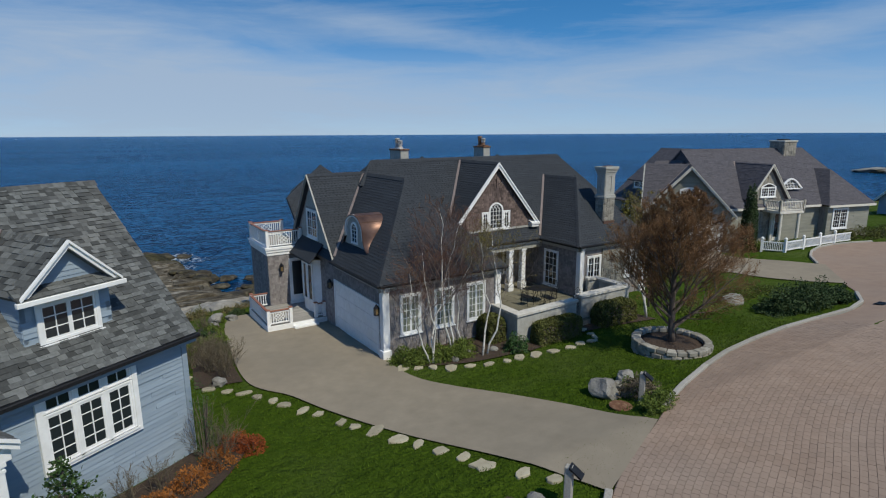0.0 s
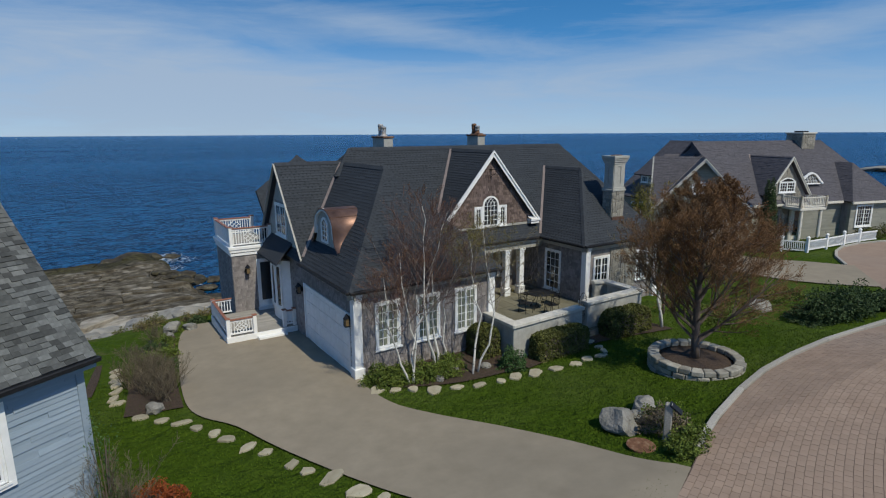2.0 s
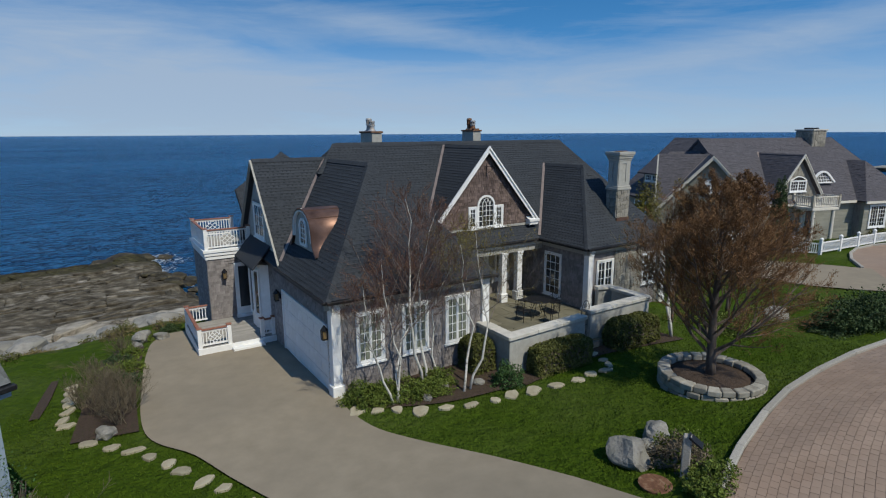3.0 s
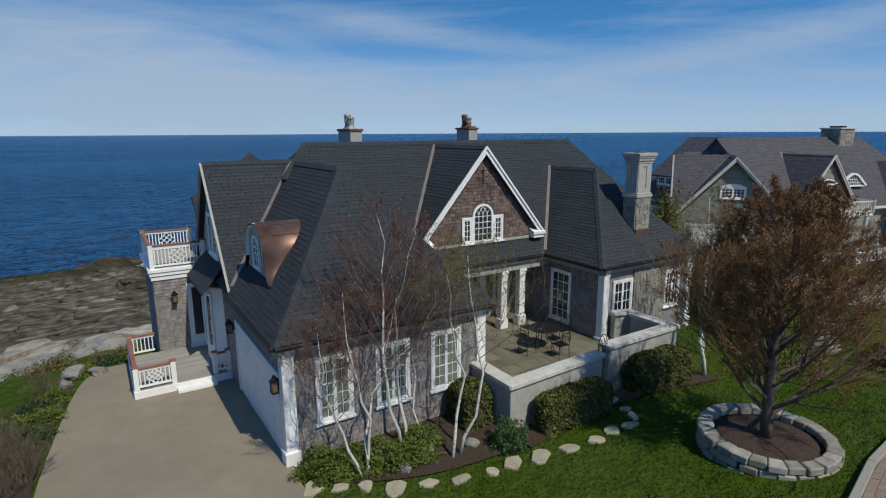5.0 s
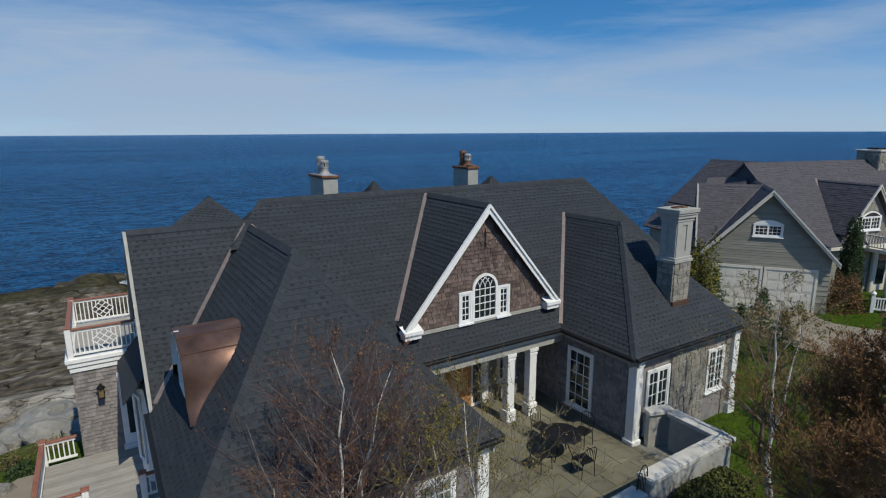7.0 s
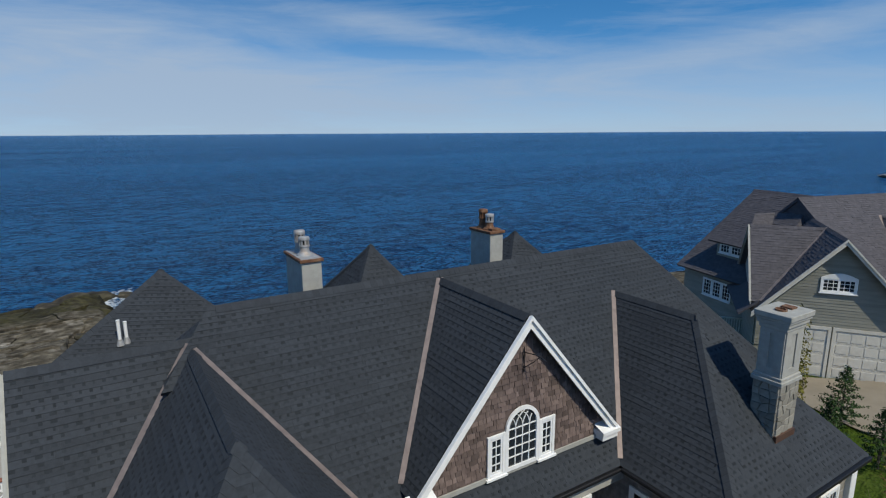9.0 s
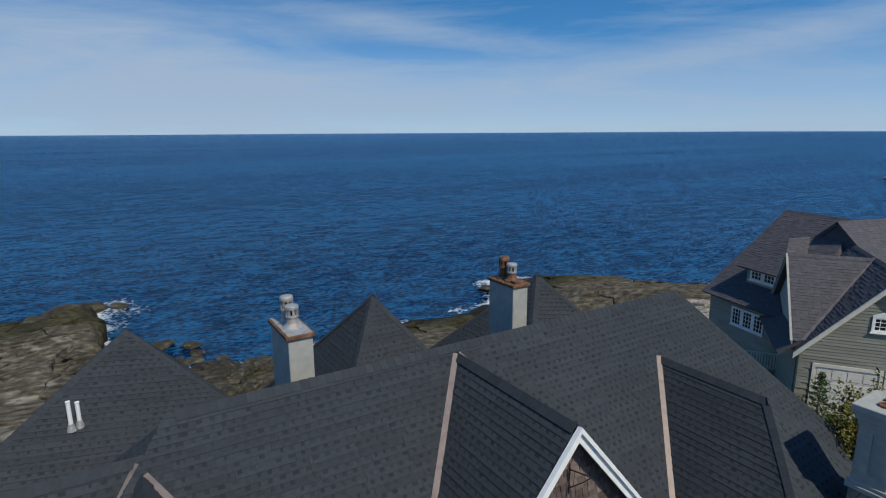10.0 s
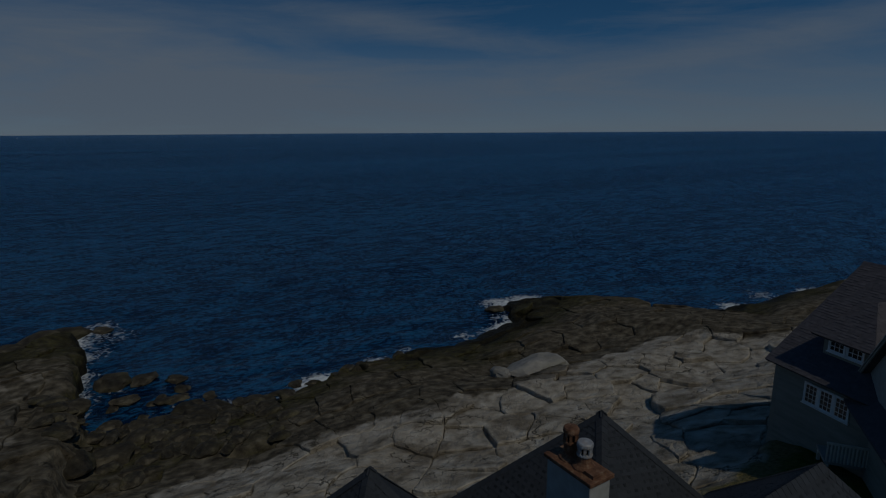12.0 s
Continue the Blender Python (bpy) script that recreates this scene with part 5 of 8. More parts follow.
def stone_chimney():
    e = thing("chimney", (14.72, 2.08, 0), "fieldstone and stucco chimney with recessed panels", "chimney")
    g = Geo()
    w, d = 0.40, 0.30
    g.box(-w, -d, 3.0, w, d, 5.42)
    st = part("stone_base", g, M_MORTAR, e)
    f = []
    for vs, fs in rubble(-w, 3.6, w, 5.36, -d, 0.165):
        f.append((vs, fs))
    lay("stone", f, M_FIELDSTONE, st, lambda c: True, 60)
    f = []
    for vs, fs in rubble(-d, 3.6, d, 5.36, -w, 0.165):
        f.append(([Vector((p.y, -p.x, p.z)) for p in vs], fs))
    lay("stone", f, M_FIELDSTONE, st, lambda c: True, 60)
    b = Geo()
    b.box(-w - 0.06, -d - 0.06, 5.36, w + 0.06, d + 0.06, 5.46).box(-w - 0.03, -d - 0.03, 5.46, w + 0.03, d + 0.03, 5.54)
    part("belt_course", b, M_STUCCO, e, bevel=0.012)
    s = Geo()
    q, r = w - 0.03, d - 0.03
    s.box(-q, -r, 5.54, q, r, 6.75)
    # raised borders leave the panels recessed
    sh = part("stucco_shaft", s, M_STUCCO, e)
    for y in (-r - 0.03, r):
        for x0, z0, x1, z1 in ((-q, 5.54, -q + 0.24, 6.75), (0.10, 5.54, q, 6.75), (-q + 0.24, 5.54, 0.10, 5.72), (-q + 0.24, 6.55, 0.10, 6.75)):
            part("panel_border", Geo().box(x0, y, z0, x1, y + 0.03, z1), M_STUCCO, sh)
    for x in (-q - 0.03, q):
        for y0, z0, y1, z1 in ((-r, 5.54, -0.05, 6.75), (0.05, 5.54, r, 6.75), (-0.05, 5.54, 0.05, 5.72), (-0.05, 6.55, 0.05, 6.75)):
            part("panel_border", Geo().box(x, y0, z0, x + 0.03, y1, z1), M_STUCCO, sh)
    c = Geo()
    c.box(-w - 0.02, -d - 0.02, 6.66, w + 0.02, d + 0.02, 6.76).box(-w - 0.06, -d - 0.06, 6.76, w + 0.06, d + 0.06, 6.86).box(-w - 0.12, -d - 0.12, 6.93, w + 0.12, d + 0.12, 7.06).box(-w - 0.09, -d - 0.09, 6.86, w + 0.09, d + 0.09, 6.93)
    part("cap", c, M_STUCCO, e, bevel=0.012)
    p = Geo()
    p.lathe(-0.16, 0, [(0.13, 7.06), (0.13, 7.10), (0.10, 7.10), (0.10, 7.065)], 10)
    p.box(0.06, -0.13, 7.06, 0.30, 0.13, 7.10)
    part("flue", p, M_RUST, e)
    k = Geo()
    k.box(-w - 0.015, -d - 0.07, 3.4, w + 0.015, d, 4.12)
    part("base_flashing", k, M_COPPER, e)


stone_chimney()


def flue_chimney(x0, y0, x1, y1, z0, z1, rusty):
    cx, cy = (x0 + x1) / 2, (y0 + y1) / 2
    e = thing("chimney", (cx, cy, 0), "stuccoed chimney with rusted flue caps" if rusty else "stuccoed chimney with galvanised flue caps", "chimney")
    hx, hy = (x1 - x0) / 2 - 0.05, (y1 - y0) / 2 - 0.05
    g = Geo()
    g.box(-hx, -hy, z0, hx, hy, z1 - 0.06)
    part("shaft", g, M_STUCCO, e, bevel=0.01)
    c = Geo()
    c.box(-hx - 0.05, -hy - 0.05, z1 - 0.08, hx + 0.05, hy + 0.05, z1)
    part("cap", c, M_RUST, e, "rust-stained metal cap", bevel=0.01)
    if not rusty:
        t = Geo()
        t.box(-hx, -hy, z1, hx, hy, z1 + 0.012)
        part("cap_plate", t, M_STEEL, e)
    for y, h in ((-0.14, 0.50), (0.20, 0.62)):
        f = Geo()
        m = M_RUST if rusty else M_STEEL
        f.lathe(0, y, [(0.21, z1), (0.20, z1 + 0.03), (0.15, z1 + 0.07), (0.125, z1 + 0.12), (0.115, z1 + h * 0.5)], 18)
        fl = part("flue", f, m, e)
        cm = M_STEEL if (not rusty or y < 0) else M_RUST
        part("flue_core", Geo().lathe(0, y, [(0.085, z1 + h * 0.45), (0.085, z1 + h * 0.84)], 12), M_DARK, fl, "dark louvre openings")
        part("flue_band", Geo().lathe(0, y, [(0.135, z1 + h * 0.46), (0.14, z1 + h * 0.50), (0.135, z1 + h * 0.56)], 18), cm, fl)
        for k in range(8):
            a = k * math.pi / 4
            part("louvre", Geo().beam((0.115 * math.cos(a), y + 0.115 * math.sin(a), z1 + h * 0.54), (0.115 * math.cos(a), y + 0.115 * math.sin(a), z1 + h * 0.84), 0.05, 0.03, up=(math.cos(a), math.sin(a), 0)), cm, fl)
        part("flue_cap", Geo().lathe(0, y, [(0.14, z1 + h * 0.80), (0.145, z1 + h * 0.85), (0.14, z1 + h * 0.93), (0.125, z1 + h * 0.97), (0.02, z1 + h)], 18), cm, fl)
    if rusty:
        b = Geo()
        b.box(-0.16, -0.50, z1, 0.16, -0.30, z1 + 0.07)
        part("flue_box", b, M_RUST, e)


flue_chimney(5.62, 8.93, 6.23, 10.33, 5.0, 8.02, False)
flue_chimney(11.65, 9.28, 12.24, 10.42, 5.0, 8.08, True)
# vent pipes on the tower roof
e = thing("vent_pipe", (1.68, 12.47, 4.89), "pair of white plastic roof vent pipes", "pipe")
for dx, h in ((0.0, 1.32), (0.16, 1.22)):
    g = Geo()
    g.tube([(dx, dx * 0.6, 0), (dx, dx * 0.6, h - 0.06), (dx, dx * 0.6, h)], [0.045, 0.045, 0.05], 10)
    part("pipe", g, M_WHITE, e)
    g = Geo()
    g.lathe(dx, dx * 0.6, [(0.10, 0.60), (0.055, 0.78)], 10)
    part("pipe_collar", g, M_STEEL, e)


# valleys in copper
def meet(p, q, r, a, b, c):
    """The line where two planes cross, each given by three points: a point and a direction."""
    p, q, r, a, b, c = [Vector(v) for v in (p, q, r, a, b, c)]
    n1, n2 = (q - p).cross(r - p), (b - a).cross(c - a)
    d = n1.cross(n2)
    m = Matrix((n1, n2, d))
    x = m.inverted() @ Vector((n1.dot(p), n2.dot(a), 0))
    return x, d.normalized()


def valley_between(P1, P2, z0, z1):
    x, d = meet(*P1, *P2)
    if abs(d.z) < 1e-5:
        return
    valley(house, x + d * ((z0 - x.z) / d.z), x + d * ((z1 - x.z) / d.z))


PL_MAIN = [(2.5, MF, ZE), (19.9, MF, ZE), (16.55, MY, MZ)]
PL_GL = [(G0, 8.0, ZE), (G0, GB, ZE), PG]
PL_GR = [(G1, GB, ZE), (G1, 8.0, ZE), (GX, 8.0, GZ)]
PL_BX = [(-0.17, 4.75, 3.25), (4.2, 4.75, 3.25), (4.2, YB, ZB)]
PL_DL = [(DX - DW, 8.0, DB), (DX - DW, DY, DB), (DX, DY, DZ)]
PL_DR = [(DX + DW, DY, DB), (DX + DW, 8.0, DB), (DX, 8.0, DZ)]
PL_RL = [(R0, 7.2, ZE), (R0, RF, ZE), RP]
valley_between(PL_BX, PL_GL, 3.30, 6.82)
valley_between(PL_GR, PL_MAIN, 3.2, 6.84)
valley_between(PL_DL, PL_MAIN, 4.1, 7.32)
valley_between(PL_DR, PL_MAIN, 4.1, 7.32)
valley_between(PL_RL, PL_MAIN, 3.2, 6.32)

# entrance block with a roof balcony
eb = thing("entrance_block", (0, 0, 0), "cedar-shingled entrance block with a railed roof balcony", "house wing")
g = Geo()
g.box(-1.88, 9.68, -0.6, 0.15, 13.1, 3.02)
w_eb = part("wall", g, M_CEDAR, eb)
wall_skin(w_eb, (-1.88, 9.676, -0.1), (1, 0, 0), 1.95, 3.1, holes=[(1.02, 0, 2.0, 2.55)], near=lambda c: True, cap=130)
wall_skin(w_eb, (-1.884, 13.1, -0.5), (0, -1, 0), 3.42, 3.5)
for k, (a, h) in enumerate(((0.06, 2.80), (0.10, 2.96), (0.14, 3.10))):
    g = Geo()
    g.box(-1.88 - a, 9.68 - a, h - 0.13, 0.05, 13.1 + a, h)
    part("cornice", g, M_WHITE, eb, bevel=0.012)
g = Geo()
g.box(-0.82, 9.60, 0.06, 0.08, 9.67, 2.42)
ed = part("glazed_door", g, M_WHITE, eb, "white-framed glazed door", bevel=0.012)
g = Geo()
g.box(-0.66, 9.585, 0.42, -0.06, 9.60, 2.26)
part("pane", g, M_GLASS, ed)
g = Geo()
g.box(-0.86, 9.44, -0.02, 0.10, 9.62, 0.10)
part("door_step", g, M_WHITE, ed)
part("balcony_floor", Geo().box(-1.80, 9.80, 3.102, 0.0, 13.0, 3.125), M_DECK, eb, "grey balcony floor")
lantern((-1.25, 9.66, 1.95), (0, -1, 0))


def railing(a, b, z, h, panel=True, posts=(True, True), label="white wooden railing with a lattice panel and red-brown cap", cap_mat=None):
    """A white railing between two posts: rails, balusters and a diamond lattice in the middle."""
    a, b = Vector((*a, z)), Vector((*b, z))
    e = thing("railing", a, label, "railing", "white railings")
    d = b - a
    L = d.length
    d.normalize()
    up = Vector((0, 0, 1))
    part("rail", Geo().beam(d * 0.06 + up * (h - 0.10), d * (L - 0.06) + up * (h - 0.10), 0.05, 0.07), M_WHITE, e)
    part("rail", Geo().beam(d * 0.06 + up * 0.10, d * (L - 0.06) + up * 0.10, 0.05, 0.06), M_WHITE, e)
    c = Geo()
    c.beam(d * 0.02 + up * (h - 0.035), d * (L - 0.02) + up * (h - 0.035), 0.13, 0.045)
    part("cap_rail", c, M_REDWOOD, e, bevel=0.008)
    n = max(3, int(L / 0.115))
    lo, hi = 0.13, h - 0.135
    half = (hi - lo) / 2
    mid = L / 2
    pw = half * 1.05 if panel else 0
    bal = Geo()
    for i in range(1, n):
        x = L * i / n
        if panel and abs(x - mid) < pw:
            k = 1 - abs(x - mid) / pw
            z1, z2 = lo, lo + half * (1 - k)
            if z2 - z1 > 0.04:
                part("baluster", Geo().beam(d * x + up * z1, d * x + up * z2, 0.032), M_WHITE, e)
                part("baluster", Geo().beam(d * x + up * (hi - (z2 - z1)), d * x + up * hi, 0.032), M_WHITE, e)
        else:
            part("baluster", Geo().beam(d * x + up * lo, d * x + up * hi, 0.032), M_WHITE, e)
    if panel:
        g = Geo()
        c0 = d * mid + up * (lo + half)
        s, t = d * pw, up * half
        for k in range(4):
            f = k / 3 * 2 - 1
            p = (s + t) * 0.5
            q = (s - t) * 0.5
            g.beam(c0 + p * f - q, c0 + p * f + q, 0.026).beam(c0 + q * f - p, c0 + q * f + p, 0.022)
        part("lattice", g, M_WHITE, e)
    for on, x in zip(posts, (0, L)):
        if on:
            g = Geo()
            q = d * x
            g.box(q.x - 0.075, q.y - 0.075, -0.05, q.x + 0.075, q.y + 0.075, h + 0.02)
            p = part("post", g, M_WHITE, e, bevel=0.008)
            k = Geo()
            k.box(q.x - 0.10, q.y - 0.10, h + 0.02, q.x + 0.10, q.y + 0.10, h + 0.06)
            part("post_cap", k, M_REDWOOD, p, bevel=0.01)


BZ = 3.10
railing((-1.86, 9.70), (-0.10, 9.70), BZ, 0.88)
railing((-1.86, 13.05), (-1.86, 9.70), BZ, 0.88, posts=(True, False))
railing((-0.10, 13.05), (-1.86, 13.05), BZ, 0.88, posts=(True, False))
railing((-0.10, 9.70), (0.05, 9.70), BZ, 0.88, panel=False, posts=(False, False), label="short white balcony railing beside the gable")

# deck in front of the entrance
dk = thing("deck", (0, 0, 0), "grey board deck with white fascia and a step", "deck")
n = 0
yy = 6.42
while yy < 9.64:
    g = Geo()
    g.box(-2.92, yy, -0.06, -0.02, yy + 0.135, -0.02)
    part("board", g, M_DECK, dk)
    yy += 0.142
g = Geo()
g.box(-2.96, 6.36, -0.32, -0.02, 6.41, -0.015).box(-2.96, 6.41, -0.40, -2.925, 9.9, -0.015)
part("fascia", g, M_WHITE, dk, bevel=0.006)
g = Geo()
g.box(-1.75, 6.05, -0.29, -0.55, 6.36, -0.15)
part("step", g, M_WHITE, dk, bevel=0.01)
railing((-2.86, 6.50), (-1.79, 6.50), -0.02, 0.74)
railing((-2.86, 9.75), (-2.86, 6.50), -0.02, 0.74, posts=(True, False))
railing((-0.52, 6.56), (-0.08, 6.56), -0.02, 0.72, panel=False, label="short white railing with red-brown cap by the garage wall")
railing((-2.86, 9.75), (-2.0, 9.75), -0.02, 0.74, panel=False, posts=(False, False), label="short white railing beside the entrance block")


# ---- drive, road, kerb ----
def resample(pts, step):
    """A smooth line through the points, at even steps."""
    P = [Vector((*p, 0)) for p in pts]
    out = []
    for i in range(len(P) - 1):
        a, b, c, d = P[max(i - 1, 0)], P[i], P[i + 1], P[min(i + 2, len(P) - 1)]
        n = max(2, int((c - b).length / 0.1))
        for k in range(n):
            t = k / n
            out.append(0.5 * ((2 * b) + (c - a) * t + (2 * a - 5 * b + 4 * c - d) * t * t + (3 * b - a - 3 * c + d) * t ** 3))
    out.append(P[-1])
    res, acc = [out[0]], 0.0
    for p, q in zip(out, out[1:]):
        acc += (q - p).length
        if acc >= step:
            res.append(q)
            acc = 0.0
    return res


def strip(name, left, right, lift, mat, across=8, along=40):
    """A sheet between two lines, following the ground."""
    A, B = resample(left, 0.1), resample(right, 0.1)
    g = Geo()
    vs, fs = [], []
    for i in range(along + 1):
        a, b = A[min(len(A) - 1, int(i / along * (len(A) - 1)))], B[min(len(B) - 1, int(i / along * (len(B) - 1)))]
        for j in range(across + 1):
            p = a.lerp(b, j / across)
            vs.append((p.x, p.y, base_z(p.x, p.y) + lift))
    w = across + 1
    fs = [(i * w + j, i * w + j + 1, (i + 1) * w + j + 1, (i + 1) * w + j) for i in range(along) for j in range(across)]
    g.add(vs, fs)
    return new(name, g.mesh(name, mat, smooth=True))


DRIVE_L = [(-3.6, 10.2), (-4.41, 8.9), (-4.95, 5.0), (-5.17, 0.75), (-4.21, -1.17), (-3.62, -2.82), (-2.85, -4.88), (-2.29, -6.35), (-1.74, -7.67), (-1.31, -8.81), (-0.92, -10.05), (-0.25, -11.8)]
DRIVE_R = [(0.2, 10.2), (0.2, 8.9), (0.2, 5.0), (0.15, 0.8), (-0.03, -0.85), (0.15, -2.45), (0.76, -3.79), (1.78, -5.68), (2.51, -7.55), (2.92, -9.3), (3.36, -10.25)]
tagged(strip("driveway", DRIVE_L, DRIVE_R, 0.035, M_DRIVE, 14, 90), "sandy grey concrete driveway", "driveway", kind="structure")
KERB = [(-14, -27), (-7, -18.6), (-3.4, -14.4), (-0.25, -11.8), (3.39, -10.24), (5.44, -9.43), (7.73, -8.70), (10.48, -8.07), (12.82, -7.85), (15.52, -7.83), (17.44, -8.02), (19.6, -8.3), (22, -8.0), (24.3, -6.9),
        (26.8, -5.2), (32, -1.6), (35, 0.25), (38.65, 1.25), (42, 0.75), (45.3, -0.7), (60, -9)]
FAR = [(x + 22 + (x - 15) * 0.2, -58 - abs(x - 15) * 0.2) for x, y in KERB]
tagged(strip("road", KERB, FAR, 0.012, M_PAVER, 60, 200), "red-brown brick-paved road", "road", kind="structure")
road = bpy.data.objects["road"]

K = resample(KERB, 0.21)


def offset_line(d):
    out = []
    for i in range(len(K)):
        t = (K[min(i + 1, len(K) - 1)] - K[max(i - 1, 0)]).normalized()
        out.append(K[i] + Vector((t.y, -t.x, 0)) * d)
    return out


def pavers():
    pieces = []
    r = random.Random(3)
    rows = [offset_line(0.02 + 0.165 * k) for k in range(88)]
    for k in range(87):
        a, b = rows[k], rows[k + 1]
        for i in range(len(a) - 1):
            m = (a[i] + b[i + 1]) / 2
            if not (-3.5 < m.x < 17.5 and -21.5 < m.y):
                continue
            if (a[i + 1] - a[i]).length < 0.08:
                continue
            s = 0.5 * (k % 2)
            q = [a[i].lerp(a[i + 1], s), b[i].lerp(b[i + 1], s)]
            j = min(i + 1, len(a) - 2)
            q2 = [a[j].lerp(a[j + 1], s), b[j].lerp(b[j + 1], s)]
            quad = [q[0], q2[0], q2[1], q[1]]
            c = sum(quad, Vector((0, 0, 0))) / 4
            dz = r.uniform(-0.003, 0.003)
            top, low = [], []
            for n_, p in enumerate(quad):
                e = c + (p - c) * 0.945
                u = c + (p - c) * 0.985
                top.append(Vector((e.x, e.y, base_z(e.x, e.y) + 0.032 + dz)))
                low.append(Vector((u.x, u.y, base_z(u.x, u.y) + 0.012)))
            pieces.append((top + low, [(3, 2, 1, 0), (0, 1, 5, 4), (1, 2, 6, 5), (2, 3, 7, 6), (3, 0, 4, 7)]))
    return pieces


bed = strip("paver_bed", [(p.x, p.y) for p in offset_line(0.0)[20:150:4]], [(p.x, p.y) for p in offset_line(14.4)[20:150:4]], 0.020, M_JOINT, 40, 80)
tagged(bed, "dark sand joints between the pavers", "road", kind="structure")
PAVERS = pavers()


def kerb_stones():
    e = thing("kerb", (0, 0, 0), "light granite kerb edging the lawn", "kerb")
    tagged(e, kind="structure")
    r = random.Random(9)
    line = resample(KERB, 0.05)
    spans = ((3.42, 24.0), (32.3, 45.0), (-6.9, -0.35))
    i = 0
    while i < len(line) - 26:
        L = r.randint(20, 26)
        p, q = line[i], line[min(i + L, len(line) - 1)]
        i += L
        m = (p + q) / 2
        if not any(a < m.x < b for a, b in spans):
            continue
        t = (q - p).normalized()
        n = Vector((-t.y, t.x, 0)) * 0.17
        g = Geo()
        z0, z1 = base_z(p.x, p.y), base_z(q.x, q.y)
        h = 0.12
        a, b = p + t * 0.006, q - t * 0.006
        g.add([(a.x, a.y, z0 - 0.1), (b.x, b.y, z1 - 0.1), (b.x + n.x, b.y + n.y, z1 - 0.1), (a.x + n.x, a.y + n.y, z0 - 0.1),
               (a.x, a.y, z0 + h), (b.x, b.y, z1 + h), (b.x + n.x, b.y + n.y, z1 + h), (a.x + n.x, a.y + n.y, z0 + h)],
              [(0, 3, 2, 1), (4, 5, 6, 7), (0, 1, 5, 4), (1, 2, 6, 5), (2, 3, 7, 6), (3, 0, 4, 7)])
        part("kerb_stone", g, M_GRANITE, e, bevel=0.015)


kerb_stones()
tagged(strip("neighbour_driveway", [(26.9, -5.3), (25.2, -0.8), (25.3, 4), (27.3, 9.2)], [(32.2, -1.9), (30.2, 2.65), (30.4, 4.2), (31.4, 5.0)], 0.035, M_DRIVE, 10, 30), "pale concrete driveway of the neighbouring house", "driveway", kind="structure")
g = Geo()
for k in range(9):
    g.box(21.7 + 0.07 * k, -8.9, base_z(0, -8.8) + 0.02, 21.74 + 0.07 * k, -8.55, base_z(0, -8.8) + 0.04)
g.box(21.66, -8.94, base_z(0, -8.8) + 0.0, 22.34, -8.51, base_z(0, -8.8) + 0.026)
single("storm_drain", g, M_DARK, "dark iron storm drain grate in the road", "drain")


# ---- stones, boulders, posts ----
def flat_stone(r, sx, sy, seed, h=0.045):
    q = random.Random(seed)
    n = 9
    ring = []
    for k in range(n):
        a = 2 * math.pi * k / n
        f = 1 + q.uniform(-0.28, 0.24)
        ring.append((sx * f * math.cos(a), sy * f * math.sin(a)))
    g = Geo()
    vs = [(x * 1.04, y * 1.04, -0.04) for x, y in ring] + [(x * 1.02, y * 1.02, h * 0.6) for x, y in ring] + [(x * 0.93, y * 0.93, h) for x, y in ring]
    fs = [tuple(2 * n + k for k in range(n))]
    for l in (0, 1):
        fs += [(l * n + k, l * n + (k + 1) % n, (l + 1) * n + (k + 1) % n, (l + 1) * n + k) for k in range(n)]
    return g.add(vs, fs)


STONE_L = [(-6.5, 1.04), (-5.97, 0.43), (-5.51, -0.05), (-5.18, -0.61), (-4.83, -1.19), (-4.58, -1.74), (-4.23, -2.52), (-3.87, -3.07), (-3.52, -4.09), (-3.29, -4.63), (-2.9, -5.28), (-2.67, -6.28), (-2.42, -6.92), (-2.16, -7.7), (-1.89, -8.41), (-1.82, -9.12), (-1.36, -10.1), (-0.93, -10.71), (-6.95, 5.8), (-7.0, 5.24), (-7.0, 4.68), (-7.0, 4.24), (-7.02, 3.64), (-7.12, 3.0), (-7.02, 2.57)]
STONE_R = [(0.14, -1.27), (0.65, -1.57), (1.16, -1.87), (1.68, -2.31), (2.39, -2.57), (3.06, -2.85), (3.86, -3.03), (4.5, -2.99), (5.22, -3.16), (6.06, -3.32), (6.91, -3.4), (7.6, -3.32), (8.23, -3.38), (8.7, -3.08), (8.91, -2.66), (9.07, -2.08)]
for k, (x, y) in enumerate(STONE_L + STONE_R):
    q = random.Random(k + 40)
    big = 1.35 if k in (11, 10, 15, 25, 28, 32, 33) else 0.92
    sx, sy = q.uniform(0.20, 0.30) * big, q.uniform(0.13, 0.19) * big
    single("stepping_stone", flat_stone(q, sx, sy, k), M_FLAG, "flat pale stepping stone set in the lawn", "stepping stone", "stepping stones", loc=(x, y, base_z(x, y)), rz=q.uniform(-30, 60))


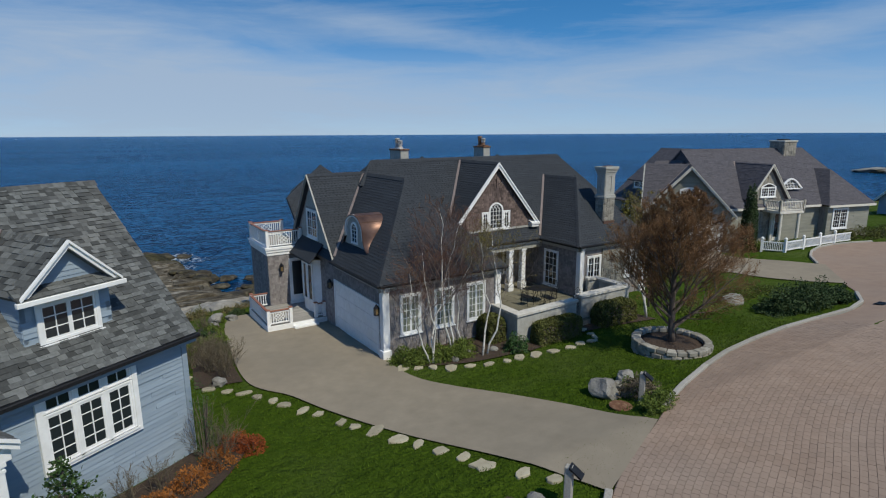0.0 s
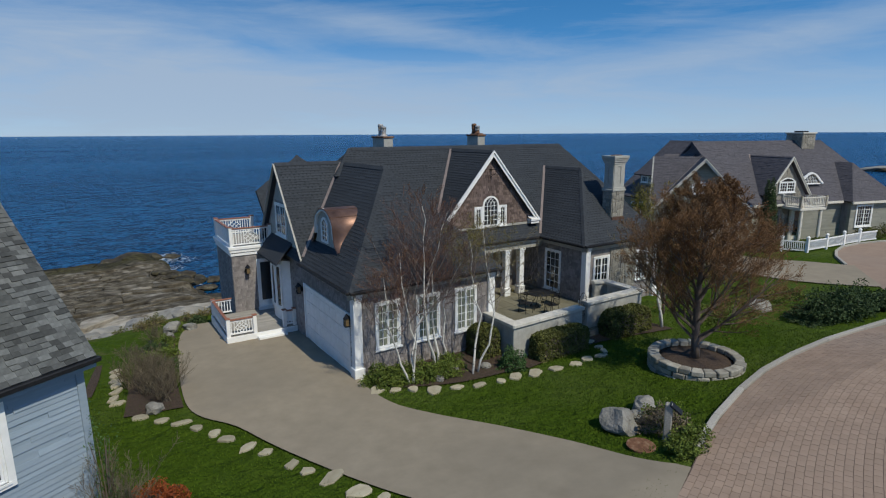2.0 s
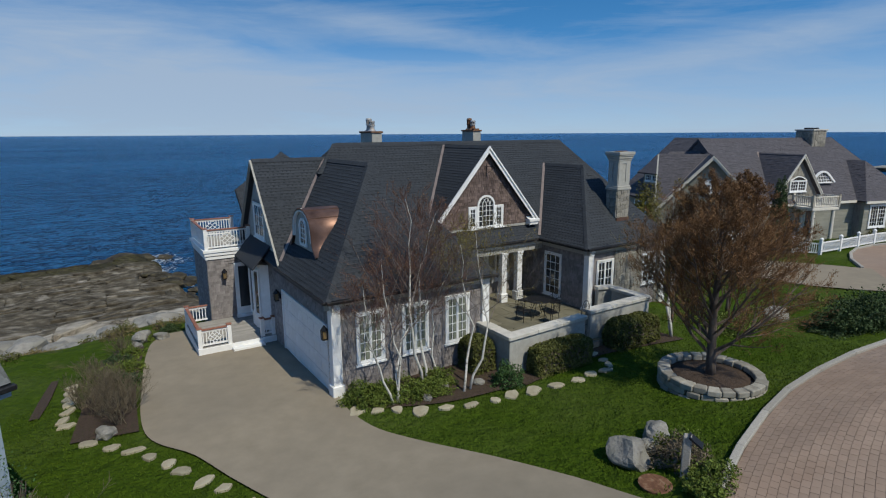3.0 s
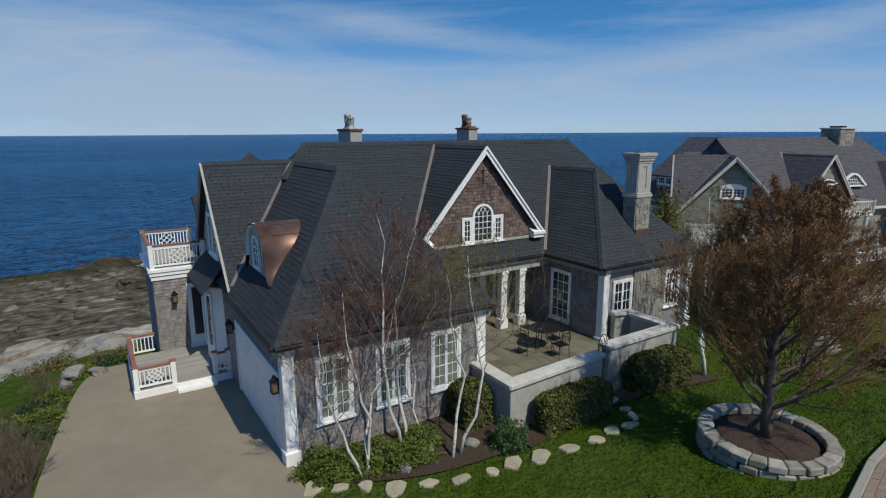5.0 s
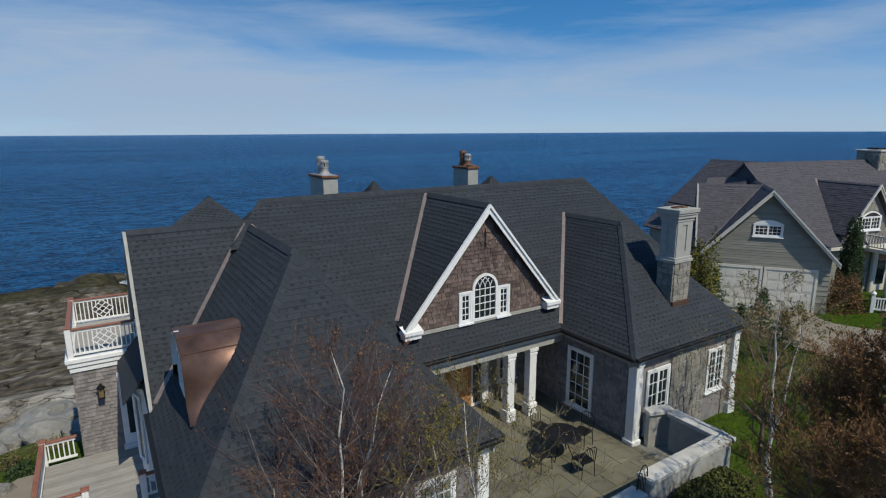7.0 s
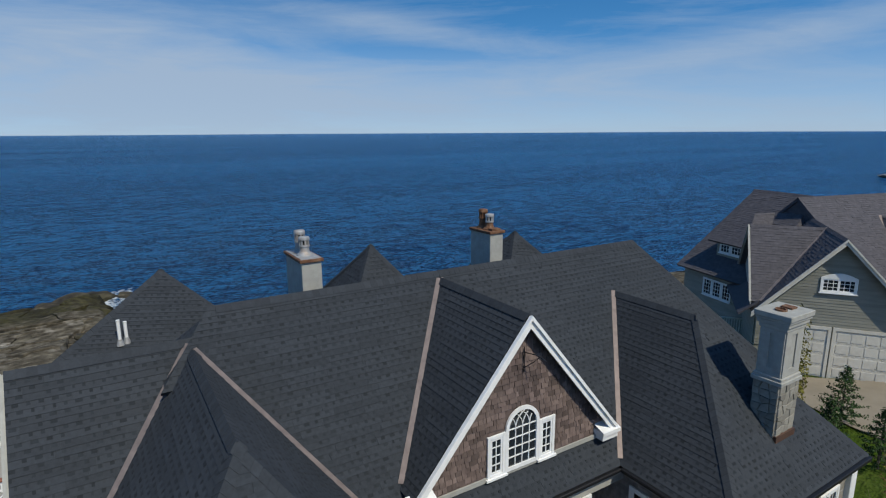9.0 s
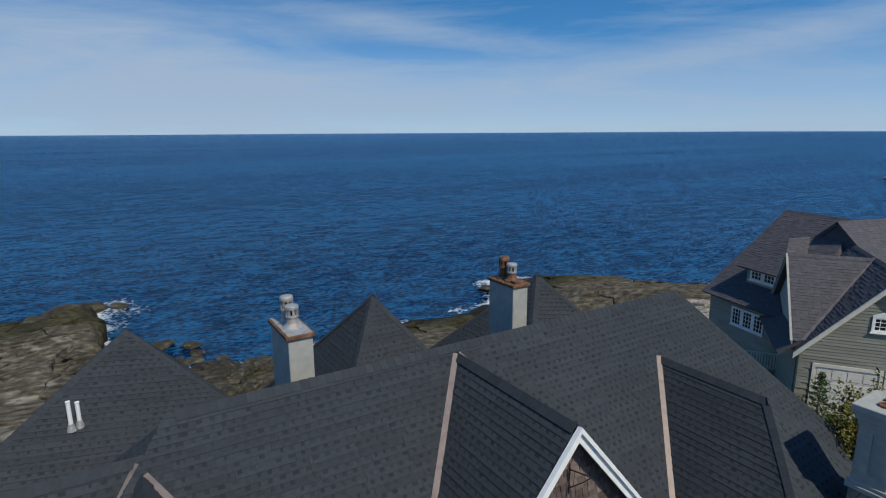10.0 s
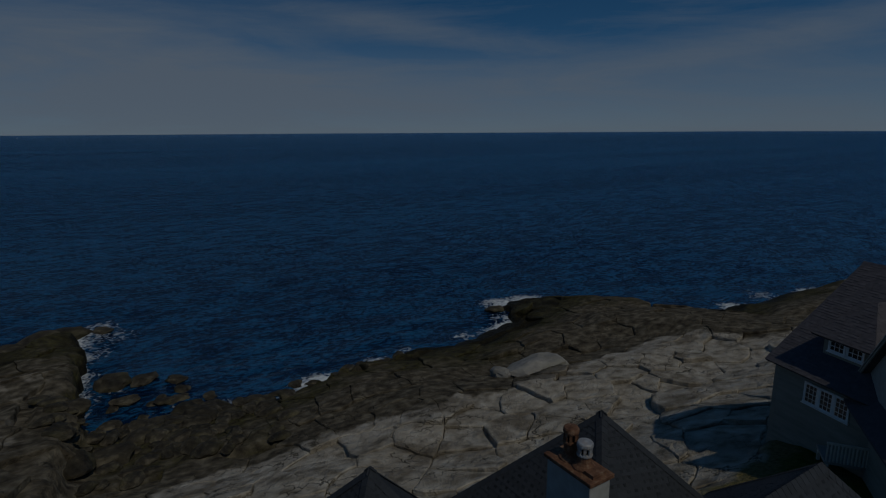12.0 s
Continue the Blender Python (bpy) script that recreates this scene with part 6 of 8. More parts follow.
def rock_mesh(seed, rough=0.28, sub=3, name="rock", mat=None, flat=0.7):
    bm = bmesh.new()
    bmesh.ops.create_icosphere(bm, subdivisions=sub, radius=1.0)
    o = Vector((seed * 3.1, seed * 1.7, 0))
    q = random.Random(seed)
    planes = [(Vector((q.gauss(0, 1), q.gauss(0, 1), q.gauss(0, 0.8))).normalized(), q.uniform(0.55, 0.9)) for _ in range(9)]
    for v in bm.verts:
        p = v.co.copy()
        for n, d in planes:
            k = p.dot(n) - d
            if k > 0:
                p -= n * k * 0.85
        p *= 1 + rough * noise.noise(v.co * 1.3 + o) + 0.10 * noise.noise(v.co * 4 + o)
        v.co = Vector((p.x, p.y, p.z * flat))
    me = bpy.data.meshes.new(name)
    bm.to_mesh(me)
    bm.free()
    me.materials.append(mat or M_BOULDER)
    return me


ROCKS = [rock_mesh(k) for k in range(7)]
DARKROCKS = [rock_mesh(k + 20, mat=M_WETROCK, flat=0.6) for k in range(6)]


def boulder(x, y, z, s, k, label, group, dark=False, rz=None, sq=(1, 1, 1)):
    ob = new("boulder", (DARKROCKS if dark else ROCKS)[k % (6 if dark else 7)])
    ob.matrix_world = Matrix.Translation((x, y, z)) @ Matrix.Rotation(radians(rz if rz is not None else k * 47), 4, "Z") @ Matrix.Diagonal((s * sq[0], s * sq[1], s * sq[2], 1))
    return tagged(ob, label, "boulder", group)


for x, y, s, k in ((4.04, -7.81, 0.55, 0), (4.75, -7.75, 0.28, 3), (5.38, -7.44, 0.42, 1), (-6.1, 1.25, 0.30, 2), (-2.0, -11.3, 0.36, 4), (18.4, -3.6, 0.6, 5), (4.15, -1.75, 0.2, 3), (-3.9, 9.6, 0.35, 6), (-4.6, 9.9, 0.45, 1), (-4.9, 9.0, 0.25, 2), (3.1, -1.35, 0.22, 1), (2.2, -1.8, 0.2, 2)):
    boulder(x, y, base_z(x, y) + s * 0.25, s, k, "grey garden boulder resting in the lawn" if s > 0.3 else "small grey stone at the bed's edge", "garden boulders")
g = Geo()
g.lathe(0, 0, [(0.34, 0), (0.34, 0.035), (0.31, 0.045), (0.30, 0.04)], 24)
single("manhole_cover", g, M_RUST, "rust-red round cover set in the lawn", "manhole cover", loc=(3.5, -8.85, base_z(3.5, -8.85)))


def post_lamp(x, y, rz, h=0.95):
    e = thing("post_lamp", (x, y, base_z(x, y)), "rough granite post with a slanted metal lamp hood", "lamp post", "granite post lamps", rz)
    g = Geo()
    g.box(-0.085, -0.085, -0.1, 0.085, 0.085, h)
    part("post", g, M_GRANITE, e, bevel=0.02)
    g = Geo()
    g.add([(0.02, -0.12, h + 0.03), (0.30, -0.12, h - 0.17), (0.30, 0.12, h - 0.17), (0.02, 0.12, h + 0.03), (0.02, -0.12, h - 0.02), (0.27, -0.12, h - 0.20), (0.27, 0.12, h - 0.20), (0.02, 0.12, h - 0.02)],
          [(0, 1, 2, 3), (7, 6, 5, 4), (0, 4, 5, 1), (1, 5, 6, 2), (2, 6, 7, 3), (3, 7, 4, 0)])
    part("lamp_hood", g, M_DARK, e)


post_lamp(4.22, -9.02, -60)
post_lamp(-1.37, -11.55, -60)


def tree_ring(x, y, r):
    z = base_z(x, y)
    e = thing("tree_ring", (x, y, z), "round dry-stone planter wall of pale fieldstone", "planter")
    q = random.Random(12)
    for lv in range(3):
        n = 24
        for k in range(n):
            a0 = 2 * math.pi * (k + 0.5 * lv + q.uniform(-0.08, 0.08)) / n
            a1 = a0 + 2 * math.pi / n * 0.93
            h0, h1 = -0.15 + 0.19 * lv, 0.03 + 0.19 * lv
            ro, ri = r + q.uniform(-0.03, 0.03), r - 0.34 + q.uniform(-0.03, 0.03)
            g = Geo()
            p = [(ri, a0), (ro, a0), (ro, a1), (ri, a1)]
            g.add([(b * math.cos(a), b * math.sin(a), h0) for b, a in p] + [(b * math.cos(a), b * math.sin(a), h1 + q.uniform(-0.01, 0.01)) for b, a in p],
                  [(0, 3, 2, 1), (4, 5, 6, 7), (0, 1, 5, 4), (1, 2, 6, 5), (2, 3, 7, 6), (3, 0, 4, 7)])
            part("stone", g, M_FIELDSTONE, e, bevel=0.025)
    m = Geo()
    m.lathe(0, 0, [(r - 0.2, -0.1), (r - 0.2, 0.22), (r * 0.5, 0.27), (0.1, 0.30)], 28)
    part("mulch", m, M_MULCH, e, smooth=True)


tree_ring(9.72, -6.12, 1.52)


# mulch beds
def bed_sheet(name, left, right, label):
    tagged(strip(name, left, right, 0.03, M_MULCH, 6, 30), label, "flower bed", kind="structure")


bed_sheet("mulch_bed", [(0.2, -0.02), (3, -0.02), (5.3, -0.02)], [(0.1, -1.15), (2.6, -2.3), (5.3, -2.6)], "dark bark mulch bed along the house front")
bed_sheet("mulch_bed", [(5.3, -1.8), (9, -1.7), (13, -1.4)], [(5.3, -2.75), (9, -2.3), (13, -3.0)], "dark bark mulch bed below the terrace wall")
bed_sheet("mulch_bed", [(-11.5, -5.7), (-9.3, -4.45), (-7.6, -3.3)], [(-9.9, -7.2), (-7.6, -5.9), (-5.9, -3.4)], "dark bark mulch bed beside the blue house")
bed_sheet("mulch_bed", [(-5.4, -12.8), (-3.9, -11.0), (-2.2, -10.6)], [(-4.2, -14.9), (-2.9, -13.4), (-1.1, -12.2)], "dark bark mulch bed at the corner of the drive")
bed_sheet("mulch_bed", [(-7.95, 3.6), (-7.8, 5.0), (-7.55, 6.8)], [(-7.7, 3.6), (-7.5, 5.0), (-7.35, 6.8)], "narrow mulch strip in the lawn")
bed_sheet("mulch_bed", [(-6.9, 1.3), (-6.5, 4.5), (-5.6, 9.0)], [(-5.3, 1.0), (-5.15, 4.5), (-4.6, 9.0)], "mulched shrub bed beside the driveway")

# ---- terrace ----
TZ = 0.30
te = thing("terrace", (0, 0, 0), "front terrace paved with weathered stone slabs", "terrace")
g = Geo()
g.box(5.45, -1.6, -0.3, 11.99, 5.5, TZ - 0.03).box(11.99, -1.2, -0.3, 12.9, 1.0, TZ - 0.03)
tb = part("base", g, M_MORTAR, te)
q = random.Random(21)
yy = -1.55
while yy < 5.45:
    hh = q.choice((0.6, 0.75, 0.9))
    xx = 5.5
    while xx < 11.95:
        ww = q.choice((0.6, 0.9, 1.2))
        x1, y1 = min(xx + ww, 11.97), min(yy + hh, 5.47)
        if x1 - xx > 0.1:
            g = Geo()
            g.box(xx + 0.008, yy + 0.008, TZ - 0.03, x1 - 0.008, y1 - 0.008, TZ + q.uniform(-0.002, 0.003))
            part("paving_slab", g, M_TERRACE, tb)
        xx += ww
    yy += hh


def garden_wall(pts, top, label, w=0.28):
    e = thing("terrace_wall", (*pts[0], 0), label, "garden wall", "terrace walls")
    o = Vector((*pts[0], 0))
    for a, b in zip(pts, pts[1:]):
        a, b = Vector((*a, 0)) - o, Vector((*b, 0)) - o
        d = (b - a).normalized()
        n = Vector((-d.y, d.x, 0))
        g = Geo()
        a2, b2 = a - d * w / 2, b + d * w / 2
        c = [a2 + n * w / 2, a2 - n * w / 2, b2 - n * w / 2, b2 + n * w / 2]
        g.add([(p.x, p.y, -0.4) for p in c] + [(p.x, p.y, top - 0.13) for p in c], [(0, 3, 2, 1), (4, 5, 6, 7), (0, 1, 5, 4), (1, 2, 6, 5), (2, 3, 7, 6), (3, 0, 4, 7)])
        part("wall_body", g, M_STUCCO, e, bevel=0.01)
        L = (b2 - a2).length
        m = max(1, round(L / 1.1))
        for k in range(m):
            p, r = a2 + d * (L * k / m + 0.004 - (0.06 if k == 0 else 0)), a2 + d * (L * (k + 1) / m - 0.004 + (0.06 if k == m - 1 else 0))
            h = w / 2 + 0.075
            c = [p + n * h, p - n * h, r - n * h, r + n * h]
            g = Geo()
            g.add([(v.x, v.y, top - 0.128) for v in c] + [(v.x, v.y, top) for v in c], [(0, 3, 2, 1), (4, 5, 6, 7), (0, 1, 5, 4), (1, 2, 6, 5), (2, 3, 7, 6), (3, 0, 4, 7)])
            part("cap_stone", g, M_CAPSTONE, e, bevel=0.014)


garden_wall([(5.50, 0.0), (5.50, -1.66)], 1.40, "stuccoed terrace wall with pale stone caps beside the garage")
garden_wall([(5.50, -1.66), (8.88, -1.48)], 1.395, "low stuccoed terrace wall with pale stone caps")
garden_wall([(9.66, -1.26), (12.78, -1.22)], 1.45, "stuccoed wall with pale stone caps beside the gate")
garden_wall([(12.78, -0.9), (12.78, 0.2)], 1.445, "short stuccoed return wall with a pale stone cap")
garden_wall([(12.35, 0.78), (12.85, 0.62)], 1.44, "short stuccoed wall by the corner post", 0.2)


def iron_gate():
    e = thing("iron_gate", (9.0, -1.44, 0.15), "black wrought-iron garden gate with an arched top", "gate")
    d = Vector((0.56, 0.16, 0))
    fr = Geo()
    fr.tube([(0, 0, -0.1), (0, 0, 1.35)], [0.018, 0.018], 6).tube([tuple(d), tuple(d + Vector((0, 0, 1.35)))], [0.018, 0.018], 6)
    arc = [tuple(d * (0.5 - 0.5 * math.cos(math.pi * k / 10)) + Vector((0, 0, 1.35 + 0.36 * math.sin(math.pi * k / 10)))) for k in range(11)]
    fr.tube(arc, [0.016] * 11, 6)
    fr.tube([(0, 0, 0.05), tuple(d + Vector((0, 0, 0.05)))], [0.014, 0.014], 6).tube([(0, 0, 0.75), tuple(d + Vector((0, 0, 0.75)))], [0.014, 0.014], 6)
    part("gate_frame", fr, M_DARK, e)
    for k in range(1, 6):
        g = Geo()
        p = d * (k / 6)
        g.tube([tuple(p + Vector((0, 0, 0.05))), tuple(p + Vector((0, 0, 1.30 + 0.33 * math.sin(math.pi * k / 6))))], [0.009, 0.009], 5)
        part("bar", g, M_DARK, e)


iron_gate()


def iron_chair():
    e = thing("garden_chair", (0, 0, 0), "black iron garden chair on the terrace", "chair", "chairs round the terrace table")
    g = Geo()
    g.box(-0.22, -0.22, 0.43, 0.22, 0.22, 0.46)
    part("seat", g, M_DARK, e, bevel=0.01)
    for x in (-0.2, 0.2):
        for y in (-0.2, 0.2):
            part("leg", Geo().tube([(x, y, 0.44), (x * 1.12, y * 1.12, 0)], [0.014, 0.012], 6), M_DARK, e)
    b = Geo()
    b.tube([(-0.2, 0.22, 0.44), (-0.21, 0.27, 0.85), (-0.12, 0.29, 0.93), (0.12, 0.29, 0.93), (0.21, 0.27, 0.85), (0.2, 0.22, 0.44)], [0.013] * 6, 6)
    for k in range(-2, 3):
        b.tube([(k * 0.065, 0.22, 0.45), (k * 0.065, 0.285, 0.92)], [0.007, 0.007], 5)
    part("backrest", b, M_DARK, e)
    for x in (-0.23, 0.23):
        part("armrest", Geo().tube([(x, 0.24, 0.66), (x * 1.05, -0.12, 0.66), (x, -0.2, 0.45)], [0.011] * 3, 6), M_DARK, e)
    return e


def iron_table(x, y):
    e = thing("garden_table", (x, y, TZ), "round black iron garden table", "table")
    g = Geo()
    g.lathe(0, 0, [(0.55, 0.70), (0.56, 0.715), (0.55, 0.73), (0.5, 0.735)], 24)
    part("tabletop", g, M_DARK, e)
    for k in range(4):
        a = k * math.pi / 2 + 0.4
        c, s = math.cos(a), math.sin(a)
        part("leg", Geo().tube([(0.10 * c, 0.10 * s, 0.70), (0.22 * c, 0.22 * s, 0.35), (0.42 * c, 0.42 * s, 0)], [0.016] * 3, 6), M_DARK, e)


iron_table(9.75, 1.75)
ch = iron_chair()
for k, (dx, dy, a) in enumerate(((0.95, 0.1, -80), (-0.9, -0.15, 95), (0.1, 0.95, 5), (-0.1, -0.95, 175))):
    m = pose(9.75 + dx, 1.75 + dy, TZ, 0, 0, a)
    if k == 0:
        ch.matrix_world = m
    else:
        copy_thing(ch, m)


# ---- plants ----
def leaf_quads(g, pts, size, r, flat=0.0):
    """Small four-cornered leaves scattered at points, turned at random."""
    for p in pts:
        s = size * r.uniform(0.6, 1.35)
        a = Vector((r.gauss(0, 1), r.gauss(0, 1), r.gauss(0, 1) * (1 - flat))).normalized()
        b = a.orthogonal().normalized()
        b.rotate(Matrix.Rotation(r.uniform(0, 6.28), 3, a))
        a, b = a * s, b * s * 0.5
        c = Vector(p)
        g.add([c - a, c + b, c + a, c - b], [(0, 1, 2, 3)])


def cloud_points(n, rx, ry, rz, r, lump=0.25, seed=0.0, hollow=0.55):
    out = []
    while len(out) < n:
        d = Vector((r.gauss(0, 1), r.gauss(0, 1), r.gauss(0, 1))).normalized()
        if d.z < -0.25:
            continue
        k = 1 + lump * noise.noise(d * 2.2 + Vector((seed, seed * 2, 0))) * 1.6 + 0.5 * lump * noise.noise(d * 5 + Vector((seed, 0, seed)))
        f = hollow + (1 - hollow) * r.random() ** 0.5
        p = d * k * f
        out.append((p.x * rx, p.y * ry, max(0.02, p.z * rz)))
    return out


def shrub(name, x, y, rx, ry, rz, n, size, mat, label, category="shrub", group="", seed=1, z=None, lump=0.3, stems=M_BARK, core=None):
    """A leafy shrub: woody stems and a lumpy crown of small leaves."""
    z = base_z(x, y) if z is None else z
    e = thing(name, (x, y, z), label, category, group)
    r = random.Random(seed)
    s = Geo()
    for k in range(7):
        a = r.uniform(0, 6.28)
        s.tube([(0.05 * math.cos(a), 0.05 * math.sin(a), -0.05), (rx * 0.35 * math.cos(a), ry * 0.35 * math.sin(a), rz * 0.5), (rx * 0.7 * math.cos(a), ry * 0.7 * math.sin(a), rz * 0.75)], [0.02, 0.014, 0.006], 4)
    part("inner_growth", s, stems, e)["kind"] = "stuff"
    g = Geo()
    leaf_quads(g, cloud_points(int(n * 1.7), rx, ry, rz, r, lump, seed * 1.3), size * 0.72, r)
    c = part("crown", g, mat, e)
    c["kind"] = "stuff"
    return e


def hedge(x0, y0, x1, y1, h, n, mat, label, seed=1, size=0.05):
    """A clipped hedge: a rounded block of small leaves."""
    cx, cy = (x0 + x1) / 2, (y0 + y1) / 2
    e = thing("hedge", (cx, cy, base_z(cx, cy)), label, "hedge", "clipped hedges")
    hx, hy = (x1 - x0) / 2, (y1 - y0) / 2
    r = random.Random(seed)
    core = Geo()
    core.box(-hx * 0.86, -hy * 0.84, 0, hx * 0.86, hy * 0.84, h * 0.86)
    part("inner_growth", core, M_BARK, e, bevel=0.1)
    pts = []
    while len(pts) < n:
        a, b, c = r.uniform(-1, 1), r.uniform(-1, 1), r.uniform(0, 1)
        m = max(abs(a), abs(b), c)
        if m < 0.84:
            continue
        q = Vector((a * hx, b * hy, c * h))
        k = 1 - 0.10 * max(0, (abs(a) ** 4 + abs(b) ** 4 + c ** 4) - 1)
        k += 0.05 * noise.noise(Vector((a * hx * 2.2, b * hy * 2.2, c * h * 2.2 + seed)))
        pts.append((q.x * k, q.y * k, q.z * k))
    g = Geo()
    leaf_quads(g, pts, size, r)
    part("foliage", g, mat, e)["kind"] = "stuff"


def branch(g, twigs, p, d, L, r0, r, depth, spread, rise, kids, side=5, tips=None):
    """One limb and what grows from it. Limbs of depth 0 go into twigs."""
    n = 4 if depth > 0 else 3
    pts, rs = [p.copy()], [r0]
    q, v = p.copy(), d.copy()
    for k in range(n):
        v = (v + Vector((r.gauss(0, 0.10), r.gauss(0, 0.10), r.gauss(0, 0.06) + rise * 0.12))).normalized()
        q = q + v * (L / n)
        pts.append(q.copy())
        rs.append(max(0.0028, r0 * (1 - 0.8 * (k + 1) / n)))
    (g if depth > 1 else twigs).tube(pts, rs, side if depth > 1 else 3, cap=False)
    if depth <= 0:
        if tips is not None:
            tips.extend(pts[1:])
        return
    m = kids[depth - 1] if depth - 1 < len(kids) else kids[-1]
    for k in range(m):
        t = 0.18 + 0.82 * (k + r.random()) / m
        i = min(n - 1, int(t * n))
        c = pts[i].lerp(pts[i + 1], t * n - i)
        ax = (pts[i + 1] - pts[i]).normalized()
        o = ax.orthogonal().normalized()
        o.rotate(Matrix.Rotation(r.uniform(0, 6.283), 3, ax))
        w = (ax * (1 - spread) + o * spread * r.uniform(0.7, 1.3)).normalized()
        branch(g, twigs, c, w, L * r.uniform(0.35, 0.58) * (1.1 - 0.45 * t), max(0.003, rs[i] * 0.5), r, depth - 1, spread, rise, kids, side, tips)


def bare_tree(name, x, y, z, stems, kids, spread, rise, trunk_mat, twig_mat, label, seed, depth=3, buds=None, bud_n=0, bud_size=0.02, side=6, bend=0.02, reach=0.36):
    """A leafless tree. stems: (offset, lean, height, radius, bare height) of each trunk."""
    e = thing(name, (x, y, z), label, "tree")
    r = random.Random(seed)
    tw = Geo()
    tips = []
    for off, lean, h, rad, bare, limbs in stems:
        tr = Geo()
        pts, rs = [], []
        n = 9
        wob = (r.uniform(0, 6), r.uniform(0, 6))
        for k in range(n + 1):
            t = k / n
            c = bend * h
            pts.append(Vector((off[0] + lean[0] * h * (t ** 1.5) + c * (math.sin(t * 5 + wob[0]) - math.sin(wob[0])), off[1] + lean[1] * h * (t ** 1.5) + c * (math.sin(t * 4 + wob[1]) - math.sin(wob[1])), h * t - 0.08)))
            if trunk_mat is M_BARK_BIRCH and k:
                pts[-1] += Vector((r.gauss(0, 0.045), r.gauss(0, 0.045), 0))
            rs.append(rad * (1 - t) ** 0.85 + 0.004)
        tr.tube(pts, rs, 8)
        limb = Geo()
        for k in range(limbs):
            t = bare + (1 - bare) * (k + r.random() * 0.9) / limbs
            i = min(n - 1, int(t * n))
            c = pts[i].lerp(pts[i + 1], t * n - i)
            a = k * 2.4 + r.uniform(-0.5, 0.5)
            up = rise + r.uniform(-0.15, 0.25)
            d = Vector((math.cos(a), math.sin(a), up)).normalized()
            L = h * (reach + 0.10 * r.random()) * (1.12 - 0.90 * max(0, (t - bare) / (1 - bare)) ** 1.15)
            branch(limb, tw, c, d, L, rs[i] * 0.42, r, depth - 1, spread, rise, kids, 5, tips)
        tk = part("trunk", tr, trunk_mat, e, smooth=True)
        if limb.f:
            part("limb", limb, M_LIMB if trunk_mat is M_BARK_BIRCH else trunk_mat, tk)
    part("twig_mass", tw, twig_mat, e)["kind"] = "stuff"
    if buds:
        g = Geo()
        leaf_quads(g, [Vector(r.choice(tips)) + Vector((r.gauss(0, 0.03), r.gauss(0, 0.03), r.gauss(0, 0.03))) for _ in range(bud_n)], bud_size, r)
        part("bud_mass", g, buds, e)["kind"] = "stuff"
    return e


# the tree in the stone ring
bare_tree("ornamental_tree", 9.72, -6.12, base_z(9.72, -6.12) + 0.28, [((0, 0), (0.01, 0.0), 5.55, 0.15, 0.10, 50)], (9, 9), 0.42, 0.80, M_BARK, M_TWIG_RED,
          "bare red-brown ornamental tree with dense fine twigs", 4, depth=4, buds=M_TWIG_RED, bud_n=46000, bud_size=0.022, reach=0.52)
# birch clumps before the front wall
bare_tree("birch_tree", 1.30, -1.50, 0.02, [((-0.05, 0), (-0.22, 0.05), 3.9, 0.036, 0.40, 17), ((0.05, 0.05), (-0.03, 0.08), 4.6, 0.036, 0.40, 18), ((0.12, 0), (0.16, 0.04), 4.2, 0.032, 0.45, 12)], (7, 7), 0.42, 0.9, M_BARK_BIRCH, M_TWIG_BIRCH,
          "multi-stemmed white birch, bare, with fine reddish twigs", 7, depth=3, bend=0.055, buds=M_TWIG_RED, bud_n=2500, bud_size=0.02)
bare_tree("birch_tree", 2.62, -0.95, 0.02, [((-0.08, 0), (-0.08, 0.0), 6.1, 0.048, 0.36, 24), ((0.05, 0.05), (0.12, 0.05), 5.7, 0.044, 0.36, 22), ((0.55, 0.05), (0.10, -0.03), 4.2, 0.03, 0.5, 9)], (7, 7), 0.42, 0.9, M_BARK_BIRCH, M_TWIG_BIRCH,
          "tall twin-stemmed white birch, bare, against the front wall", 11, depth=3, bend=0.04, buds=M_TWIG_RED, bud_n=2500, bud_size=0.02)
bare_tree("birch_tree", 3.55, -2.0, 0.04, [((-0.14, 0), (-0.02, 0.03), 4.8, 0.04, 0.42, 13), ((0.10, 0.04), (0.12, 0.04), 5.0, 0.04, 0.42, 15)], (6, 6), 0.45, 0.9, M_BARK_BIRCH, M_TWIG_GREY,
          "multi-stemmed white birch with first yellow-green buds", 15, depth=3, buds=M_BUD, bud_n=4200, bud_size=0.022, bend=0.05, reach=0.44)
bare_tree("birch_tree", 12.85, -2.55, 0.05, [((0, 0), (-0.07, -0.02), 5.9, 0.06, 0.30, 16), ((0.12, 0.1), (0.06, 0.10), 5.0, 0.042, 0.4, 13)], (7, 6), 0.45, 0.7, M_BARK_BIRCH, M_TWIG_GREY,
          "slender white birch with yellow-green catkins", 19, depth=3, buds=M_BUD, bud_n=2600, bud_size=0.028, bend=0.045)
bare_tree("small_tree", 14.6, -1.3, 0.0, [((0, 0), (0.02, 0.02), 4.6, 0.06, 0.25, 16)], (7, 7), 0.45, 0.6, M_BARK, M_TWIG_RED, "small bare red-twigged tree beside the stone-faced wing", 23, depth=3, buds=M_TWIG_RED, bud_n=1500, bud_size=0.02)
bare_tree("small_tree", 17.8, -1.8, 0.0, [((0, 0), (0.02, 0.02), 3.4, 0.06, 0.2, 16), ((0.3, 0.2), (0.1, 0.05), 3.0, 0.05, 0.2, 12)], (7, 7), 0.45, 0.6, M_BARK, M_TWIG_RED, "bare red-brown shrub tree on the lawn", 29, depth=3, buds=M_TWIG_RED, bud_n=1500, bud_size=0.02)

